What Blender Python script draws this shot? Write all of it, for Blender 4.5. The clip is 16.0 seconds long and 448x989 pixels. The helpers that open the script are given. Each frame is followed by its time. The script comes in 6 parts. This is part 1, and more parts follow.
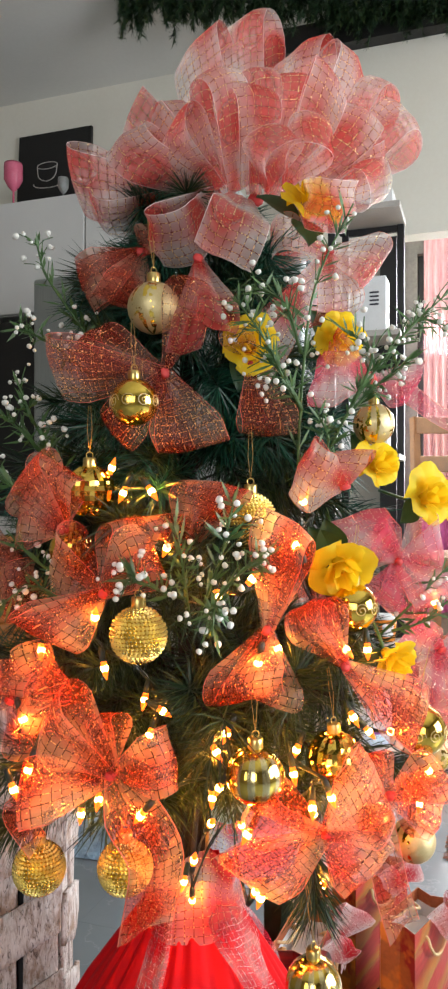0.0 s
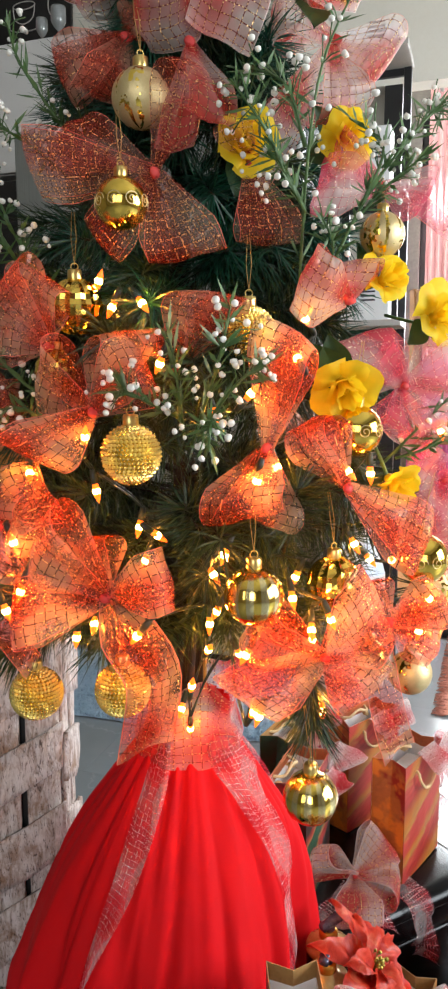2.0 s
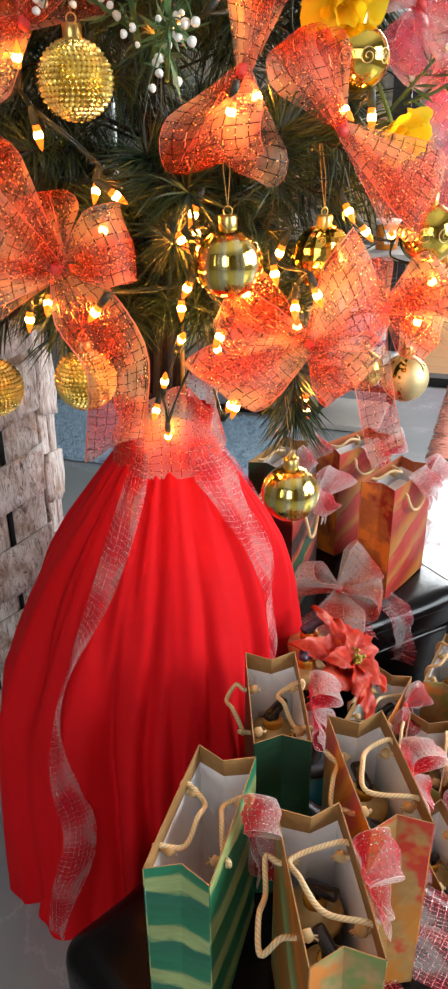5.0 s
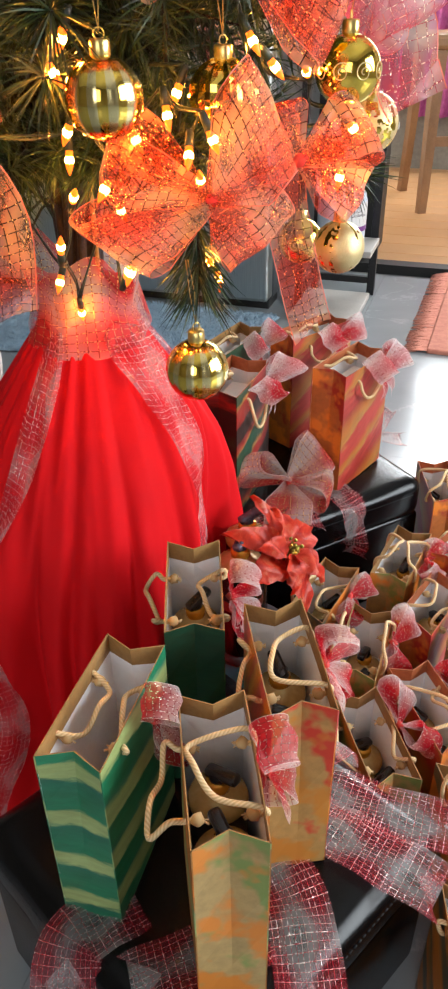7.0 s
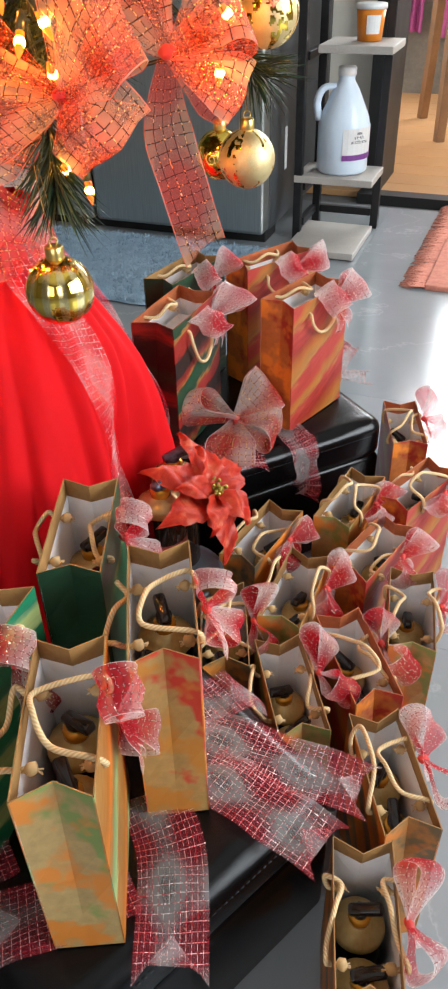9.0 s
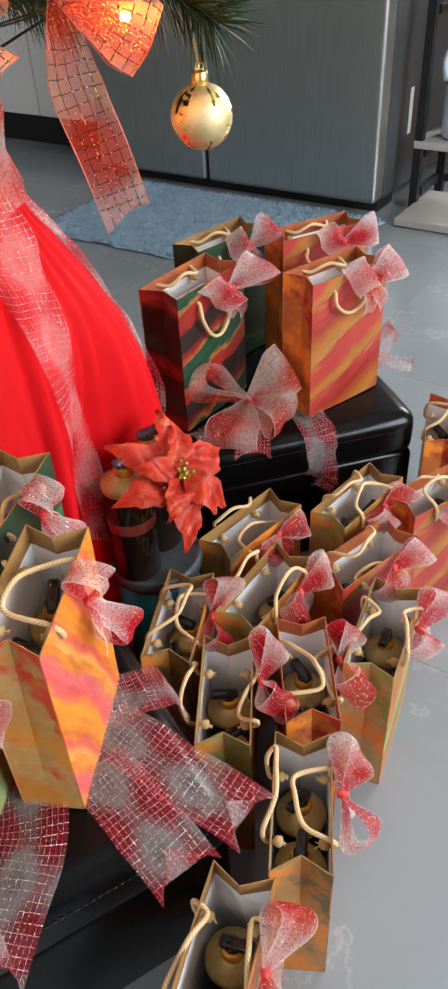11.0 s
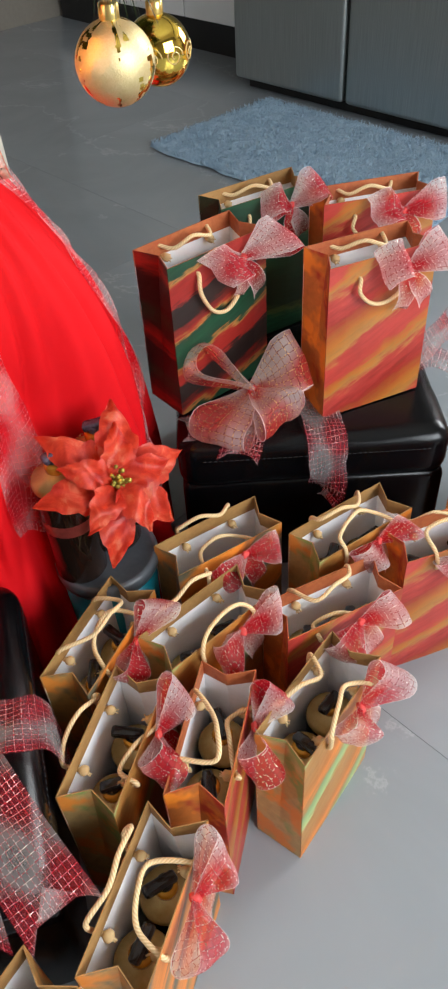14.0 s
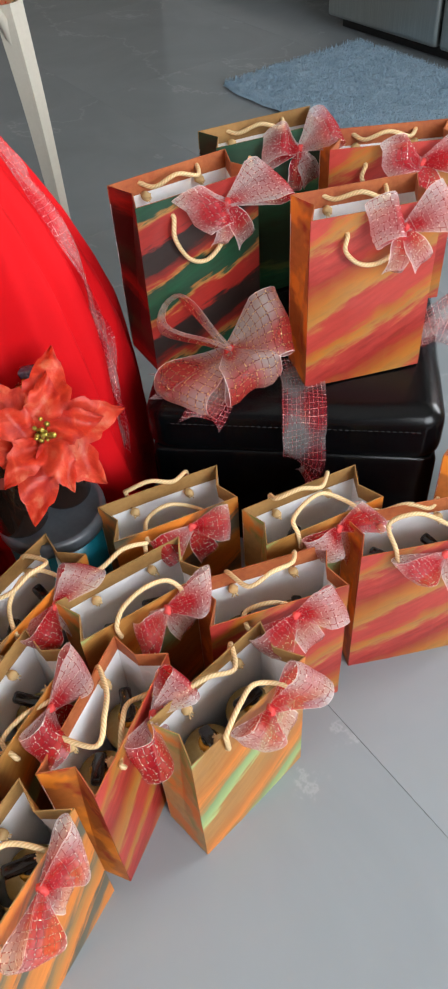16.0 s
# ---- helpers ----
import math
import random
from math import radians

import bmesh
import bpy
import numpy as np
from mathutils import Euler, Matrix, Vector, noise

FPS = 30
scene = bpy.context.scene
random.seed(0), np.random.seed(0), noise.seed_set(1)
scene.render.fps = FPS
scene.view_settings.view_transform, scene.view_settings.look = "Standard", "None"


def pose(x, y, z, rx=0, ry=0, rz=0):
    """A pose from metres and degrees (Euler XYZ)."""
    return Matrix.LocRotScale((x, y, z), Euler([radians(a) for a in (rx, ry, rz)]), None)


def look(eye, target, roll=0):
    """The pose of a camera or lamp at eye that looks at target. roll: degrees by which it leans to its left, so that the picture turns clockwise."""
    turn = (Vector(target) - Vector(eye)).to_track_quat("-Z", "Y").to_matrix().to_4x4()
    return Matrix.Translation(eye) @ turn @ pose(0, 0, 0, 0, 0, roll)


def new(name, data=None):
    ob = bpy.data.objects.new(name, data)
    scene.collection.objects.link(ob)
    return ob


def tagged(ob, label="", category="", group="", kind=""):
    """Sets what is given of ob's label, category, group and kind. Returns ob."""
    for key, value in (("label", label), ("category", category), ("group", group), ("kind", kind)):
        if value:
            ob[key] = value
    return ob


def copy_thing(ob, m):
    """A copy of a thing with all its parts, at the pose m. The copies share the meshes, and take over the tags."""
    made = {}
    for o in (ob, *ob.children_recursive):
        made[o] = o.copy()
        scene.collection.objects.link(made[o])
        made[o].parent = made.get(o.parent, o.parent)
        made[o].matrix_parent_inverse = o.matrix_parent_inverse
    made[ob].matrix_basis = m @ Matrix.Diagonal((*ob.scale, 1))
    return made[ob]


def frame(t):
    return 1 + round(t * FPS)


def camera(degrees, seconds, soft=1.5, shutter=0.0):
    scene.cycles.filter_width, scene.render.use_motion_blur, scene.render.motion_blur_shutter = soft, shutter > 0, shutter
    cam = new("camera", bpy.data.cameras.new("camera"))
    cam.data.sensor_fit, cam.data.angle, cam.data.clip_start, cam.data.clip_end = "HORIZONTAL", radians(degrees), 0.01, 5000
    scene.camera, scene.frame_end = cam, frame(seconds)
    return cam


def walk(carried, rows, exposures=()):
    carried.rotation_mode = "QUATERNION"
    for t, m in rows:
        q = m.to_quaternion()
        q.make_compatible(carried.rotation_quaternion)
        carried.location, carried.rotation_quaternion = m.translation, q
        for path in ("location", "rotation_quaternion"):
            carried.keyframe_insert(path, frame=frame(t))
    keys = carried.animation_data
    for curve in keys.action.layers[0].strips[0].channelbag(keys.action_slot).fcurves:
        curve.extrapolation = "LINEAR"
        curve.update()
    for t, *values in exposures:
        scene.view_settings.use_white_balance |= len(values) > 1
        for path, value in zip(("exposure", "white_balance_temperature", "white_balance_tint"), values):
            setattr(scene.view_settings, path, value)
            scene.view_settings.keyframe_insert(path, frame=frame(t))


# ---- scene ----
cam = camera(32.4, 16.0, 2.5)
METRES, EYE, TILT, LEAN, TURN = 0.89, 0.938, 0.0, 0.0, 0.0
ROWS = [
    (0.0, 0.0, 0.0, 0.0, 0.0, 0.0, -0.0),
    (0.5, -0.0017, 0.0066, -0.0118, -0.14, -1.53, 0.07),
    (1.0, -0.0022, 0.0143, -0.0272, -0.29, -3.44, 0.12),
    (1.5, -0.0023, 0.0218, -0.041, -0.42, -5.5, 0.15),
    (2.0, -0.0022, 0.0347, -0.0644, -0.43, -8.25, 0.21),
    (2.5, -0.0045, 0.0429, -0.0805, -0.43, -11.1, 0.21),
    (3.0, -0.0054, 0.0504, -0.0967, -0.35, -14.33, 0.24),
    (3.5, -0.0022, 0.0578, -0.1118, -0.39, -17.37, 0.26),
    (6.0, 0.0486, 0.103, -0.1738, -0.38, -29.6, 0.52),
    (6.5, 0.0678, 0.1073, -0.1805, -0.55, -31.31, 0.57),
    (7.0, 0.096, 0.1164, -0.1906, -0.78, -32.6, 0.64),
    (7.5, 0.1348, 0.1271, -0.2039, -1.14, -33.55, 0.69),
    (8.0, 0.1625, 0.1412, -0.2207, -1.31, -34.68, 0.61),
    (8.5, 0.1831, 0.1449, -0.2203, -0.61, -35.91, 0.76),
    (11.0, 0.395, 0.227, -0.2434, 13.33, -38.74, 2.58),
    (11.5, 0.4106, 0.2567, -0.2487, 14.72, -39.69, 2.33),
    (12.0, 0.422, 0.2839, -0.2554, 16.34, -40.82, 2.11),
    (12.5, 0.4483, 0.3249, -0.2568, 17.77, -41.98, 2.04),
    (13.0, 0.481, 0.3768, -0.2605, 19.11, -42.86, 1.96),
    (13.5, 0.5043, 0.4117, -0.2629, 21.98, -43.5, 2.28),
    (14.0, 0.5228, 0.4343, -0.2574, 26.78, -43.86, 2.74),
    (14.5, 0.548, 0.4684, -0.2727, 29.64, -43.94, 3.04),
    (15.0, 0.5801, 0.4951, -0.2856, 31.74, -44.03, 3.13),
    (15.5, 0.5935, 0.5161, -0.2926, 33.79, -45.04, 3.06),
    (16.0, 0.6095, 0.5479, -0.3001, 35.48, -46.55, 2.88),
]
walk(cam, [(t, pose(0, 0, EYE, TILT, LEAN, TURN) @ pose(METRES * x, METRES * y, METRES * z, 90 + pitch, roll, yaw)) for t, x, y, z, yaw, pitch, roll in ROWS])

# ---- light ----
world = bpy.data.worlds.new("sky")
scene.world = world
world.use_nodes = True
wn, wl = world.node_tree.nodes, world.node_tree.links
sky = wn.new("ShaderNodeTexSky")
sky.sky_type, sky.sun_disc = "NISHITA", False
sky.sun_elevation, sky.sun_rotation = radians(40), radians(70)
wn["Background"].inputs["Strength"].default_value = 0.12
wl.new(sky.outputs["Color"], wn["Background"].inputs["Color"])

ROOM = pose(0, 0, 0, 0, 0, -19)     # the room's walls stand turned against the first view


def area_lamp(name, u, v, z, toward, size_x, size_y, watts, colour):
    data = bpy.data.lights.new(name, "AREA")
    data.shape, data.size, data.size_y, data.energy, data.color = "RECTANGLE", size_x, size_y, watts, colour
    lamp = new(name, data)
    lamp.matrix_world = ROOM @ look((u, v, z), toward)
    return lamp


# daylight through the dining and side windows; the rear one is added fill
area_lamp("daylight_dining_window", 0.55, 4.62, 1.65, (0.45, 0, 0.9), 1.8, 1.35, 150, (0.92, 0.97, 1.0))
area_lamp("daylight_side_window", 2.30, 0.9, 1.3, (0, 0.9, 0.4), 1.5, 1.3, 95, (0.90, 0.96, 1.0))
area_lamp("daylight_rear_window", 0.2, -2.12, 1.4, (0, 1, 0.6), 1.9, 1.5, 28, (0.96, 0.98, 1.0))


# ---- materials ----
def material(name, rough=0.6, metal=0.0):
    m = bpy.data.materials.new(name)
    m.use_nodes = True
    b = m.node_tree.nodes["Principled BSDF"]
    b.inputs["Roughness"].default_value, b.inputs["Metallic"].default_value = rough, metal
    return m, m.node_tree.nodes, m.node_tree.links, b


def ramp(n, stops, mode="LINEAR"):
    r = n.new("ShaderNodeValToRGB")
    r.color_ramp.interpolation = mode
    while len(r.color_ramp.elements) < len(stops):
        r.color_ramp.elements.new(0.5)
    for e, (p, c) in zip(r.color_ramp.elements, stops):
        e.position, e.color = p, (*c, 1)
    return r


def noise_tex(n, l, vec, scale, detail=4, rough=0.55, distortion=0.0):
    t = n.new("ShaderNodeTexNoise")
    t.inputs["Scale"].default_value, t.inputs["Detail"].default_value = scale, detail
    t.inputs["Roughness"].default_value, t.inputs["Distortion"].default_value = rough, distortion
    l.new(vec, t.inputs["Vector"])
    return t


def math_node(n, l, op, a, b=None, c=None):
    m = n.new("ShaderNodeMath")
    m.operation = op
    for i, v in enumerate((a, b, c)):
        if v is None:
            continue
        if isinstance(v, (int, float)):
            m.inputs[i].default_value = v
        else:
            l.new(v, m.inputs[i])
    return m.outputs[0]


def mix_colour(n, l, fac, a, b, mode="MIX"):
    m = n.new("ShaderNodeMix")
    m.data_type, m.blend_type = "RGBA", mode
    for sock, v in ((m.inputs[0], fac), (m.inputs[6], a), (m.inputs[7], b)):
        if isinstance(v, (int, float)):
            sock.default_value = v
        elif isinstance(v, tuple):
            sock.default_value = (*v, 1)
        else:
            l.new(v, sock)
    return m.outputs[2]


def bump(n, l, b, height, strength=0.3, distance=0.002):
    t = n.new("ShaderNodeBump")
    t.inputs["Strength"].default_value, t.inputs["Distance"].default_value = strength, distance
    l.new(height, t.inputs["Height"])
    l.new(t.outputs[0], b.inputs["Normal"])
    return t


def varied(name, c1, c2, scale=20, rough=0.6, metal=0.0, fine=200, bump_strength=0.15, bump_distance=0.001, rough_span=0.15, coords="Object"):
    """A surface with blotches at one scale and grain at another."""
    m, n, l, b = material(name, rough, metal)
    tc = n.new("ShaderNodeTexCoord")
    big = noise_tex(n, l, tc.outputs[coords], scale, 4)
    small = noise_tex(n, l, tc.outputs[coords], fine, 3)
    r = ramp(n, [(0.3, c1), (0.7, c2)])
    both = math_node(n, l, "MULTIPLY_ADD", small.outputs[0], 0.35, math_node(n, l, "MULTIPLY", big.outputs[0], 0.65))
    l.new(both, r.inputs[0])
    l.new(r.outputs[0], b.inputs["Base Color"])
    rr = math_node(n, l, "MULTIPLY_ADD", big.outputs[0], rough_span, rough - rough_span / 2)
    l.new(rr, b.inputs["Roughness"])
    bump(n, l, b, small.outputs[0], bump_strength, bump_distance)
    return m


def gauze(name, red, pale, gold, thin=0.5, check=0.034, grid=0.0065, line=0.35, soft=True, dashes=0.57, wobble=0.006, duty=0.055, tone=0.0):
    """Sheer checked ribbon with a grid of glitter threads; the UV map is in metres."""
    m, n, l, b = material(name, 0.5)
    uv = n.new("ShaderNodeUVMap")
    sep = n.new("ShaderNodeSeparateXYZ")
    l.new(uv.outputs[0], sep.inputs[0])
    u, v = sep.outputs[0], sep.outputs[1]
    wob = noise_tex(n, l, uv.outputs[0], 14, 1)
    wu = math_node(n, l, "MULTIPLY_ADD", wob.outputs[0], wobble, u)
    wv = math_node(n, l, "MULTIPLY_ADD", wob.outputs[0], wobble, v)

    def band(x, period, duty):
        return math_node(n, l, "LESS_THAN", math_node(n, l, "FRACT", math_node(n, l, "DIVIDE", x, period)), duty)
    
    def wave(x, period):
        s = math_node(n, l, "SINE", math_node(n, l, "MULTIPLY", x, 2 * math.pi / period))
        return math_node(n, l, "MULTIPLY_ADD", s, 0.5, 0.5)
    cu, cv = (wave(wu, check * 2.4), wave(wv, check * 2.0)) if soft else (band(wu, check * 2, 0.36), band(wv, check * 2.2, 0.30))
    level = math_node(n, l, "MULTIPLY", math_node(n, l, "ADD", cu, cv), 0.5)
    mid = tuple((a * 0.55 + c * 0.45) for a, c in zip(red, pale))
    cr = ramp(n, [(0.18 + tone, pale), (0.42 + tone, mid), (0.66 + tone, red)])
    l.new(level, cr.inputs[0])
    lines = math_node(n, l, "MAXIMUM", band(wu, grid, duty), band(wv, grid, duty))
    spark = noise_tex(n, l, uv.outputs[0], 620, 0)
    dash = math_node(n, l, "GREATER_THAN", spark.outputs[0], dashes)
    thread = math_node(n, l, "MULTIPLY", lines, dash)
    fleck = math_node(n, l, "GREATER_THAN", spark.outputs[0], 0.83)
    thread = math_node(n, l, "MAXIMUM", thread, fleck)
    weave = noise_tex(n, l, uv.outputs[0], 1500, 1)
    colour = mix_colour(n, l, lines, cr.outputs[0], tuple(x * line for x in red))
    l.new(colour, b.inputs["Base Color"])
    tl = n.new("ShaderNodeBsdfTranslucent")
    l.new(colour, tl.inputs["Color"])
    cloth = n.new("ShaderNodeMixShader")
    cloth.inputs[0].default_value = 0.6
    l.new(b.outputs[0], cloth.inputs[1])
    l.new(tl.outputs[0], cloth.inputs[2])
    tr = n.new("ShaderNodeBsdfTransparent")
    sheer = n.new("ShaderNodeMixShader")
    alpha = math_node(n, l, "MULTIPLY_ADD", level, 0.18, thin)
    alpha = math_node(n, l, "ADD", alpha, math_node(n, l, "MULTIPLY_ADD", weave.outputs[0], 0.06, -0.03))
    alpha = math_node(n, l, "MAXIMUM", alpha, math_node(n, l, "MULTIPLY", lines, 0.82))
    l.new(alpha, sheer.inputs[0])
    l.new(tr.outputs[0], sheer.inputs[1])
    l.new(cloth.outputs[0], sheer.inputs[2])
    gl = n.new("ShaderNodeBsdfPrincipled")
    gl.inputs["Base Color"].default_value = (*gold, 1)
    gl.inputs["Metallic"].default_value, gl.inputs["Roughness"].default_value = 1.0, 0.3
    tilt = n.new("ShaderNodeBump")
    tilt.inputs["Strength"].default_value, tilt.inputs["Distance"].default_value = 1.0, 0.004
    l.new(spark.outputs[0], tilt.inputs["Height"])
    l.new(tilt.outputs[0], gl.inputs["Normal"])
    out = n.new("ShaderNodeMixShader")
    l.new(thread, out.inputs[0])
    l.new(sheer.outputs[0], out.inputs[1])
    l.new(gl.outputs[0], out.inputs[2])
    l.new(out.outputs[0], n["Material Output"].inputs["Surface"])
    return m


def printed(name, stops, angle, period=0.075, soft=0.35, mode="LINEAR"):
    """Watercolour stripes printed on bag paper."""
    m, n, l, b = material(name, 0.45)
    tc = n.new("ShaderNodeTexCoord")
    sep = n.new("ShaderNodeSeparateXYZ")
    l.new(tc.outputs["Object"], sep.inputs[0])
    a = radians(angle)
    along = math_node(n, l, "MULTIPLY_ADD", sep.outputs[0], math.cos(a), math_node(n, l, "MULTIPLY", sep.outputs[2], math.sin(a)))
    along = math_node(n, l, "MULTIPLY_ADD", sep.outputs[1], math.cos(a) * 0.8, along)
    perp = math_node(n, l, "MULTIPLY_ADD", sep.outputs[2], math.cos(a), math_node(n, l, "MULTIPLY", sep.outputs[0], -math.sin(a)))
    streak = n.new("ShaderNodeCombineXYZ")
    l.new(math_node(n, l, "MULTIPLY", along, 170.0), streak.inputs[0])
    l.new(math_node(n, l, "MULTIPLY", perp, 26.0), streak.inputs[1])
    l.new(math_node(n, l, "MULTIPLY", sep.outputs[1], 40.0), streak.inputs[2])
    n1 = noise_tex(n, l, tc.outputs["Object"], 16, 3)
    n2 = noise_tex(n, l, streak.outputs[0], 1.0, 5, 0.65)
    w = math_node(n, l, "DIVIDE", along, period)
    w = math_node(n, l, "MULTIPLY_ADD", n1.outputs[0], soft, w)
    w = math_node(n, l, "MULTIPLY_ADD", n2.outputs[0], 0.34, w)
    r = ramp(n, stops, mode)
    l.new(math_node(n, l, "FRACT", w), r.inputs[0])
    fibre = ramp(n, [(0.25, (0.58, 0.52, 0.46)), (0.65, (1.0, 1.0, 1.0))])
    l.new(n2.outputs[0], fibre.inputs[0])
    l.new(mix_colour(n, l, 0.75, r.outputs[0], fibre.outputs[0], "MULTIPLY"), b.inputs["Base Color"])
    b.inputs["Coat Weight"].default_value, b.inputs["Coat Roughness"].default_value = 0.15, 0.3
    bump(n, l, b, n2.outputs[0], 0.12, 0.0006)
    return m


def blotched(name, base, *spots):
    """Kraft-coloured side panel with stray blots of the print."""
    m, n, l, b = material(name, 0.5)
    tc = n.new("ShaderNodeTexCoord")
    n2 = noise_tex(n, l, tc.outputs["Object"], 90, 4, 0.7)
    r = ramp(n, [(0.3, tuple(c * 0.72 for c in base)), (0.7, base)])
    l.new(n2.outputs[0], r.inputs[0])
    colour = r.outputs[0]
    for i, s in enumerate(spots):
        mp = n.new("ShaderNodeMapping")
        mp.inputs["Location"].default_value = (0.13 * i, 0.31 * i, 0.57 * i)
        l.new(tc.outputs["Object"], mp.inputs[0])
        big = noise_tex(n, l, mp.outputs[0], 24, 3, 0.6)
        f = ramp(n, [(0.52, (0, 0, 0)), (0.6, (1, 1, 1))])
        l.new(big.outputs[0], f.inputs[0])
        colour = mix_colour(n, l, f.outputs[0], colour, s)
    l.new(colour, b.inputs["Base Color"])
    bump(n, l, b, n2.outputs[0], 0.12, 0.0006)
    return m


RED, PALE, GOLD = (0.62, 0.03, 0.05), (0.80, 0.62, 0.55), (1.0, 0.72, 0.30)
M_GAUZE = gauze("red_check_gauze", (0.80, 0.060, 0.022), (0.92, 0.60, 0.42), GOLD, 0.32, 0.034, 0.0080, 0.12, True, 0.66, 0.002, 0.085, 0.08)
# colours lightened to stand in for window light through the top bow
M_GAUZE_TOP = gauze("brightened_red_gauze", (0.84, 0.09, 0.075), (0.98, 0.88, 0.83), GOLD, 0.34, 0.036, 0.0085, 0.20, True, 0.57, 0.002, 0.085, 0.12)
M_GAUZE_BAG = gauze("rose_gauze", (0.70, 0.010, 0.03), (0.95, 0.90, 0.88), (1.0, 0.92, 0.86), 0.46, 0.034, 0.0052, 0.40, True, 0.57, 0.003, 0.085, 0.15)
M_GAUZE_SHEER = gauze("sheer_silver_gauze", (0.72, 0.030, 0.06), (0.90, 0.88, 0.87), (1.0, 0.96, 0.90), 0.26, 0.030, 0.0062, 0.9, True, 0.51, 0.0010, 0.07, 0.08)
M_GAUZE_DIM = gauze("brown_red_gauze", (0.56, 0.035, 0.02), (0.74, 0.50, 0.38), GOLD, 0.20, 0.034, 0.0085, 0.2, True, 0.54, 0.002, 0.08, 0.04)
M_GAUZE_PINK = gauze("pink_gauze", (0.82, 0.09, 0.16), (0.95, 0.72, 0.70), (1.0, 0.8, 0.6), 0.32, 0.03, 0.0085, 0.45)
M_HEM_PALE = varied("white_ribbon_hem", (0.70, 0.50, 0.48), (0.86, 0.74, 0.72), 60, 0.55)
M_HEM = varied("pale_ribbon_hem", (0.58, 0.09, 0.05), (0.70, 0.22, 0.15), 60, 0.55)
M_KNOT = varied("ribbon_knot_red", (0.45, 0.02, 0.02), (0.7, 0.08, 0.07), 60, 0.6)

M_SKIRT = varied("red_cotton_cloth", (0.52, 0.004, 0.006), (0.63, 0.006, 0.011), 7, 0.7, 0, 1400, 0.12, 0.0004)
M_SKIRT.node_tree.nodes["Principled BSDF"].inputs["Specular IOR Level"].default_value = 0.10
M_BARK = varied("brown_bark", (0.008, 0.004, 0.002), (0.026, 0.011, 0.005), 60, 0.8, 0, 300, 0.5, 0.003)
M_STEM_GOLD = varied("gold_twig", (0.25, 0.13, 0.03), (0.5, 0.3, 0.08), 60, 0.45)
M_NEEDLE, _n, _l, _b = material("pine_needles", 0.5)
_g = _n.new("ShaderNodeNewGeometry")
_r = ramp(_n, [(0.0, (0.0025, 0.012, 0.004)), (0.65, (0.009, 0.040, 0.011)), (1.0, (0.050, 0.070, 0.014))])
_l.new(_g.outputs["Random Per Island"], _r.inputs[0])
_l.new(_r.outputs[0], _b.inputs["Base Color"])
M_NEEDLE_TEAL, _n, _l, _b = material("teal_pine_needles", 0.35)
_g = _n.new("ShaderNodeNewGeometry")
_r = ramp(_n, [(0.0, (0.002, 0.025, 0.017)), (1.0, (0.012, 0.11, 0.06))])
_l.new(_g.outputs["Random Per Island"], _r.inputs[0])
_l.new(_r.outputs[0], _b.inputs["Base Color"])
M_LEAF = varied("green_spray_stem", (0.03, 0.085, 0.02), (0.09, 0.17, 0.05), 50, 0.5)
M_ROSE_LEAF = varied("dark_silk_leaf", (0.006, 0.030, 0.008), (0.02, 0.075, 0.02), 40, 0.55)
M_BERRY = varied("white_bud", (0.68, 0.66, 0.58), (0.86, 0.85, 0.80), 90, 0.55)
M_ROSE = varied("yellow_silk_petal", (0.92, 0.62, 0.008), (0.98, 0.78, 0.020), 30, 0.6)
_b = M_ROSE.node_tree.nodes["Principled BSDF"]
_t = M_ROSE.node_tree.nodes.new("ShaderNodeBsdfTranslucent")
_t.inputs["Color"].default_value = (0.95, 0.68, 0.02, 1)
_x = M_ROSE.node_tree.nodes.new("ShaderNodeMixShader")
_x.inputs[0].default_value = 0.45
M_ROSE.node_tree.links.new(_b.outputs[0], _x.inputs[1])
M_ROSE.node_tree.links.new(_t.outputs[0], _x.inputs[2])
M_ROSE.node_tree.links.new(_x.outputs[0], M_ROSE.node_tree.nodes["Material Output"].inputs["Surface"])
M_GOLD = varied("bright_gold_plating", (0.82, 0.54, 0.07), (0.93, 0.67, 0.14), 30, 0.09, 1.0, 300, 0.02, 0.0002, 0.06)
M_GOLD_PALE = varied("pale_gold_plating", (0.84, 0.68, 0.28), (0.94, 0.80, 0.42), 30, 0.2, 1.0, 300, 0.03, 0.0002, 0.08)
M_GOLD_MATT = varied("frosted_gold_glitter", (0.60, 0.46, 0.20), (0.78, 0.64, 0.36), 40, 0.45, 0.75, 900, 0.6, 0.0006)
M_STUD = varied("gold_studs", (0.92, 0.66, 0.16), (1.0, 0.82, 0.32), 60, 0.28, 1.0, 300, 0.05, 0.0003)
M_STUD_BASE = varied("dark_gold_ball", (0.42, 0.22, 0.02), (0.55, 0.32, 0.04), 60, 0.45, 1.0)
M_CAP = varied("gold_cap", (0.6, 0.42, 0.12), (0.85, 0.65, 0.25), 80, 0.3, 1.0)
M_WIRE = varied("dark_green_flex", (0.006, 0.012, 0.008), (0.015, 0.03, 0.018), 80, 0.45)
M_BULB, _n, _l, _b = material("warm_bulb_glow", 0.3)
_b.inputs["Base Color"].default_value = (0.10, 0.012, 0.001, 1)
_b.inputs["Emission Color"].default_value = (1.0, 0.14, 0.008, 1)
_b.inputs["Emission Strength"].default_value = 2.6
M_BULB_CORE, _n, _l, _b = material("bulb_filament_glow", 0.3)
_b.inputs["Emission Color"].default_value = (1.0, 0.31, 0.035, 1)
_b.inputs["Emission Strength"].default_value = 470.0

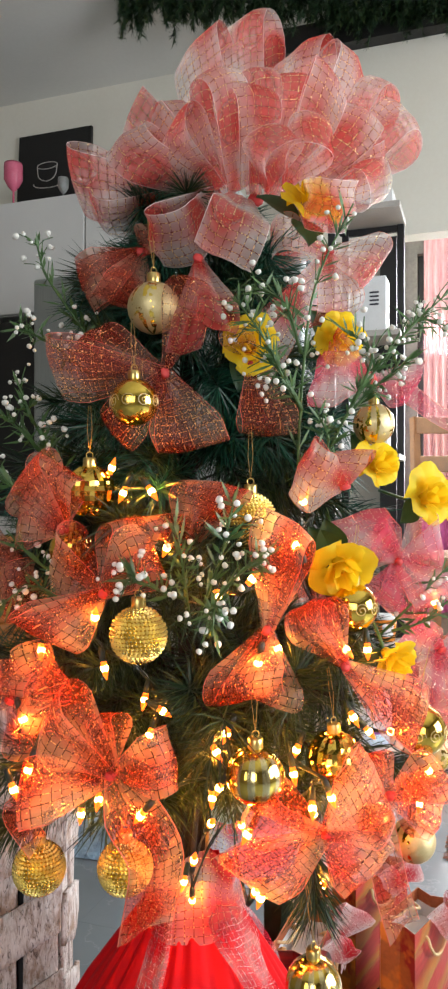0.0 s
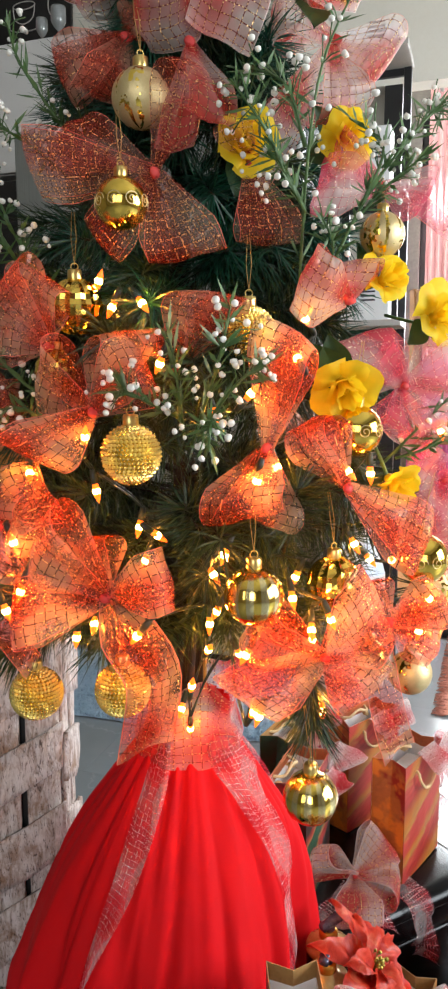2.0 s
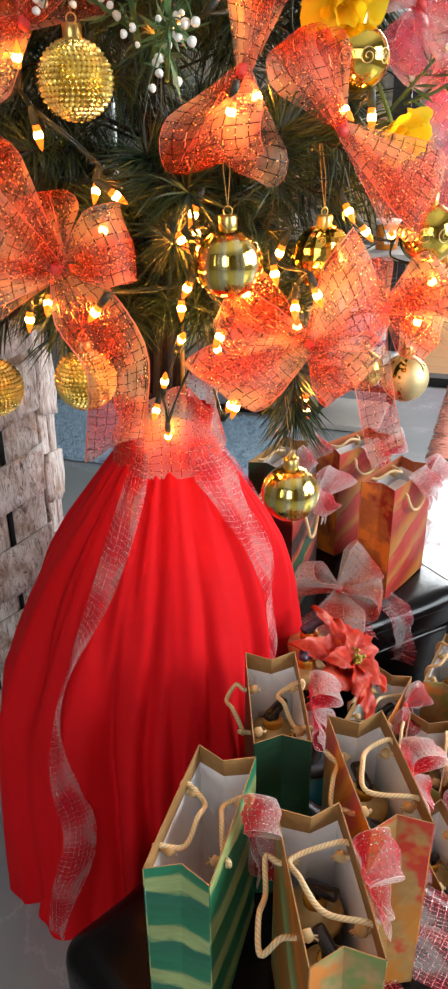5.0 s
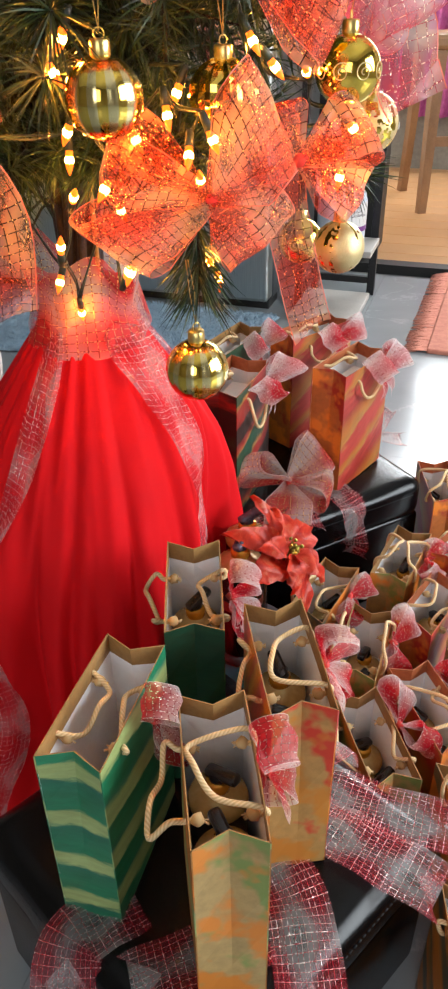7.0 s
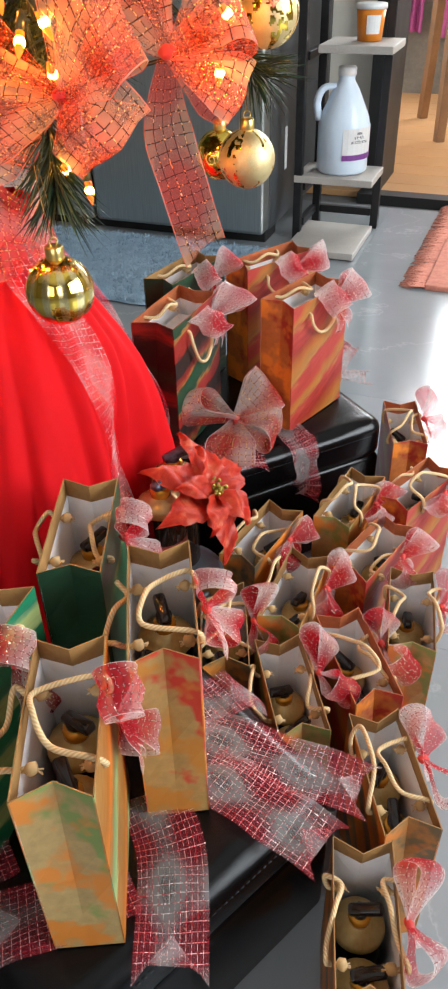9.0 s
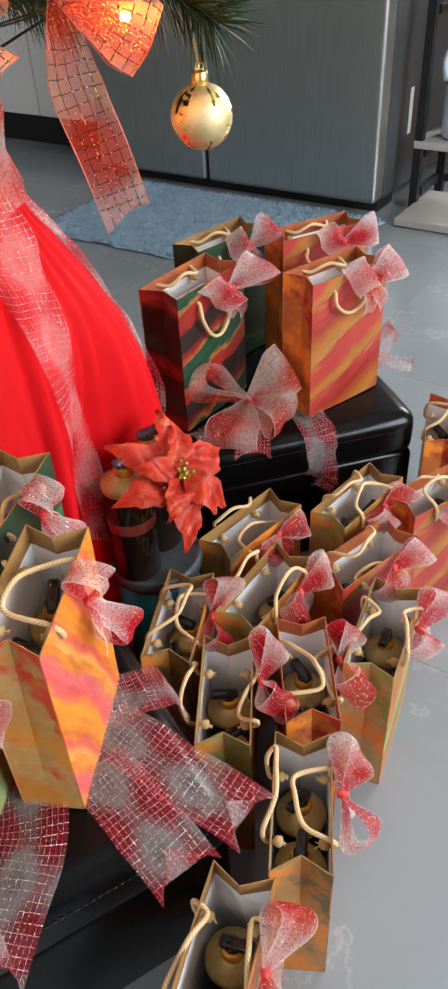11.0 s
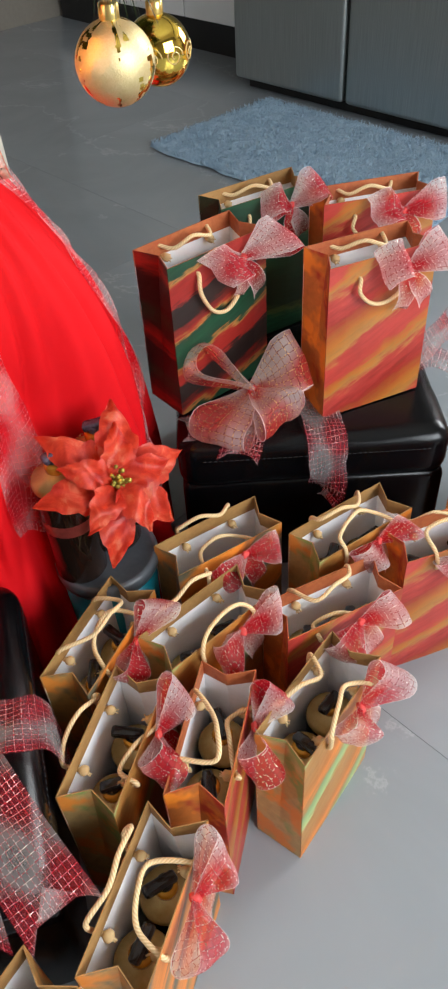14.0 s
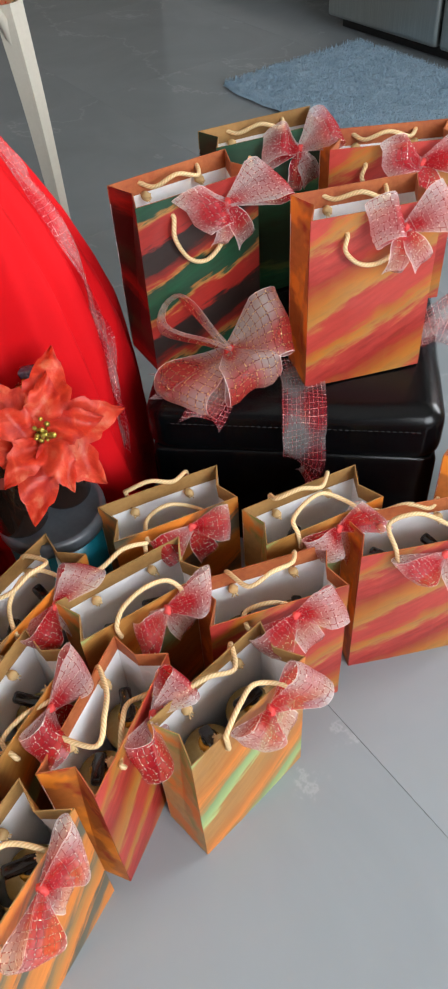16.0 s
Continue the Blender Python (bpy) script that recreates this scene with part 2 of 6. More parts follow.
M_KRAFT = varied("kraft_paper", (0.24, 0.12, 0.035), (0.38, 0.21, 0.07), 40, 0.6, 0, 260, 0.2, 0.0006)
M_KRAFT_RED = varied("red_washed_kraft", (0.30, 0.06, 0.02), (0.50, 0.16, 0.05), 45, 0.6, 0, 260, 0.2, 0.0006)
M_WHITE_PAPER = varied("white_bag_lining", (0.84, 0.84, 0.85), (0.92, 0.92, 0.92), 25, 0.65)
M_ROPE, _n, _l, _b = material("cream_twisted_cord", 0.75)
_tc = _n.new("ShaderNodeUVMap")
_w = _n.new("ShaderNodeTexWave")
_w.inputs["Scale"].default_value, _w.inputs["Distortion"].default_value = 2.6, 0.6
_w.bands_direction = "DIAGONAL"
_l.new(_tc.outputs[0], _w.inputs["Vector"])
_r = ramp(_n, [(0.0, (0.55, 0.37, 0.17)), (1.0, (0.76, 0.57, 0.32))])
_l.new(_w.outputs[1], _r.inputs[0])
_l.new(_r.outputs[0], _b.inputs["Base Color"])
bump(_n, _l, _b, _w.outputs[1], 0.4, 0.0004)

TAN, OCHRE = (0.41, 0.19, 0.045), (0.46, 0.15, 0.018)
DRED, ROSE = (0.32, 0.018, 0.012), (0.46, 0.045, 0.032)
GREEN, DGREEN, PGREEN = (0.012, 0.20, 0.09), (0.008, 0.045, 0.022), (0.38, 0.48, 0.18)
ORANGE, BLACK = (0.72, 0.21, 0.02), (0.018, 0.010, 0.008)
PRINTS = {
    "red": (printed("red_ochre_print", [(0.0, ROSE), (0.22, ROSE), (0.3, TAN), (0.42, OCHRE), (0.62, DRED), (0.80, ROSE), (0.86, TAN), (0.92, OCHRE), (1.0, ROSE)], 118, 0.105),
            blotched("red_ochre_side", (0.50, 0.145, 0.028), DRED, ORANGE)),
    "dark": (printed("dark_green_red_print", [(0.0, DRED), (0.16, DRED), (0.21, TAN), (0.25, DGREEN), (0.48, (0.006, 0.07, 0.03)), (0.54, DGREEN), (0.58, TAN), (0.62, DRED), (0.74, BLACK), (0.96, BLACK), (1.0, DRED)], 108, 0.09),
             printed("dark_red_side", [(0.0, BLACK), (0.35, BLACK), (0.5, DRED), (0.66, BLACK), (0.85, DGREEN), (1.0, BLACK)], 95)),
    "green": (printed("green_stripe_print", [(0.0, GREEN), (0.40, GREEN), (0.48, PGREEN), (0.78, PGREEN), (0.9, (0.02, 0.20, 0.12)), (1.0, GREEN)], 78, 0.045, 0.25),
              printed("green_stripe_side", [(0.0, GREEN), (0.42, (0.015, 0.16, 0.09)), (0.5, PGREEN), (0.72, PGREEN), (0.8, GREEN), (1.0, GREEN)], 86, 0.045, 0.22)),
    "deep": (printed("deep_green_print", [(0.0, DGREEN), (0.4, (0.006, 0.075, 0.03)), (0.55, (0.008, 0.12, 0.05)), (0.62, (0.10, 0.17, 0.05)), (0.7, DGREEN), (1.0, DGREEN)], 84, 0.09, 0.3),
             printed("deep_green_side", [(0.0, DGREEN), (0.5, (0.006, 0.07, 0.028)), (0.75, DGREEN), (1.0, DGREEN)], 92, 0.1)),
    "sage": (printed("sage_orange_print", [(0.0, TAN), (0.25, TAN), (0.34, PGREEN), (0.5, (0.22, 0.33, 0.14)), (0.58, TAN), (0.72, ORANGE), (0.82, OCHRE), (1.0, TAN)], 120, 0.095),
             blotched("sage_orange_side", (0.47, 0.31, 0.12), (0.20, 0.26, 0.07), (0.60, 0.20, 0.03))),
    "bright": (printed("orange_pink_print", [(0.0, ORANGE), (0.25, (0.85, 0.30, 0.03)), (0.38, (0.75, 0.10, 0.09)), (0.55, (0.72, 0.14, 0.14)), (0.66, ORANGE), (0.8, (0.8, 0.36, 0.08)), (0.9, (0.7, 0.10, 0.08)), (1.0, ORANGE)], 28, 0.06),
               blotched("orange_pink_side", (0.48, 0.28, 0.09), (0.52, 0.04, 0.02), (0.5, 0.2, 0.03))),
    "smoke": (printed("orange_grey_print", [(0.0, ORANGE), (0.3, (0.6, 0.2, 0.03)), (0.4, (0.12, 0.11, 0.07)), (0.55, (0.10, 0.09, 0.06)), (0.62, ORANGE), (0.8, TAN), (0.88, (0.14, 0.12, 0.07)), (1.0, ORANGE)], 125, 0.085),
              blotched("orange_grey_side", (0.45, 0.22, 0.06), (0.15, 0.12, 0.06), (0.6, 0.2, 0.03))),
}

M_LEATHER = varied("black_leatherette", (0.0012, 0.0012, 0.0015), (0.0028, 0.0028, 0.0034), 14, 0.23, 0, 900, 0.18, 0.0005, 0.10)
M_LEATHER.node_tree.nodes["Principled BSDF"].inputs["Specular IOR Level"].default_value = 0.26
M_STITCH = varied("dark_stitching", (0.010, 0.010, 0.011), (0.028, 0.028, 0.03), 200, 0.7)
M_SMOKE = varied("dark_amber_bottle", (0.006, 0.004, 0.003), (0.02, 0.009, 0.006), 30, 0.08, 0, 200, 0.02, 0.0002, 0.05)
M_CREAM = varied("cream_gold_shoulder", (0.42, 0.27, 0.09), (0.58, 0.41, 0.17), 50, 0.22, 0.35, 200, 0.03, 0.0003)
M_AMBER = varied("amber_collar", (0.55, 0.22, 0.02), (0.85, 0.42, 0.05), 60, 0.15, 0.6)
M_PUMP = varied("glossy_black_pump", (0.006, 0.005, 0.006), (0.02, 0.013, 0.014), 80, 0.12, 0, 200, 0.05, 0.0004, 0.05)
M_SILVER = varied("clear_wrapped_pump", (0.02, 0.014, 0.03), (0.20, 0.17, 0.24), 90, 0.12, 0.3, 260, 0.7, 0.002)
M_BAND = varied("ruby_label_band", (0.12, 0.01, 0.012), (0.35, 0.07, 0.05), 60, 0.3, 0.3)
M_TEAL = varied("teal_tub_plastic", (0.006, 0.17, 0.24), (0.010, 0.25, 0.34), 18, 0.3, 0, 300, 0.05, 0.0004)
M_LID = varied("grey_tub_lid", (0.05, 0.055, 0.065), (0.09, 0.10, 0.11), 18, 0.3)
M_POIN, _n, _l, _b = material("coral_satin_petal", 0.42)
_tc = _n.new("ShaderNodeTexCoord")
_k = noise_tex(_n, _l, _tc.outputs["Object"], 60, 4, 0.6, 0.6)
_k2 = noise_tex(_n, _l, _tc.outputs["Object"], 400, 2)
_r = ramp(_n, [(0.32, (0.58, 0.018, 0.010)), (0.56, (0.80, 0.075, 0.03)), (0.76, (0.90, 0.30, 0.16))])
_l.new(_k.outputs[0], _r.inputs[0])
_l.new(_r.outputs[0], _b.inputs["Base Color"])
bump(_n, _l, _b, _k.outputs[0], 0.35, 0.004)

M_STEEL, _n, _l, _b = material("brushed_dark_steel", 0.36, 0.85)
_tc = _n.new("ShaderNodeTexCoord")
_mp = _n.new("ShaderNodeMapping")
_mp.inputs["Scale"].default_value = (1.0, 1.0, 0.02)
_l.new(_tc.outputs["Object"], _mp.inputs[0])
_k = noise_tex(_n, _l, _mp.outputs[0], 420, 3)
_r = ramp(_n, [(0.3, (0.34, 0.37, 0.36)), (0.7, (0.43, 0.46, 0.45))])
_l.new(_k.outputs[0], _r.inputs[0])
_l.new(_r.outputs[0], _b.inputs["Base Color"])
bump(_n, _l, _b, _k.outputs[0], 0.08, 0.0005)
M_FRIDGE_SIDE = varied("grey_fridge_side", (0.05, 0.055, 0.06), (0.075, 0.08, 0.085), 5, 0.4, 0.2)
M_DARK = varied("black_plinth", (0.006, 0.006, 0.006), (0.016, 0.015, 0.014), 12, 0.5)
M_BEDDING = varied("grey_mortar", (0.10, 0.10, 0.10), (0.15, 0.15, 0.15), 12, 0.8)
M_METAL = varied("black_powder_coat", (0.008, 0.008, 0.009), (0.018, 0.018, 0.02), 60, 0.45, 0.2)
M_BOARD = varied("pale_grey_board", (0.36, 0.33, 0.30), (0.50, 0.47, 0.43), 9, 0.5)
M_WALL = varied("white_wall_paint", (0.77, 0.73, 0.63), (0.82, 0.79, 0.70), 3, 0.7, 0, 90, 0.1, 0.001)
# for walls out of view: dark taupe only to cut bounced light
M_WALL_DARK = varied("bounce_cutting_wall", (0.20, 0.17, 0.14), (0.25, 0.22, 0.18), 3, 0.7, 0, 90, 0.1, 0.001)
M_WALL_GREY = varied("scuffed_grey_wall", (0.13, 0.125, 0.12), (0.25, 0.24, 0.22), 7, 0.8, 0, 60, 0.2, 0.002)
M_CEIL = varied("ceiling_paint", (0.70, 0.69, 0.66), (0.76, 0.75, 0.72), 3, 0.75, 0, 60, 0.1, 0.001)
M_CABINET = varied("white_cabinet_laminate", (0.68, 0.67, 0.65), (0.76, 0.75, 0.73), 4, 0.4)
M_RUG = varied("blue_grey_shag", (0.25, 0.37, 0.48), (0.40, 0.53, 0.64), 30, 0.9, 0, 160, 0.8, 0.006)
M_PLASTIC = varied("cream_plastic", (0.58, 0.53, 0.44), (0.66, 0.61, 0.52), 10, 0.35)
M_OAK = varied("brown_chair_wood", (0.16, 0.075, 0.03), (0.28, 0.14, 0.06), 18, 0.4)
M_JUG = varied("translucent_jug_plastic", (0.66, 0.77, 0.90), (0.74, 0.84, 0.94), 12, 0.3)
M_LABEL = varied("white_label", (0.70, 0.70, 0.70), (0.80, 0.80, 0.80), 20, 0.4)
M_PURPLE = varied("purple_label", (0.16, 0.04, 0.22), (0.22, 0.06, 0.30), 20, 0.4)
M_INK = varied("dark_ink", (0.02, 0.02, 0.03), (0.05, 0.04, 0.06), 20, 0.5)
M_ORANGE_TUB = varied("orange_tub", (0.72, 0.20, 0.015), (0.82, 0.28, 0.02), 20, 0.35)
M_CURTAIN = varied("pink_purple_curtain", (0.22, 0.03, 0.15), (0.58, 0.14, 0.40), 10, 0.6, 0, 60, 0.2, 0.002)
M_SHEER = varied("pale_pink_curtain", (0.72, 0.40, 0.44), (0.85, 0.60, 0.62), 10, 0.7)
M_FRINGE = varied("coral_fringe", (0.48, 0.15, 0.10), (0.66, 0.26, 0.18), 60, 0.85)
M_MAT = varied("ochre_quilted_mat", (0.34, 0.22, 0.06), (0.50, 0.34, 0.11), 16, 0.8)
M_WICKER = varied("orange_wicker", (0.30, 0.11, 0.02), (0.52, 0.22, 0.05), 40, 0.55)
M_CHALK = varied("chalkboard_black", (0.006, 0.006, 0.006), (0.014, 0.013, 0.012), 9, 0.5)
M_CHALKLINE = varied("chalk_white", (0.35, 0.34, 0.32), (0.62, 0.60, 0.57), 60, 0.8)
M_PINKGLASS = varied("pink_goblet", (0.70, 0.12, 0.22), (0.80, 0.20, 0.30), 20, 0.2)
M_WOODFLOOR_PALE = varied("light_oak_floor", (0.42, 0.22, 0.09), (0.56, 0.32, 0.15), 6, 0.35)
M_GLASSY = varied("clear_glassware", (0.30, 0.32, 0.32), (0.42, 0.44, 0.44), 20, 0.1, 0.3)


def tile_paint():
    m, n, l, b = material("polished_grey_tile", 0.12)
    tc = n.new("ShaderNodeTexCoord")
    a = noise_tex(n, l, tc.outputs["Object"], 2.2, 5, 0.6, 1.2)
    v = noise_tex(n, l, tc.outputs["Object"], 1.15, 9, 0.62, 0.3)
    vein = ramp(n, [(0.4955, (0, 0, 0)), (0.5, (1, 1, 1)), (0.5045, (0, 0, 0))])
    l.new(v.outputs[0], vein.inputs[0])
    base = ramp(n, [(0.3, (0.235, 0.256, 0.272)), (0.7, (0.285, 0.306, 0.322))])
    l.new(a.outputs[0], base.inputs[0])
    part_vein = math_node(n, l, "MULTIPLY", vein.outputs[0], math_node(n, l, "MULTIPLY", a.outputs[0], 0.5))
    l.new(mix_colour(n, l, part_vein, base.outputs[0], (0.56, 0.57, 0.58)), b.inputs["Base Color"])
    rr = math_node(n, l, "MULTIPLY_ADD", a.outputs[0], 0.10, 0.10)
    l.new(rr, b.inputs["Roughness"])
    return m


M_TILE = tile_paint()


def bark_paint():
    """Weathered, whitewashed bark: streaks along the strip, brown stains, dark cracks."""
    m, n, l, b = material("weathered_bark", 0.8)
    tc = n.new("ShaderNodeTexCoord")
    info = n.new("ShaderNodeObjectInfo")
    shift = n.new("ShaderNodeVectorMath")
    l.new(tc.outputs["Object"], shift.inputs[0])
    l.new(info.outputs["Random"], shift.inputs[1])
    mp = n.new("ShaderNodeMapping")
    mp.inputs["Scale"].default_value = (1.0, 1.0, 0.28)
    l.new(shift.outputs[0], mp.inputs[0])
    streak = noise_tex(n, l, mp.outputs[0], 130, 6, 0.7, 0.6)
    stain = noise_tex(n, l, shift.outputs[0], 22, 4, 0.65, 0.5)
    crack = noise_tex(n, l, mp.outputs[0], 300, 3, 0.6, 1.2)
    pale = ramp(n, [(0.32, (0.12, 0.08, 0.06)), (0.41, (0.42, 0.32, 0.27)), (0.54, (0.66, 0.58, 0.54)), (0.72, (0.78, 0.72, 0.70))])
    l.new(streak.outputs[0], pale.inputs[0])
    f = ramp(n, [(0.50, (0, 0, 0)), (0.66, (1, 1, 1))])
    l.new(stain.outputs[0], f.inputs[0])
    c = mix_colour(n, l, math_node(n, l, "MULTIPLY", f.outputs[0], 0.7), pale.outputs[0], (0.26, 0.13, 0.06))
    k = ramp(n, [(0.34, (0.12, 0.08, 0.07)), (0.42, (1, 1, 1))])
    l.new(crack.outputs[0], k.inputs[0])
    l.new(mix_colour(n, l, 0.8, c, k.outputs[0], "MULTIPLY"), b.inputs["Base Color"])
    bump(n, l, b, streak.outputs[0], 0.6, 0.004)
    return m


M_BARK_STRIP = bark_paint()


# ---- mesh helpers ----
def part(name, bm, mats, parent=None, label="", smooth=True):
    mesh = bpy.data.meshes.new(name)
    bm.normal_update()
    bm.to_mesh(mesh)
    bm.free()
    for m in mats if isinstance(mats, (list, tuple)) else [mats]:
        mesh.materials.append(m)
    if smooth:
        mesh.polygons.foreach_set("use_smooth", [True] * len(mesh.polygons))
    ob = new(name, mesh)
    if parent:
        ob.parent = parent
    if label:
        tagged(ob, label)
    return ob


def thing(name, m, label, category, group="", kind=""):
    ob = new(name)
    ob.matrix_basis = m
    return tagged(ob, label, category, group, kind)


def slab(bm, m, sx, sy, sz, bevel=0.0, mi=0, seg=2):
    """A box with its centre at m, its edges rounded."""
    out = bmesh.ops.create_cube(bm, size=1.0, matrix=m @ Matrix.Diagonal((sx, sy, sz, 1)))
    faces = list({f for v in out["verts"] for f in v.link_faces})
    for f in faces:
        f.material_index = mi
    if bevel:
        edges = list({e for v in out["verts"] for e in v.link_edges})
        bmesh.ops.bevel(bm, geom=edges, offset=bevel, segments=seg, profile=0.5, affect="EDGES", material=-1)
    return bm


def turned(profile, seg=24, bm=None, m=None, mi=0, wave=None):
    """A lathed form: profile of (radius, z); wave(angle, z) scales the radius."""
    bm = bm or bmesh.new()
    m = m or Matrix()
    rings = []
    for r, z in profile:
        if r < 1e-6:
            rings.append([bm.verts.new(m @ Vector((0, 0, z)))])
        else:
            ring = []
            for i in range(seg):
                a = 2 * math.pi * i / seg
                k = r * (wave(a, z) if wave else 1)
                ring.append(bm.verts.new(m @ Vector((k * math.cos(a), k * math.sin(a), z))))
            rings.append(ring)
    for a, b in zip(rings, rings[1:]):
        for i in range(seg):
            j = (i + 1) % seg
            if len(a) == 1 and len(b) == 1:
                continue
            if len(a) == 1:
                f = bm.faces.new((a[0], b[i], b[j]))
            elif len(b) == 1:
                f = bm.faces.new((a[i], b[0], a[j]))
            else:
                f = bm.faces.new((a[i], b[i], b[j], a[j]))
            f.material_index = mi
    bmesh.ops.recalc_face_normals(bm, faces=bm.faces)
    return bm


def smooth_path(points, steps=6):
    """Catmull-Rom through the points."""
    p = [Vector(q) for q in points]
    p = [2 * p[0] - p[1]] + p + [2 * p[-1] - p[-2]]
    out = []
    for i in range(1, len(p) - 2):
        for s in range(steps):
            t = s / steps
            out.append(0.5 * (2 * p[i] + (p[i + 1] - p[i - 1]) * t + (2 * p[i - 1] - 5 * p[i] + 4 * p[i + 1] - p[i + 2]) * t * t
                              + (3 * p[i] - p[i - 1] - 3 * p[i + 1] + p[i + 2]) * t ** 3))
    return out + [p[-2]]


def tube(points, radius, seg=6, bm=None, taper=1.0, mi=0):
    bm = bm or bmesh.new()
    uv = bm.loops.layers.uv.verify()
    pts = [Vector(p) for p in points]
    side = Vector((0.31, 0.52, 0.79))
    rings, run, dist = [], 0.0, []
    for i, p in enumerate(pts):
        d = (pts[min(i + 1, len(pts) - 1)] - pts[max(i - 1, 0)]).normalized()
        side = (side - d * side.dot(d))
        side = side.normalized() if side.length > 1e-6 else d.orthogonal().normalized()
        up = d.cross(side)
        r = radius * (1 + (taper - 1) * i / max(1, len(pts) - 1))
        rings.append([bm.verts.new(p + r * (math.cos(2 * math.pi * k / seg) * side + math.sin(2 * math.pi * k / seg) * up)) for k in range(seg)])
        if i:
            run += (p - pts[i - 1]).length
        dist.append(run)
    for i in range(len(rings) - 1):
        for k in range(seg):
            j = (k + 1) % seg
            f = bm.faces.new((rings[i][k], rings[i][j], rings[i + 1][j], rings[i + 1][k]))
            f.material_index = mi
            for loop, (du, dv) in zip(f.loops, ((dist[i], k), (dist[i], k + 1), (dist[i + 1], k + 1), (dist[i + 1], k))):
                loop[uv].uv = (du / (2 * math.pi * radius) * 1.0, dv / seg)
    bm.faces.new(list(reversed(rings[0]))).material_index = mi
    bm.faces.new(rings[-1]).material_index = mi
    return bm


def strip(bm, rows, mi=0, u0=0.0, hem=False):
    """A cloth strip: rows of points across; its UV map is in metres."""
    uv = bm.loops.layers.uv.verify()
    vs = [[bm.verts.new(p) for p in row] for row in rows]
    us, run = [], u0
    for i, row in enumerate(rows):
        mid = row[len(row) // 2]
        if i:
            run += (mid - rows[i - 1][len(row) // 2]).length
        us.append(run)
    full = max(sum((b - a).length for a, b in zip(row, row[1:])) for row in rows)
    wide = max(rows, key=lambda row: (row[0] - row[-1]).length)
    steps = [0.0]
    for a, b in zip(wide, wide[1:]):
        steps.append(steps[-1] + (b - a).length)
    run_across = [s / max(steps[-1], 1e-6) for s in steps]
    for i in range(len(vs) - 1):
        for j in range(len(vs[i]) - 1):
            f = bm.faces.new((vs[i][j], vs[i][j + 1], vs[i + 1][j + 1], vs[i + 1][j]))
            n = len(vs[i]) - 1
            f.material_index = 1 if hem and j in (0, n - 1) else mi
            for loop, (a, b) in zip(f.loops, ((i, j), (i, j + 1), (i + 1, j + 1), (i + 1, j))):
                loop[uv].uv = (us[a], run_across[b] * full)
    return bm


def loop_of(bm, knot, tip, side, width, puff, rnd, pinch=0.22, mi=0):
    """One loop of a bow: out from the knot to the tip and back; side: the way its width runs; puff: how far its layers part."""
    knot, tip, side = Vector(knot), Vector(tip), Vector(side)
    out = tip - knot
    d = out.normalized()
    side = (side - d * side.dot(d)).normalized()
    up = d.cross(side)
    length, rows = out.length, []
    n = 18
    across = (-0.5, -0.492, -0.33, -0.16, 0.0, 0.16, 0.33, 0.492, 0.5)
    ruffle, phase = rnd.uniform(0.02, 0.07) * width, rnd.uniform(0, 6)
    skew = rnd.uniform(-0.6, 0.6)
    for i in range(n + 1):
        s = i / n
        reach = math.sin(math.pi * s) ** 0.75
        h = puff * math.sin(2 * math.pi * s) * (0.6 + 0.4 * reach)
        w = width * (pinch + (1 - pinch) * min(1.0, 1.35 * reach))
        row = []
        for v in across:
            bow_in = 0.07 * length * (v * 2) ** 2 * reach
            row.append(knot + d * (length * reach - bow_in * 0.6 + skew * v * width * reach) + up * (h + ruffle * math.sin(9 * v + phase + 3 * s)) + side * v * w)
        rows.append(row)
    strip(bm, rows, mi, rnd.uniform(0, 0.05), True)


def tail_of(bm, points, side, width, rnd, cut=True, pinch=0.3, mi=0):
    """A hanging end of ribbon, cut to a slant or a swallow-tail."""
    pts = smooth_path(points, 5)
    rows, n = [], len(pts) - 1
    side = Vector(side)
    for i, p in enumerate(pts):
        d = (pts[min(i + 1, n)] - pts[max(i - 1, 0)]).normalized()
        sd = (side - d * side.dot(d)).normalized()
        up = d.cross(sd)
        w = width * min(1.0, pinch + (1 - pinch) * i / max(1, n * 0.35))
        row = []
        for v in (-0.5, -0.48, -0.3, -0.1, 0.1, 0.3, 0.48, 0.5):
            slant = d * (width * 0.5 * (v + 0.5)) if cut and i == n else Vector()
            row.append(p + sd * v * w + up * (0.05 * width * math.sin(7 * v + i * 0.7)) - slant)
        rows.append(row)
    strip(bm, rows, mi, rnd.uniform(0, 0.05), True)


def knot_of(bm, at, r, rnd, mi=1):
    out = bmesh.ops.create_icosphere(bm, subdivisions=2, radius=r, matrix=Matrix.Translation(at) @ pose(0, 0, 0, 0, 0, rnd.uniform(0, 90)) @ Matrix.Diagonal((1.2, 0.8, 1.0, 1)))
    for v in out["verts"]:
        v.co += Vector((noise.noise(v.co * 260), noise.noise(v.co * 260 + Vector((5, 0, 0))), 0)) * r * 0.35
        for f in v.link_faces:
            f.material_index = mi


# ---- room ----
def room_slab(name, u0, u1, v0, v1, z0, z1, mat, label, category, bevel=0.0):
    bm = slab(bmesh.new(), pose((u0 + u1) / 2, (v0 + v1) / 2, (z0 + z1) / 2), u1 - u0, v1 - v0, z1 - z0, bevel)
    ob = part(name, bm, mat, smooth=False)
    ob.matrix_basis = ROOM
    return tagged(ob, label, category, kind="structure")


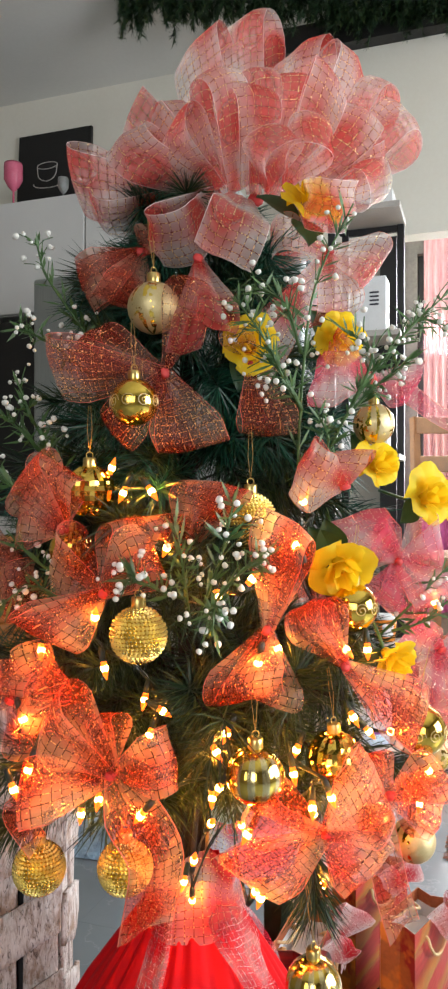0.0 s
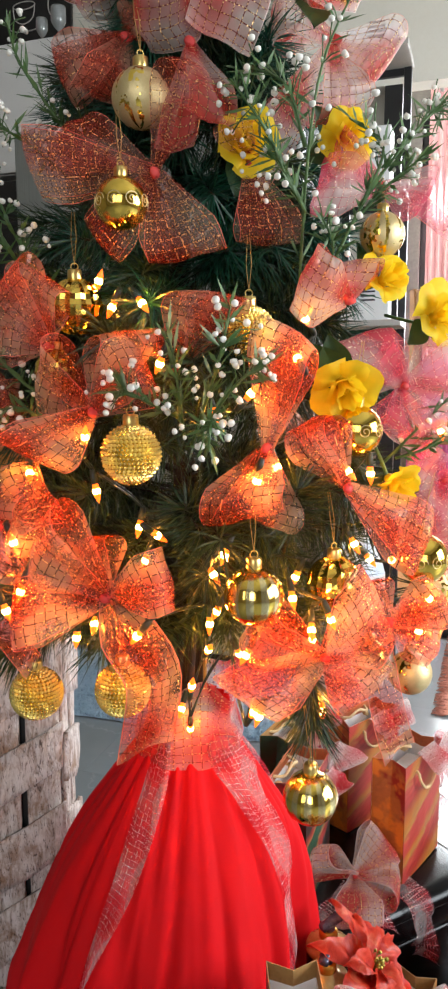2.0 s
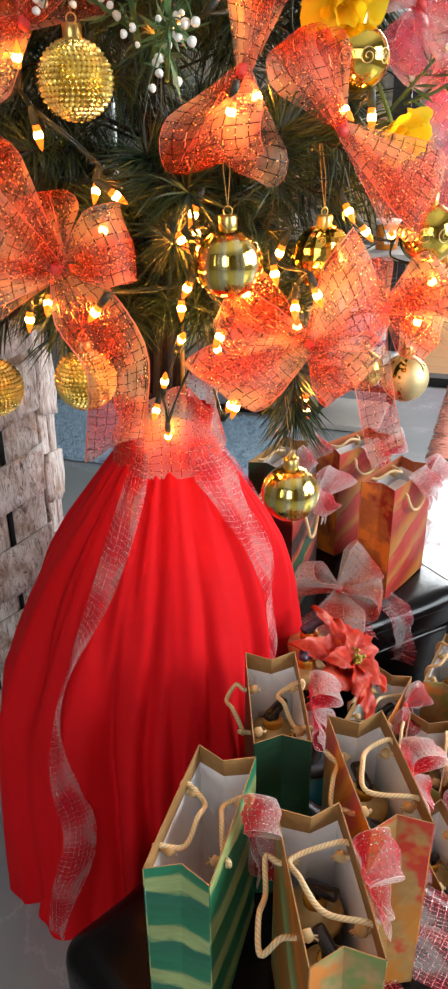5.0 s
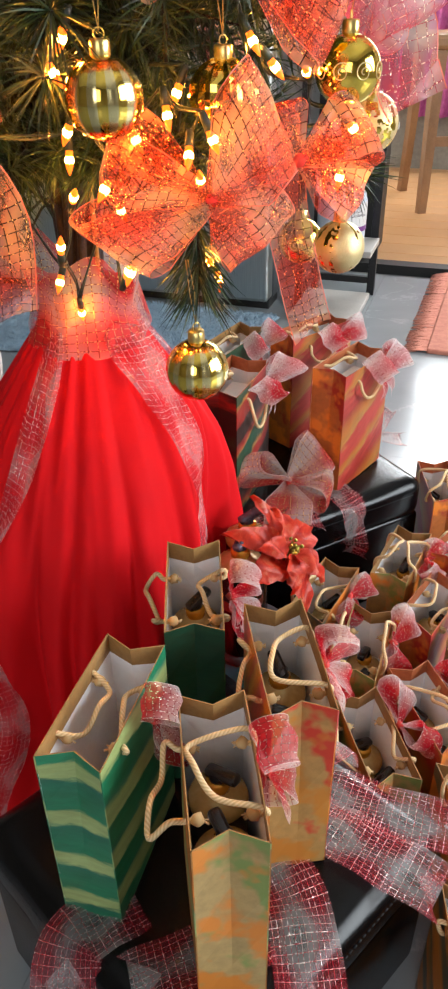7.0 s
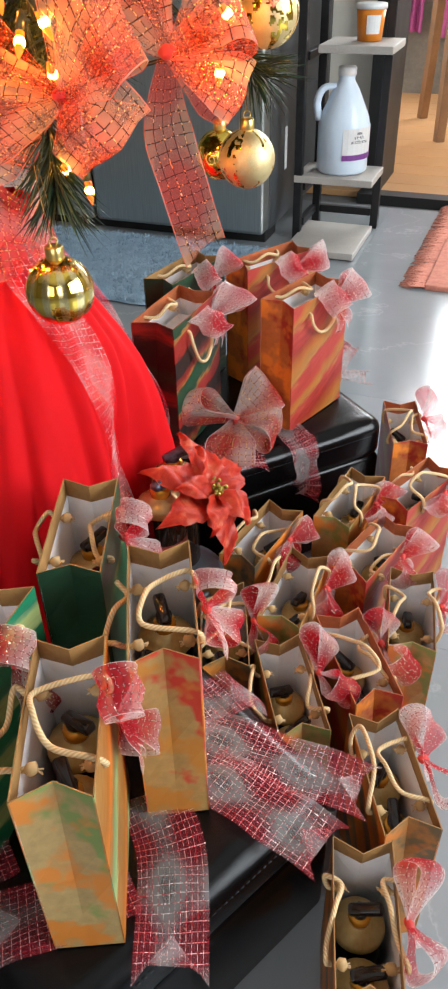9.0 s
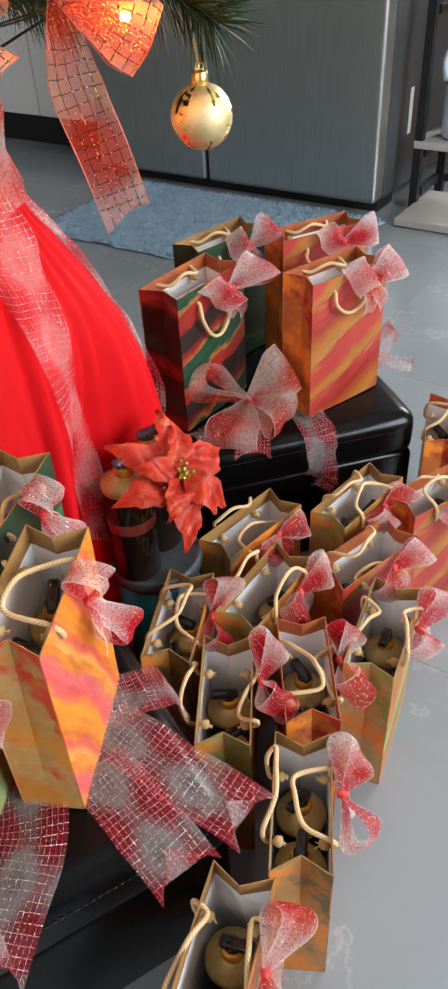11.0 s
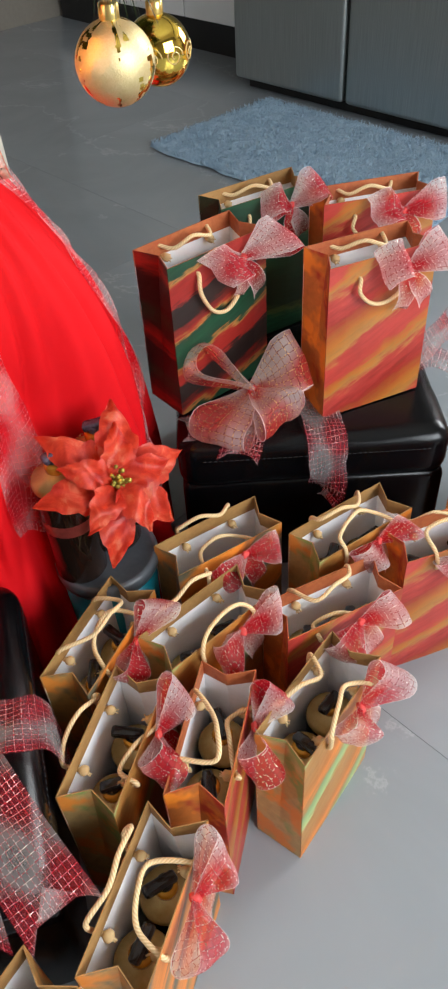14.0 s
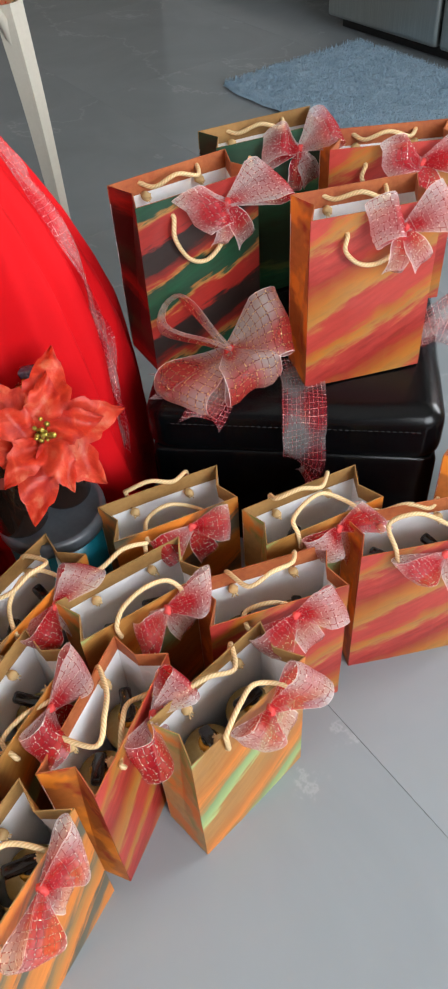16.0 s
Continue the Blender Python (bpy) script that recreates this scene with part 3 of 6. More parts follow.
room_slab("ground", -2.8, 2.5, -2.3, 4.8, -0.12, -0.02, M_BEDDING, "dark bedding under the floor tiles", "ground")
room_slab("ceiling", -2.8, 2.5, -2.3, 4.8, 2.68, 2.74, M_CEIL, "plain off-white painted ceiling", "ceiling")
room_slab("wall_west", -2.8, -2.65, -2.3, 4.8, -0.02, 2.68, M_WALL_DARK, "unseen side wall, darkened to cut bounced light", "wall")
room_slab("wall_north_kitchen", -2.65, -0.38, 2.95, 3.10, -0.02, 2.68, M_WALL, "cream painted wall behind kitchen cabinets", "wall")


def wall_with_window(name, along, u_or_v, lo, hi, a0, a1, z0, z1, thick, label, mat=None):
    """A wall along u or v, with an opening from a0 to a1 and z0 to z1."""
    bm = bmesh.new()
    for b0, b1, c0, c1 in ((lo, a0, -0.02, 2.68), (a1, hi, -0.02, 2.68), (a0, a1, -0.02, z0), (a0, a1, z1, 2.68)):
        if b1 - b0 < 1e-3 or c1 - c0 < 1e-3:
            continue
        m = pose((b0 + b1) / 2, u_or_v, (c0 + c1) / 2) if along == "u" else pose(u_or_v, (b0 + b1) / 2, (c0 + c1) / 2)
        slab(bm, m, *((b1 - b0, thick) if along == "u" else (thick, b1 - b0)), c1 - c0)
    ob = part(name, bm, mat or M_WALL, smooth=False)
    ob.matrix_basis = ROOM
    return tagged(ob, label, "wall", kind="structure")


room_slab("wall_header", -0.74, 2.35, 2.86, 2.945, 1.88, 2.68, M_WALL, "white wall panel over the opening to the dining area", "wall")
wall_with_window("wall_north_dining", "u", 4.72, -1.0, 2.5, -0.40, 1.5, 0.95, 2.35, 0.14, "scuffed grey dining wall with a wide bright window", M_WALL_GREY)
wall_with_window("wall_east", "v", 2.42, -2.3, 4.65, 0.0, 1.8, 0.5, 2.1, 0.14, "unseen side wall with wide window opening, darkened against bounce", M_WALL_DARK)
wall_with_window("wall_south", "u", -2.22, -2.65, 2.35, -0.8, 1.2, 0.6, 2.15, 0.14, "unseen rear wall with added window opening, darkened against bounce", M_WALL_DARK)


def glazed_window(name, along, w, a0, a1, z0, z1, bars, label):
    th = thing(name, ROOM, label, "window", kind="structure")
    bm = bmesh.new()
    for i in range(bars + 2):
        a = a0 + 0.025 + (a1 - a0 - 0.05) * i / (bars + 1)
        m = pose(a, w, (z0 + z1) / 2) if along == "u" else pose(w, a, (z0 + z1) / 2)
        slab(bm, m, 0.05, 0.05, z1 - z0 - 0.002, 0.004)
    for z in (z0 + 0.026, z1 - 0.026):
        m = pose((a0 + a1) / 2, w, z) if along == "u" else pose(w, (a0 + a1) / 2, z)
        slab(bm, m, *((a1 - a0 - 0.004, 0.044) if along == "u" else (0.044, a1 - a0 - 0.004)), 0.046, 0.004)
    part("window_frame", bm, M_METAL, th, smooth=False)
    return th


room_slab("wall_dining_side", -1.0, -0.86, 3.10, 4.65, -0.02, 2.68, M_WALL, "cream side wall of the dining area", "wall")
glazed_window("window_1", "u", 4.72, -0.40, 1.5, 0.95, 2.35, 2, "tall black-framed glazed opening, blown out by daylight")
glazed_window("window_2", "v", 2.42, 0.0, 1.8, 0.5, 2.1, 2, "black-framed side window full of daylight")
# unseen rear window, added to go with the fill lamp
glazed_window("window_3", "u", -2.22, -0.8, 1.2, 0.6, 2.15, 1, "unseen black-framed rear window added for the fill lamp")
bm = slab(bmesh.new(), pose(0.9, 6.2, 1.4), 5.0, 0.05, 4.0)
M_BACK, _n, _l, _b = material("bright_outdoors", 1.0)
_b.inputs["Base Color"].default_value = (0.8, 0.8, 0.8, 1)
_b.inputs["Emission Color"].default_value = (1, 0.98, 0.96, 1)
_b.inputs["Emission Strength"].default_value = 2.2
ob = part("backdrop", bm, M_BACK, smooth=False)
ob.matrix_basis = ROOM
tagged(ob, "blown-out white daylight outside the dining window", "backdrop", kind="structure")
room_slab("trim_post", -0.38, -0.32, 2.86, 3.11, -0.02, 1.88, M_DARK, "black door post beside the dining opening", "trim")
room_slab("beam", -0.76, 1.75, 2.80, 2.90, 2.585, 2.68, M_DARK, "black painted beam below the ceiling", "beam")
room_slab("trim_threshold", -0.38, 2.35, 2.78, 2.84, -0.02, 0.012, M_DARK, "black threshold strip between tile and wood floor", "trim")

# ---- kitchen side ----
def fridge():
    th = thing("refrigerator", ROOM @ pose(-0.9785, 2.22, 0), "tall side-by-side refrigerator with dark brushed steel doors", "refrigerator")
    bm = slab(bmesh.new(), pose(0, 0.375, 0.845), 0.915, 0.62, 1.63, 0.006)
    part("body", bm, M_FRIDGE_SIDE, th, "dark grey painted cabinet", False)
    for name, x0, x1 in (("door", -0.4585, -0.066), ("door", -0.056, 0.4585)):
        bm = slab(bmesh.new(), pose((x0 + x1) / 2, 0.03, 0.845), x1 - x0, 0.06, 1.62, 0.01, 0, 3)
        d = part(name, bm, M_STEEL, th, "brushed dark steel door", False)
        hx = x1 - 0.035 if x0 < -0.1 else x0 + 0.035
        part("handle", tube([(hx, -0.03, 0.75), (hx, -0.03, 1.45)], 0.009, 8), M_STEEL, d)
    bm = slab(bmesh.new(), pose(0, 0.1, 0.017), 0.9, 0.1, 0.034, 0.003)
    part("plinth", bm, M_DARK, th, "", False)
    bm = slab(bmesh.new(), pose(0.4598, 0.2, 0.22), 0.002, 0.02, 0.11)
    part("rating_label", bm, M_LABEL, th, "small white paper label", False)


fridge()


def cabinet(name, u0, u1, v0, v1, z0, z1, mat, label, doors):
    th = thing(name, ROOM @ pose((u0 + u1) / 2, (v0 + v1) / 2, z0), label, "cabinet")
    w, d, h = u1 - u0, v1 - v0, z1 - z0
    part("body", slab(bmesh.new(), pose(0, 0.01, h / 2), w, d - 0.02, h, 0.003), mat, th, "", False)
    for i in range(doors):
        a = -w / 2 + w * (i + 0.5) / doors
        part("door", slab(bmesh.new(), pose(a, -d / 2 + 0.009, h / 2), w / doors - 0.006, 0.018, h - 0.006, 0.003), mat, th, "", False)
    return th


cabinet("wall_cabinet", -2.6, -0.9, 2.62, 2.95, 1.65, 2.10, M_CABINET, "long white wall cabinet with a shelf top", 3)
cabinet("wall_oven", -2.3, -1.46, 2.52, 2.945, 0.905, 1.60, M_DARK, "glossy black built-in oven unit on the worktop", 1)
cabinet("base_cabinet", -2.62, -1.46, 2.40, 2.94, 0.1, 0.86, M_CABINET, "white kitchen base cabinet on a black plinth", 3)
room_slab("trim_plinth", -2.62, -1.46, 2.45, 2.93, -0.02, 0.1, M_DARK, "recessed black plinth under the kitchen cabinet", "trim")
th = thing("worktop", ROOM @ pose(-2.04, 2.665, 0.8605), "dark grey kitchen worktop on the base cabinet", "worktop")
part("slab_top", slab(bmesh.new(), pose(0, 0, 0.022), 1.16, 0.56, 0.044, 0.004), M_DARK, th, "", False)


def chalkboard():
    th = thing("chalkboard_poster", ROOM @ pose(-1.79, 2.915, 2.10, -4), "black chalkboard poster with a coffee cup drawing", "poster")
    part("board", slab(bmesh.new(), pose(0, 0, 0.21), 0.36, 0.018, 0.42, 0.002), M_CHALK, th, "", False)
    bm = bmesh.new()
    ring = [(-0.03 + 0.05 * math.cos(a), -0.011, 0.27 + 0.015 * math.sin(a)) for a in np.linspace(0, 6.283, 25)]
    tube(ring, 0.0022, 5, bm)
    tube(smooth_path([(-0.08, -0.011, 0.27), (-0.07, -0.011, 0.22), (-0.03, -0.011, 0.2), (0.01, -0.011, 0.22), (0.02, -0.011, 0.27)]), 0.0022, 5, bm)
    ring = [(-0.02 + 0.075 * math.cos(a), -0.011, 0.19 + 0.02 * math.sin(a)) for a in np.linspace(3.0, 6.6, 18)]
    tube(ring, 0.0022, 5, bm)
    tube([(0.1 + 0.02 * math.cos(a), -0.011, 0.26 + 0.045 * math.sin(a)) for a in np.linspace(0.6, 5.6, 20)], 0.0022, 5, bm)
    part("chalk_drawing", bm, M_CHALKLINE, th, "white chalk cup outline")
    bm = bmesh.new()
    for i, w in enumerate((0.14, 0.1)):
        slab(bm, pose(0.03, -0.011, 0.1 - 0.04 * i), w, 0.003, 0.012)
    part("chalk_bars", bm, M_CHALKLINE, th, "", False)


chalkboard()


def goblet(u, v, z, h, mat, label):
    prof = [(0, 0), (h * 0.16, 0.002), (h * 0.15, h * 0.02), (h * 0.025, h * 0.05), (h * 0.022, h * 0.4), (h * 0.12, h * 0.5), (h * 0.2, h * 0.65), (h * 0.2, h * 0.95), (h * 0.19, h), (h * 0.18, h * 0.95), (h * 0.17, h * 0.65), (0, h * 0.5)]
    ob = part("goblet", turned(prof, 20), mat)
    ob.matrix_basis = ROOM @ pose(u, v, z)
    tagged(ob, label, "goblet")


goblet(-1.84, 2.70, 2.10, 0.19, M_PINKGLASS, "pink stemmed goblet on the white cabinet top")
goblet(-1.62, 2.72, 2.10, 0.11, M_GLASSY, "small clear stemmed glass on the cabinet top")
goblet(-1.55, 2.72, 2.10, 0.14, M_GLASSY, "clear stemmed glass beside a smaller one")


def shag_rug():
    """A flat shag mat in front of the refrigerator."""
    rnd = random.Random(4)
    bm = bmesh.new()
    nx, ny = 90, 44
    w, d = 0.80, 0.44
    grid = [[None] * (ny + 1) for _ in range(nx + 1)]
    for i in range(nx + 1):
        for j in range(ny + 1):
            x, y = (i / nx - 0.5) * w, (j / ny - 0.5) * d
            edge = min(i, nx - i, j, ny - j)
            wob = 0.012 * noise.noise(Vector((x * 14, y * 14, 1)))
            h = 0.004 if edge == 0 else 0.014 + 0.007 * noise.noise(Vector((x * 60, y * 60, 3))) + rnd.uniform(-0.003, 0.004)
            grid[i][j] = bm.verts.new((x + wob, y + 0.012 * noise.noise(Vector((x * 14, y * 14, 7))), h))
    for i in range(nx):
        for j in range(ny):
            bm.faces.new((grid[i][j], grid[i + 1][j], grid[i + 1][j + 1], grid[i][j + 1]))
    for _ in range(20000):
        x, y = rnd.uniform(-w / 2, w / 2), rnd.uniform(-d / 2, d / 2)
        a = rnd.uniform(0, 6.28)
        r, h = rnd.uniform(0.003, 0.009), rnd.uniform(0.008, 0.015)
        e = Vector((math.cos(a), math.sin(a), 0))
        s = Vector((-e.y, e.x, 0)) * 0.0018
        b = Vector((x, y, 0.008))
        vs = [bm.verts.new(b - s), bm.verts.new(b + s), bm.verts.new(b + e * r + Vector((0, 0, h)))]
        bm.faces.new(vs)
    ob = part("shag_mat", bm, M_RUG)
    ob.matrix_basis = ROOM @ pose(-0.88, 1.975, 0)
    tagged(ob, "blue-grey shaggy mat on the tiles before the refrigerator", "mat")


shag_rug()


def storage_rack():
    th = thing("display_rack", ROOM @ pose(-0.39, 2.46, 0), "tall black metal display rack with pale boards", "rack")
    legs = [(-0.065, -0.125), (-0.05, 0.03), (0.125, 0.03)]
    for x, y in legs:
        part("leg", slab(bmesh.new(), pose(x, y, 0.91), 0.022, 0.022, 1.82, 0.002), M_METAL, th, "", False)
    for z, x0, x1, y0, y1 in ((0.012, -0.06, 0.13, -0.27, -0.02), (0.165, -0.075, 0.14, -0.14, 0.02), (0.478, -0.02, 0.165, -0.15, 0.02), (1.05, -0.05, 0.14, -0.14, 0.02), (1.42, -0.05, 0.14, -0.14, 0.02), (1.80, -0.06, 0.14, -0.14, 0.045)):
        part("board", slab(bmesh.new(), pose((x0 + x1) / 2, (y0 + y1) / 2, z), x1 - x0, y1 - y0, 0.018, 0.002), M_BOARD, th, "", False)
    for z in (0.045, 0.14, 0.458, 1.03, 1.40, 1.78):
        part("crossbar", slab(bmesh.new(), pose(0.0375, 0.03, z), 0.153, 0.018, 0.02, 0.002), M_METAL, th, "", False)
        part("crossbar", slab(bmesh.new(), pose(-0.0575, -0.0475, z), 0.018, 0.135, 0.02, 0.002) , M_METAL, th, "", False)


storage_rack()


def alcohol_jug():
    th = thing("jug", ROOM @ pose(-0.355, 2.41, 0.175, 0, 0, 22) @ Matrix.Diagonal((0.96, 0.96, 0.78, 1)), "translucent plastic gallon jug with white and purple label", "jug")
    prof = [(0, 0), (0.066, 0.0), (0.072, 0.008), (0.072, 0.15), (0.066, 0.18), (0.035, 0.26), (0.022, 0.285), (0.022, 0.30)]
    part("body", turned(prof, 28), M_JUG, th)
    part("cap", turned([(0, 0.300), (0.024, 0.300), (0.025, 0.302), (0.025, 0.322), (0.022, 0.326), (0, 0.326)], 20), M_LABEL, th, "pale blue screw cap")
    part("grip", tube(smooth_path([(-0.028, 0, 0.268), (-0.062, 0, 0.262), (-0.078, 0, 0.22), (-0.07, 0, 0.165)]), 0.011, 8), M_JUG, th)
    bm = bmesh.new()
    for i in range(10):
        a0, a1 = radians(-100 + 12 * i), radians(-100 + 12 * (i + 1))
        vs = [bm.verts.new((0.0735 * math.cos(a), 0.0735 * math.sin(a), z)) for a, z in ((a0, 0.05), (a1, 0.05), (a1, 0.15), (a0, 0.15))]
        bm.faces.new(vs)
    lab = part("label", bm, M_LABEL, th, "white wrap label")
    bm = bmesh.new()
    for i in range(10):
        a0, a1 = radians(-100 + 12 * i), radians(-100 + 12 * (i + 1))
        for z0, z1 in ((0.05, 0.068),) if i < 8 else ((0.05, 0.15),):
            bm.faces.new([bm.verts.new((0.0745 * math.cos(a), 0.0745 * math.sin(a), z)) for a, z in ((a0, z0), (a1, z0), (a1, z1), (a0, z1))])
    part("label_border", bm, M_PURPLE, lab, "purple border of the label")
    for word, z, size in (("70%", 0.132, 0.010), ("ETHYL", 0.119, 0.011), ("ALCOHOL", 0.105, 0.0115)):
        cu = bpy.data.curves.new("lettering", "FONT")
        cu.body, cu.size, cu.align_x, cu.extrude = word, size, "CENTER", 0.0002
        tx = new("lettering", cu)
        cu.materials.append(M_INK)
        tx.parent = lab
        tx.matrix_basis = pose(0.0765 * math.cos(radians(-64)), 0.0765 * math.sin(radians(-64)), z, 90, 0, 26)


alcohol_jug()


def small_tub():
    th = thing("tub", ROOM @ pose(-0.305, 2.41, 0.488) @ Matrix.Diagonal((0.8, 0.8, 0.8, 1)), "small orange plastic tub with a white lid", "tub")
    part("body", turned([(0, 0), (0.038, 0), (0.045, 0.085), (0.0, 0.085)], 24), M_ORANGE_TUB, th)
    part("lid", turned([(0, 0.085), (0.048, 0.085), (0.048, 0.098), (0.044, 0.1), (0, 0.1)], 24), M_LABEL, th, "white snap lid")
    bm = bmesh.new()
    for i in range(5):
        a0, a1 = radians(-95 + 12 * i), radians(-95 + 12 * (i + 1))
        bm.faces.new([bm.verts.new(((0.0395 + 0.08 * z) * math.cos(a), (0.0395 + 0.08 * z) * math.sin(a), z)) for a, z in ((a0, 0.02), (a1, 0.02), (a1, 0.07), (a0, 0.07))])
    part("label", bm, M_LABEL, th)


small_tub()


def carton(u, v, z, w, d, h, label):
    th = thing("carton", ROOM @ pose(u, v, z), label, "box")
    part("box_body", slab(bmesh.new(), pose(0, 0, h / 2), w, d, h, 0.002), M_LABEL, th, "", False)
    bm = bmesh.new()
    for i in range(4):
        slab(bm, pose(0.01, -d / 2 - 0.001, h * 0.5 + 0.012 * i), w * 0.3, 0.002, 0.005)
    part("print_bars", bm, M_INK, th, "", False)


carton(-0.34, 2.40, 1.429, 0.09, 0.09, 0.17, "pale blue-white carton with dark print on a rack")
carton(-0.35, 2.40, 1.809, 0.15, 0.10, 0.05, "low white carton lying on the rack top")
carton(-0.36, 2.40, 1.059, 0.14, 0.08, 0.12, "plain white carton on a rack board")

# ---- dining side ----
def curtain(name, u, v, z0, z1, w, mat, label, folds=7):
    bm = bmesh.new()
    rows = []
    for i in range(13):
        z = z1 + (z0 - z1) * i / 12
        rows.append([Vector(((j / 48 - 0.5) * w, 0.028 * math.sin(folds * 2 * math.pi * j / 48 + 0.3 * math.sin(i * 0.5)) * (0.6 + 0.4 * i / 12), z)) for j in range(49)])
    strip(bm, rows)
    ob = part(name, bm, mat)
    ob.matrix_basis = ROOM @ pose(u, v, 0)
    tagged(ob, label, "curtain")


curtain("curtain", -0.22, 4.585, 0.26, 1.0, 0.42, M_CURTAIN, "pink and purple patterned cloth hanging in folds")
curtain("curtain", -0.28, 4.60, 1.0, 2.45, 0.16, M_SHEER, "pale pink sheer curtain beside the bright window", 4)
curtain("curtain", -0.62, 4.58, 0.28, 2.45, 0.26, M_CURTAIN, "dark pink patterned curtain by the dining wall")
curtain("curtain", 1.55, 4.58, 0.28, 2.45, 0.34, M_CURTAIN, "pink and purple curtain drawn to the window's edge")


def dining_chair(u, v, rz):
    th = thing("dining_chair", ROOM @ pose(u, v, 0, 0, 0, rz) @ Matrix.Diagonal((1, 1, 1.4, 1)), "tall brown wooden dining chair on the oak floor", "chair", "dining chairs")
    part("seat", slab(bmesh.new(), pose(0, 0, 0.45), 0.44, 0.44, 0.04, 0.012), M_OAK, th, "", False)
    for x in (-0.19, 0.19):
        part("leg", tube([(x, -0.19, 0.0), (x, -0.19, 0.43)], 0.024, 4, taper=1.35), M_OAK, th, "", False)
        part("leg", tube(smooth_path([(x, 0.27, 0.0), (x, 0.2, 0.25), (x, 0.19, 0.5), (x, 0.25, 0.95)]), 0.024, 4, taper=1.1), M_OAK, th, "", False)
    for z in (0.2,):
        part("stretcher", slab(bmesh.new(), pose(0, -0.19, z), 0.36, 0.02, 0.025), M_OAK, th, "", False)
    for z in (0.62, 0.78, 0.92):
        part("back_slat", slab(bmesh.new(), pose(0, 0.225, z), 0.38, 0.018, 0.06, 0.004), M_OAK, th, "", False)
    return th


dining_chair(-0.107, 3.855, 17)
dining_chair(0.62, 3.80, 8)


def fringed_mat():
    rnd = random.Random(8)
    th = thing("floor_mat", ROOM @ pose(0.375, 2.40, 0, 0, 0, -1), "ochre quilted floor mat with a long coral fringe", "mat")
    bm = bmesh.new()
    nx, ny = 60, 40
    w, d = 0.82, 0.70
    g = [[bm.verts.new(((i / nx - 0.5) * w + 0.04, (j / ny - 0.5) * d, 0.007 + 0.005 * abs(math.sin(9 * (i / nx * 3 + j / ny * 2))) ** 0.4 * abs(math.sin(9 * (i / nx * 3 - j / ny * 2))) ** 0.4)) for j in range(ny + 1)] for i in range(nx + 1)]
    for i in range(nx):
        for j in range(ny):
            bm.faces.new((g[i][j], g[i + 1][j], g[i + 1][j + 1], g[i][j + 1]))
    part("quilt", bm, M_MAT, th, "ochre quilted cloth")
    part("border", slab(bmesh.new(), pose(-w / 2 + 0.02, 0, 0.006), 0.06, d, 0.014, 0.004), M_FRINGE, th, "coral woven border", False)
    bm = bmesh.new()
    for i in range(620):
        y = rnd.uniform(-d / 2, d / 2)
        x = -w / 2 - 0.008
        e = rnd.uniform(0.035, 0.065)
        tube([(x, y, 0.008), (x - e * 0.5, y + rnd.uniform(-0.006, 0.006), 0.007), (x - e, y + rnd.uniform(-0.015, 0.015), 0.003)], 0.0014, 3, bm)
    part("fringe", bm, M_FRINGE, th, "loose coral tassels")


fringed_mat()


def plastic_stool():
    th = thing("plastic_stool", pose(-0.565, 1.172, 0, 0, 0, 0), "cream moulded plastic stool with splayed legs", "stool")
    for sx in (-1, 1):
        for sy in (-1, 1):
            part("leg", tube(smooth_path([(sx * 0.145, sy * 0.145, 0.0), (sx * 0.141, sy * 0.141, 0.22), (sx * 0.134, sy * 0.134, 0.40)]), 0.012, 4, taper=1.9), M_PLASTIC, th, "", False)
    for a in range(4):
        bm = tube(smooth_path([(-0.136, -0.136, 0.30), (-0.11, -0.134, 0.372), (0, -0.133, 0.385), (0.11, -0.134, 0.372), (0.136, -0.136, 0.30)]), 0.009, 6)
        bmesh.ops.rotate(bm, verts=bm.verts, cent=(0, 0, 0), matrix=Matrix.Rotation(radians(90 * a), 3, "Z"))
        part("apron", bm, M_PLASTIC, th)
    part("seat", slab(bmesh.new(), pose(0, 0, 0.415), 0.29, 0.29, 0.03, 0.012, 0, 3), M_PLASTIC, th, "", False)


plastic_stool()


def garland():
    rnd = random.Random(21)
    bm = bmesh.new()
    for i in range(420):
        x = -0.35 + 1.55 * rnd.random()
        base = Vector((x, 2.70 + rnd.uniform(-0.05, 0.05), 2.665))
        d = Vector((rnd.uniform(-0.5, 0.5), rnd.uniform(-0.5, 0.5), -1)).normalized()
        ln = rnd.uniform(0.03, 0.075) + (0.05 if rnd.random() < 0.2 else 0)
        for k in range(70):
            s = rnd.random()
            p = base + d * ln * s
            q = (d * 0.6 + Vector((rnd.gauss(0, 1), rnd.gauss(0, 1), rnd.gauss(0, 1))).normalized()).normalized()
            side = q.orthogonal().normalized() * 0.0024
            vs = [bm.verts.new(p - side), bm.verts.new(p + side), bm.verts.new(p + q * rnd.uniform(0.02, 0.035))]
            bm.faces.new(vs)
    th = thing("garland", Matrix(), "dark green pine garland strung along the ceiling", "garland")
    part("needles", bm, M_NEEDLE, th, "", False)
    part("garland_wire", tube(smooth_path([(-0.36, 2.70, 2.67), (0.1, 2.70, 2.667), (0.6, 2.70, 2.667), (1.2, 2.70, 2.67)]), 0.008, 6), M_WIRE, th)


garland()


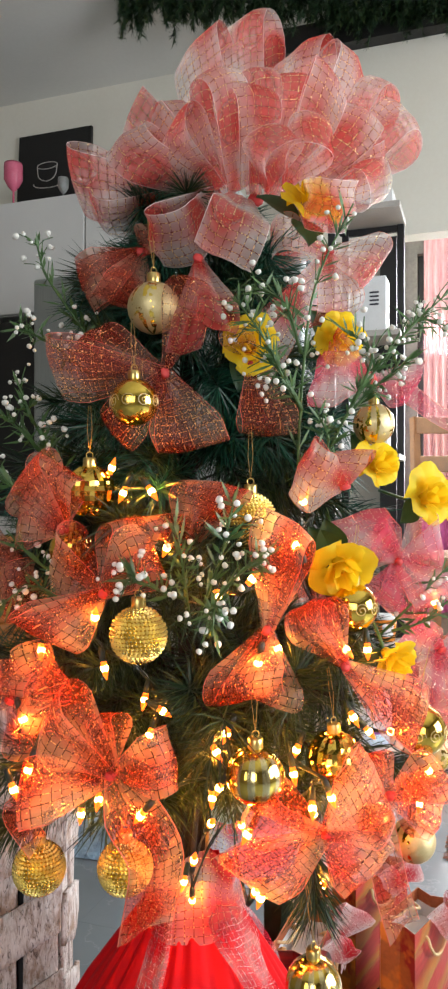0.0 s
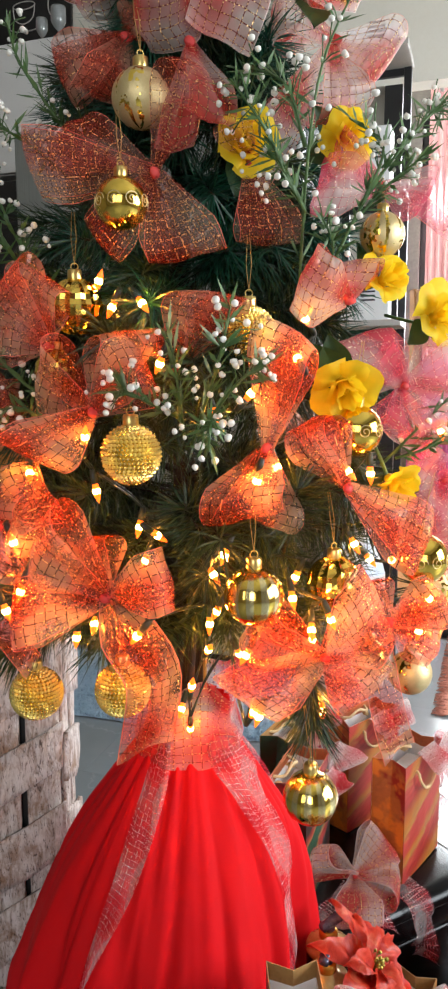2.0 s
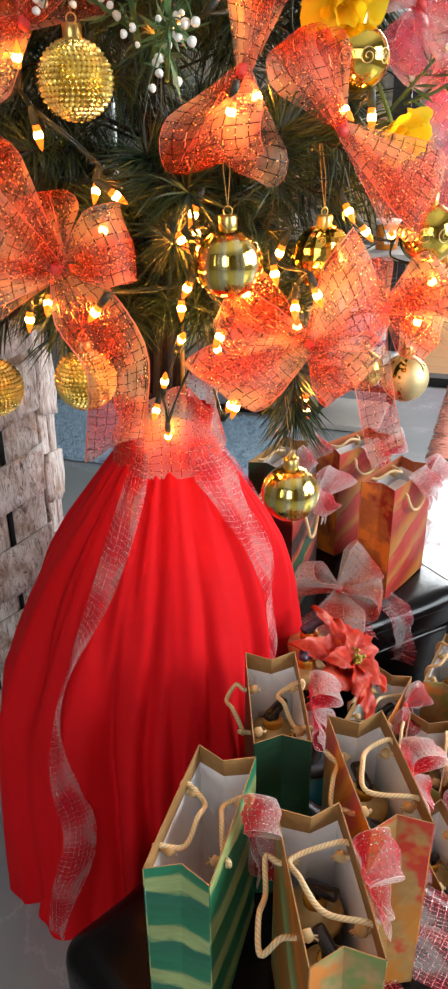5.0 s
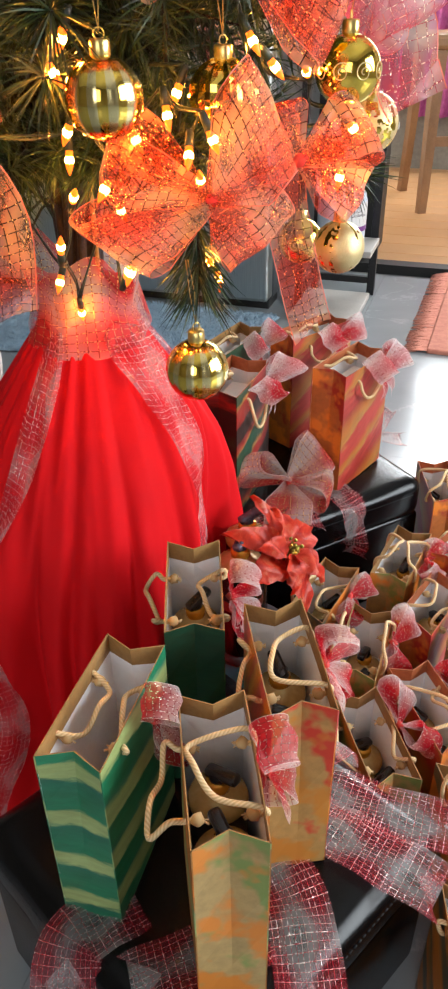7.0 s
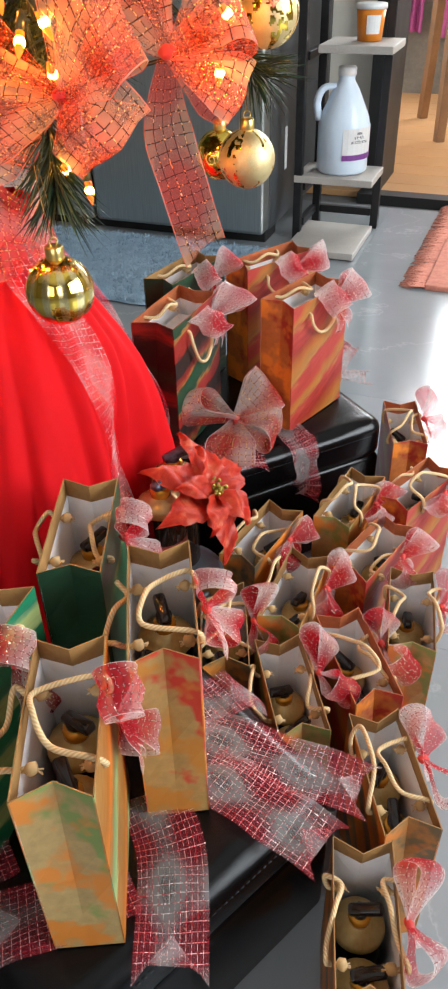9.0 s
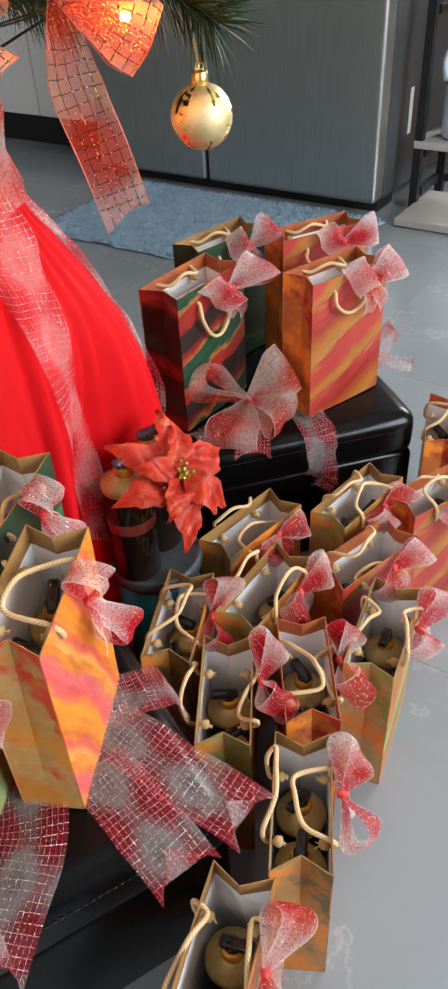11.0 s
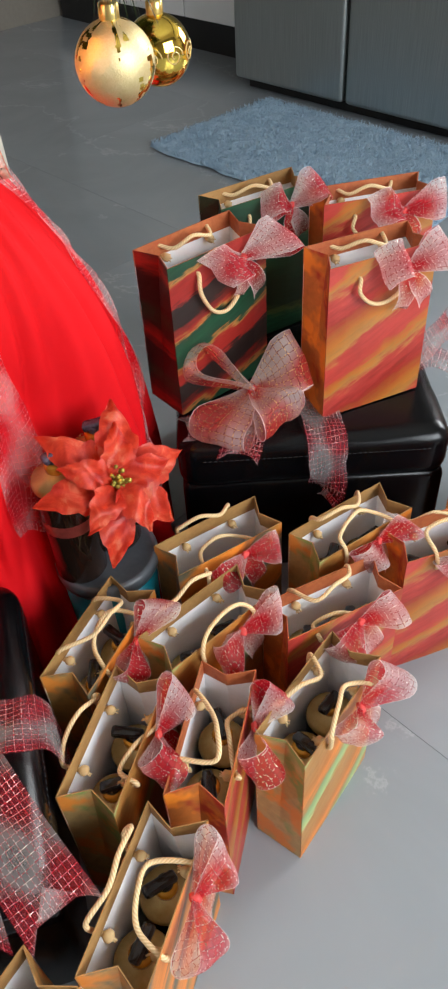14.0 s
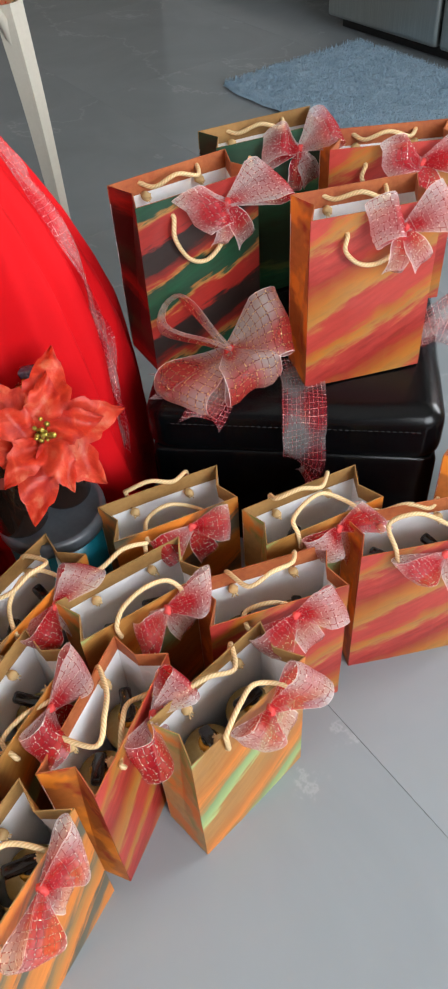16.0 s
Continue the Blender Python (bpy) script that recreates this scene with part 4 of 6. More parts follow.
def downlight(u, v):
    th = thing("ceiling_light", ROOM @ pose(u, v, 2.68), "round white recessed ceiling light, switched off", "ceiling light", "ceiling lights")
    part("rim", turned([(0.045, 0), (0.075, 0), (0.075, -0.008), (0.06, -0.016), (0.045, -0.01)], 28), M_LABEL, th)
    part("diffuser", turned([(0, -0.008), (0.045, -0.008), (0.045, -0.001)], 28), M_CABINET, th)


downlight(-0.50, 2.70)
downlight(-0.30, 2.70)

# ---- woven bark stand with its basket ----
def bark_strip(th, m, w, h, slope, rnd):
    """One wide bark strip, its middle at m: w across, h high, its ends upright when it slopes."""
    bm = slab(bmesh.new(), Matrix(), w, 0.006, h)
    bmesh.ops.subdivide_edges(bm, edges=[e for e in bm.edges if e.calc_length() > 0.02], cuts=5, use_grid_fill=True)
    o = Vector((rnd.uniform(0, 50), 0, 0))
    for v in bm.verts:
        q = v.co.copy()
        v.co.z += slope * q.x + 0.004 * noise.noise(q * 30 + o)
        v.co.y += 0.004 * noise.noise(Vector((q.x, 0, q.z)) * 22 + o)
        v.co.x += 0.0025 * noise.noise(q * 40 + o)
    ob = part("bark_strip", bm, M_BARK_STRIP, th)
    ob.matrix_basis = m


def woven_stand():
    rnd = random.Random(12)
    th = thing("woven_stand", pose(-0.284, 1.018, 0, 0, 0, 0), "tall stand woven from wide weathered bark strips", "stand")
    # filler box, black so that the gaps between strips look shaded
    part("core", slab(bmesh.new(), pose(0, 0.004, 0.34), 0.142, 0.07, 0.68), M_DARK, th, "added black filler that shades the gaps between strips", False)
    top = 0.69
    for k in range(3):
        bark_strip(th, pose(-0.051 + 0.051 * k, -0.039, top / 2), 0.043, top, 0, rnd)
    z = -0.02
    while z < 0.56:
        h = rnd.uniform(0.062, 0.085)
        bark_strip(th, pose(0.001, -0.047 + rnd.uniform(-0.002, 0.002), z + 0.06), 0.154 + rnd.uniform(0, 0.008), h, 0.62 if z > 0.02 else 0.2, rnd)
        z += h + rnd.uniform(0.022, 0.05)
    for k in range(2):
        bark_strip(th, pose(0.0745, -0.016 + 0.04 * k, top / 2, 0, 0, 90), 0.034, top, 0, rnd)
    z = 0.04
    while z < 0.62:
        h = rnd.uniform(0.06, 0.08)
        bark_strip(th, pose(0.081, 0.002, z + h / 2, 0, 0, 90), 0.086, h, -0.3, rnd)
        z += h + rnd.uniform(0.03, 0.06)
    part("top_board", slab(bmesh.new(), pose(0, 0, top + 0.008), 0.165, 0.10, 0.016, 0.003), M_BOARD, th, "", False)
    return top + 0.016


stand_top = woven_stand()


def wicker_basket(z0):
    th = thing("wicker_basket", pose(-0.300, 1.018, z0) @ Matrix.Diagonal((0.75, 0.5, 1, 1)), "oval orange-brown wicker basket on the woven stand", "basket")
    bm = bmesh.new()
    for i in range(14):
        z = 0.006 + 0.0115 * i
        r = 0.085 + 0.02 * (i / 13)
        tube([((r + 0.004 * math.sin(k * 12 * 2 * math.pi / 96 + i * math.pi)) * math.cos(2 * math.pi * k / 96), (r + 0.004 * math.sin(k * 12 * 2 * math.pi / 96 + i * math.pi)) * math.sin(2 * math.pi * k / 96), z) for k in range(97)], 0.0062, 5, bm)
    part("weave", bm, M_WICKER, th, "woven cane rows")
    bm = bmesh.new()
    for k in range(24):
        a = 2 * math.pi * k / 24
        tube([(0.085 * math.cos(a), 0.085 * math.sin(a), 0), (0.105 * math.cos(a), 0.105 * math.sin(a), 0.165)], 0.003, 5, bm)
    part("stakes", bm, M_WICKER, th)
    part("rim", tube([(0.107 * math.cos(2 * math.pi * k / 48), 0.107 * math.sin(2 * math.pi * k / 48), 0.168) for k in range(49)], 0.008, 6), M_WICKER, th)


wicker_basket(stand_top)

# ---- ottomans ----
OTT = 0.198


def ottoman(x, y, rz, w, d, label):
    th = thing("ottoman", pose(x, y, 0, 0, 0, rz), label, "ottoman", "black ottomans")
    part("box", slab(bmesh.new(), pose(0, 0, 0.07), w - 0.006, d - 0.006, 0.14, 0.008, 0, 3), M_LEATHER, th)
    bm = slab(bmesh.new(), pose(0, 0, OTT - 0.034), w, d, 0.068, 0.022, 0, 6)
    bmesh.ops.subdivide_edges(bm, edges=[e for e in bm.edges if e.calc_length() > 0.1], cuts=9, use_grid_fill=True)
    for v in bm.verts:
        if v.co.z > OTT - 0.01:
            v.co.z += 0.0016 * noise.noise(v.co * 18) - 0.0016
        elif abs(v.co.x) < w / 2 - 0.03 or abs(v.co.y) < d / 2 - 0.03:
            v.co += 0.002 * noise.noise(v.co * 25) * Vector((v.co.x, v.co.y, 0)).normalized()
    part("lid", bm, M_LEATHER, th, "padded lid of black leatherette")
    a, b, z = w / 2 + 0.0006, d / 2 + 0.0006, OTT - 0.022
    for p, q in (((-a, -b), (a, -b)), ((a, -b), (a, b)), ((a, b), (-a, b)), ((-a, b), (-a, -b))):
        bm = bmesh.new()
        p, q = Vector((*p, z)), Vector((*q, z))
        n = int((q - p).length / 0.0055)
        for i in range(5, n - 4):
            s0, s1 = p.lerp(q, i / n), p.lerp(q, (i + 0.62) / n)
            tube([s0, s1], 0.00045, 3, bm)
        part("stitched_seam", bm, M_STITCH, th, "grey lockstitch seam")
    for sx in (-1, 1):
        for sy in (-1, 1):
            part("foot", turned([(0, 0.0), (0.012, 0.0), (0.014, 0.012), (0, 0.012)], 10, None, pose(sx * (w / 2 - 0.03), sy * (d / 2 - 0.03), -0.0)), M_DARK, th)
    return th


ottoman(0.0715, 0.492, 43.5, 0.277, 0.277, "black leatherette ottoman carrying bags beside the red skirt")
ottoman(0.183, 1.089, 29, 0.29, 0.29, "black leatherette ottoman carrying bags near the refrigerator")


# ---- gift bags ----
BAG_W, BAG_D, BAG_H = 0.117, 0.046, 0.170


def panel(bm, grid_fn, cols, rnd, inward):
    """A paper sheet with a printed outside (slot 0), a white inside (1) and a kraft band (2) inside the top."""
    zs = [0.0, 0.04, 0.08, 0.12, BAG_H - 0.017, BAG_H]
    t = 0.0009
    out = [[bm.verts.new(grid_fn(c / cols, z)) for z in zs] for c in range(cols + 1)]
    inn = [[bm.verts.new(grid_fn(c / cols, z) + inward * t) for z in zs] for c in range(cols + 1)]
    for c in range(cols):
        for k in range(len(zs) - 1):
            bm.faces.new((out[c][k], out[c + 1][k], out[c + 1][k + 1], out[c][k + 1])).material_index = 0
            f = bm.faces.new((inn[c][k], inn[c][k + 1], inn[c + 1][k + 1], inn[c + 1][k]))
            f.material_index = 2 if k == len(zs) - 2 else 1
        bm.faces.new((out[c][-1], out[c + 1][-1], inn[c + 1][-1], inn[c][-1])).material_index = 2
    for c in (0, cols):
        for k in range(len(zs) - 1):
            bm.faces.new((out[c][k], out[c][k + 1], inn[c][k + 1], inn[c][k])).material_index = 0
    return bm


def rope_handle(th, side, style, rnd):
    """One cord, knotted inside the panel at two holes. style: how it flops."""
    y0 = side * (BAG_D / 2)
    xa, zh = BAG_W * 0.23, BAG_H - 0.017
    yi, yo = y0 - side * 0.004, y0 + side * 0.003
    lean, rise, slant = style
    mid = Vector((slant, y0 + lean, BAG_H + rise))
    q = rnd.uniform(-0.008, 0.008)
    pts = [(-xa, yi, zh), (-xa, yo, zh), (-xa * 1.1, yo + side * 0.003 + lean * 0.25, zh + 0.012 + rise * 0.45), (mid.x - xa * 0.75, mid.y - lean * 0.15 + q, mid.z - 0.004),
           (mid.x, mid.y, mid.z + 0.003), (mid.x + xa * 0.75, mid.y - lean * 0.1 - q, mid.z - 0.004), (xa * 1.1, yo + side * 0.003 + lean * 0.25, zh + 0.012 + rise * 0.45), (xa, yo, zh), (xa, yi, zh)]
    if rise < -0.02:
        pts = [(-xa, yi, zh), (-xa, yo, zh), (-xa - 0.004, yo + side * 0.006, zh + rise * 0.35), (-xa * 0.72, yo + side * 0.007, zh + rise * 0.85), (-xa * 0.1, yo + side * 0.007, zh + rise),
               (xa * 0.5, yo + side * 0.006, zh + rise * 0.75), (xa * 0.62, yo + side * 0.006, zh + rise * 0.3), (xa, yo, zh), (xa, yi, zh)]
    h = part("rope_handle", tube(smooth_path(pts, 6), 0.0020, 8), M_ROPE, th, "cream twisted cord handle")
    for x in (-xa, xa):
        bm = bmesh.new()
        bmesh.ops.create_icosphere(bm, subdivisions=2, radius=0.0044, matrix=pose(x, yi - side * 0.002, zh))
        for v in bm.verts:
            v.co += v.normal * 0.0014 * noise.noise(v.co * 500) if v.normal.length else Vector()
        for k in range(4):
            tube([(x, yi - side * 0.004, zh), (x + rnd.uniform(-0.003, 0.003), yi - side * rnd.uniform(0.007, 0.009), zh + rnd.uniform(-0.003, 0.001))], 0.0006, 4, bm)
        part("knot", bm, M_ROPE, h)


def gift_bag(x, y, z, rz, print_name, label, rnd, bow_x=0.03, styles=None, tall_bow=False, big=1.02):
    th = thing("gift_bag", pose(x, y, z, 0, 0, rz), label, "gift bag", "gift bags")
    face, side = PRINTS[print_name]
    band = M_KRAFT_RED if print_name in ("red", "dark") else M_KRAFT
    w, d = BAG_W / 2, BAG_D / 2
    fat = rnd.uniform(0.0, 0.004)
    for s, nm in ((-1, "front_panel"), (1, "back_panel")):
        def fn(c, zz, s=s):
            k = 4 * c * (1 - c)
            return Vector(((c - 0.5) * 2 * w * -s * 1.0, s * (d + fat * k * math.sin(math.pi * min(1, zz / BAG_H * 0.9 + 0.05))), zz))
        part(nm, panel(bmesh.new(), fn, 6, rnd, Vector((0, -s, 0))), [face, M_WHITE_PAPER, band], th, "", False)
    for s in (-1, 1):
        fold = rnd.uniform(0.009, 0.014)

        def fn(c, zz, s=s):
            k = 1 - abs(2 * c - 1)
            return Vector((s * (w - fold * k * (zz / BAG_H) ** 1.5), (c - 0.5) * 2 * d * s, zz))
        part("gusset", panel(bmesh.new(), fn, 2, rnd, Vector((-s, 0, 0))), [side, M_WHITE_PAPER, band], th, "", False)
    part("base", slab(bmesh.new(), pose(0, 0, 0.0012), BAG_W - 0.003, BAG_D - 0.003, 0.0016), M_WHITE_PAPER, th, "", False)
    styles = styles or ((rnd.uniform(0.0, 0.03), rnd.uniform(-0.012, 0.018), rnd.uniform(-0.012, 0.012)), (rnd.uniform(-0.03, 0.015), rnd.uniform(-0.006, 0.022), rnd.uniform(-0.012, 0.012)))
    rope_handle(th, -1, styles[0], rnd)
    rope_handle(th, 1, styles[1], rnd)
    # the gauze bow tied to the front cord, over the rim
    k = Vector((bow_x, -d - 0.008, BAG_H - (0.024 if tall_bow else 0.016 if z > 0.1 else 0.008)))
    bm = bmesh.new()
    knot_of(bm, k, 0.0042, rnd, 0)
    rb = part("ribbon_bow", bm, M_KNOT, th, "sheer red and white checked ribbon bow")
    if tall_bow:
        tips = ((-0.010, -0.008, 0.038, 0.027), (0.012, -0.014, -0.046, 0.027))
    elif z > 0.1:
        tips = ((-0.029, -0.012, 0.010, 0.033), (0.031, -0.010, 0.017, 0.035))
    else:
        tips = ((-0.034, -0.013, rnd.uniform(-0.012, 0.004), 0.027), (0.036, -0.009, rnd.uniform(0.008, 0.024), 0.030))
    for dx, dy, dz, wd in tips:
        q = Vector((dx + rnd.uniform(-0.006, 0.006), dy + rnd.uniform(-0.006, 0.004), dz + rnd.uniform(-0.006, 0.008)))
        q *= big
        side_v = Vector((rnd.uniform(-0.25, 0.25), rnd.uniform(0.5, 0.9), 0.8)) if not tall_bow else Vector((-q.z, rnd.uniform(-0.012, 0.012), q.x))
        bm = bmesh.new()
        loop_of(bm, k, k + q, side_v, wd * big, 0.014 * big, rnd, 0.2)
        part("loop", bm, [M_GAUZE_BAG, M_HEM_PALE], rb)
    for sx in (-1, 1) if z > 0.1 else (1,):
        e = Vector((sx * rnd.uniform(0.008, 0.018), rnd.uniform(-0.012, -0.004), -rnd.uniform(0.03, 0.044)))
        bm = bmesh.new()
        tail_of(bm, [k, k + e * 0.5 + Vector((0, -0.004, 0)), k + e], (1, 0.2, 0), 0.022, rnd)
        part("tail", bm, [M_GAUZE_BAG, M_HEM_PALE], rb)
    return th


def pump_bottle_template():
    th = thing("pump_bottle", pose(0, 0, -5), "dark glossy pump bottle with cream shoulder and amber collar", "bottle", "pump bottles")
    part("body", turned([(0, 0), (0.019, 0), (0.0205, 0.003), (0.0205, 0.098), (0.019, 0.103), (0, 0.103)], 24), M_SMOKE, th)
    part("label_band", turned([(0.0207, 0.058), (0.0209, 0.0585), (0.0209, 0.069), (0.0207, 0.0695)], 24), M_BAND, th, "ruby band round the bottle")
    part("shoulder", turned([(0.0212, 0.100), (0.0215, 0.103), (0.020, 0.107), (0.012, 0.111), (0.0085, 0.114), (0.0, 0.114)], 24), M_CREAM, th, "cream-gold shoulder disc")
    part("collar", turned([(0.0075, 0.112), (0.0088, 0.113), (0.0088, 0.120), (0.007, 0.122), (0, 0.122)], 20), M_AMBER, th, "amber collar ring")
    bm = slab(bmesh.new(), pose(0.004, 0, 0.128, 0, -14, 0), 0.027, 0.0095, 0.0075, 0.0028, 0, 3)
    turned([(0, 0.118), (0.0058, 0.118), (0.0062, 0.127), (0, 0.129)], 14, bm)
    part("pump_head", bm, M_PUMP, th, "glossy black pump lever")
    return th


BOTTLE = pump_bottle_template()
rnd = random.Random(77)
placed = []


def bottles_in(x, y, z, rz, count=2):
    c, s = math.cos(radians(rz)), math.sin(radians(rz))
    for k in range(count):
        o = (k - (count - 1) / 2) * 0.046
        m = pose(x + c * o, y + s * o, z + 0.0028, 0, 0, rnd.uniform(0, 360))
        if not placed:
            BOTTLE.matrix_basis = m
            placed.append(BOTTLE)
        else:
            placed.append(copy_thing(BOTTLE, m))


FLOOR_BAGS = (
    (0.209, 0.825, 60, "smoke", 0.010), (0.318, 0.894, 61.5, "sage", 0.008), (0.406, 0.922, 47, "red", 0.012),
    (0.168, 0.681, 93, "smoke", 0.008), (0.243, 0.736, 69.5, "sage", 0.014), (0.335, 0.800, 53.5, "red", 0.010),
    (0.232, 0.605, 100.5, "sage", 0.012), (0.298, 0.641, 104, "red", 0.012), (0.361, 0.704, 80.5, "sage", 0.012),
    (0.313, 0.516, 98, "smoke", 0.010), (0.277, 0.396, 86, "smoke", 0.0), (0.412, 1.068, 88.5, "red", 0.02),
)
LABELS = {"red": "red and ochre watercolour-striped paper gift bag", "smoke": "orange and charcoal streaked paper gift bag", "sage": "kraft gift bag with sage and orange streaks",
          "green": "green and pale green striped paper gift bag", "deep": "deep green watercolour paper gift bag", "dark": "dark green and red streaked gift bag", "bright": "kraft gift bag with bright orange and pink stripes"}
for bx, by, brz, pn, bow_x in FLOOR_BAGS:
    gift_bag(bx, by, 0, brz, pn, LABELS[pn] + " standing on the tiles", rnd, bow_x)
    bottles_in(bx, by, 0, brz)
ZT = OTT + 0.0005
NEAR_BAGS = (
    (0.004, 0.475, 73, "green", ((0.010, -0.012, 0.0), (-0.018, -0.014, 0.0))),
    (0.083, 0.419, 95.5, "sage", ((0.040, -0.002, 0.0), (0.022, -0.018, -0.012))),
    (0.133, 0.514, 97, "bright", ((0.034, 0.0, 0.0), (0.010, -0.012, 0.0))),
    (0.063, 0.596, 91.5, "deep", ((0.016, -0.014, 0.0), (0.014, -0.018, 0.0))),
)
for bx, by, brz, pn, cords in NEAR_BAGS:
    gift_bag(bx, by, ZT, brz, pn, LABELS[pn] + " on an ottoman", rnd, 0.010, cords, True)
    if bx > 0.05:
        bottles_in(bx, by, ZT, brz)
for bx, by, brz, pn, wide, deep in ((0.106, 1.010, 67.5, "dark", 1.06, 1.2), (0.264, 1.058, 51, "red", 1.0, 1.1), (0.108, 1.140, 59.5, "deep", 1.06, 1.0), (0.224, 1.181, 41.5, "red", 1.08, 1.0)):
    bag = gift_bag(bx, by, ZT, brz, pn, LABELS[pn] + " on an ottoman", rnd, 0.022, ((-0.012, -0.045 if pn in ("dark", "deep") else -0.026, -0.02), (-0.014, -0.004, 0.0)), False, 1.10)
    bag.scale = (wide, deep, 1.0)
    c, s = math.cos(radians(brz)), math.sin(radians(brz))
    bm = slab(bmesh.new(), pose(0, 0, 0.07), BAG_W - 0.034, BAG_D - 0.008, 0.134, 0.002)
    ob = part("tissue_box", bm, M_WHITE_PAPER, smooth=False)
    ob.matrix_basis = pose(bx, by, ZT + 0.0045, 0, 0, brz)
    tagged(ob, "plain white carton packed inside a gift bag", "box", "cartons in bags")


# ---- ribbons on the ottomans ----
def lay_ribbon(label, strips, width, mat, bows=()):
    r = random.Random(len(label))
    th = thing("gauze_ribbon", Matrix(), label, "ribbon")
    for pts in strips:
        p = smooth_path(pts, 5)
        n, rows = len(p) - 1, []
        for i, q in enumerate(p):
            d = (p[min(i + 1, n)] - p[max(i - 1, 0)]).normalized()
            up = Vector((0, 0, 1)) if abs(d.z) < 0.7 else (Vector((0, 0, 1)) - d * d.z).normalized()
            sd = d.cross(up).normalized()
            row = []
            for j in range(9):
                v = j / 8 - 0.5
                cut = -d * width * 0.6 * (1 - abs(v) * 2) if i == n else Vector()
                row.append(q + sd * v * width + Vector((0, 0, 0.0018 * math.sin(i * 0.9 + 5 * v))) + cut)
            rows.append(row)
        part("band", strip(bmesh.new(), rows, 0, r.uniform(0, 0.06)), mat, th)
    for knot, tips, w in bows:
        for t in tips:
            q = Vector(t) - Vector(knot)
            bm = bmesh.new()
            loop_of(bm, knot, t, Vector((-q.y * 0.6, q.x * 0.6, 0.75 * q.length)) if q.z > 0.01 else Vector((0.9, 0.45, 0.1)), w, 0.018, r)
            part("loop", bm, [M_GAUZE_TOP, M_HEM_PALE], th)
        bm = bmesh.new()
        knot_of(bm, Vector(knot), 0.006, r, 0)
        part("knot", bm, M_KNOT, th)
    return th


lay_ribbon("sheer red and white checked ribbon laid over the near ottoman", [
    [(0.150, 0.531, 0.2005), (0.190, 0.513, 0.202), (0.236, 0.493, 0.203), (0.290, 0.472, 0.202)],
    [(0.158, 0.494, 0.202), (0.190, 0.470, 0.204), (0.218, 0.450, 0.204), (0.254, 0.424, 0.202)],
    [(0.118, 0.470, 0.202), (0.136, 0.429, 0.202), (0.141, 0.392, 0.202), (0.143, 0.338, 0.197)],
    [(0.110, 0.405, 0.203), (0.078, 0.388, 0.203), (0.046, 0.376, 0.203), (0.012, 0.366, 0.196)],
    [(0.018, 0.429, 0.202), (-0.010, 0.411, 0.202), (-0.027, 0.397, 0.200), (-0.030, 0.368, 0.175)],
], 0.050, M_GAUZE_SHEER)
lay_ribbon("sheer ribbon folded over the edge of the near ottoman", [
    [(0.140, 0.541, 0.2015), (0.162, 0.557, 0.2015), (0.181, 0.573, 0.2), (0.1915, 0.5825, 0.186), (0.194, 0.585, 0.150), (0.195, 0.586, 0.115)],
], 0.046, M_GAUZE_SHEER)
lay_ribbon("sheer red checked ribbon and bow on the far ottoman", [
    [(0.215, 1.030, 0.2), (0.240, 1.003, 0.2015), (0.257, 0.978, 0.2005), (0.267, 0.963, 0.186), (0.269, 0.9605, 0.15), (0.269, 0.960, 0.112)],
    [(0.182, 0.985, 0.206), (0.152, 0.945, 0.204), (0.118, 0.915, 0.202)],
    [(0.190, 0.985, 0.208), (0.190, 0.935, 0.212), (0.198, 0.890, 0.205)],
    [(0.285, 1.110, 0.2), (0.318, 1.138, 0.206), (0.375, 1.138, 0.202)],
    [(0.295, 1.110, 0.204), (0.318, 1.128, 0.23), (0.338, 1.140, 0.262)],
], 0.042, M_GAUZE_SHEER, [((0.178, 0.972, 0.232), [(0.114, 0.952, 0.270), (0.222, 1.000, 0.268), (0.170, 0.898, 0.216), (0.230, 0.940, 0.238)], 0.060)])


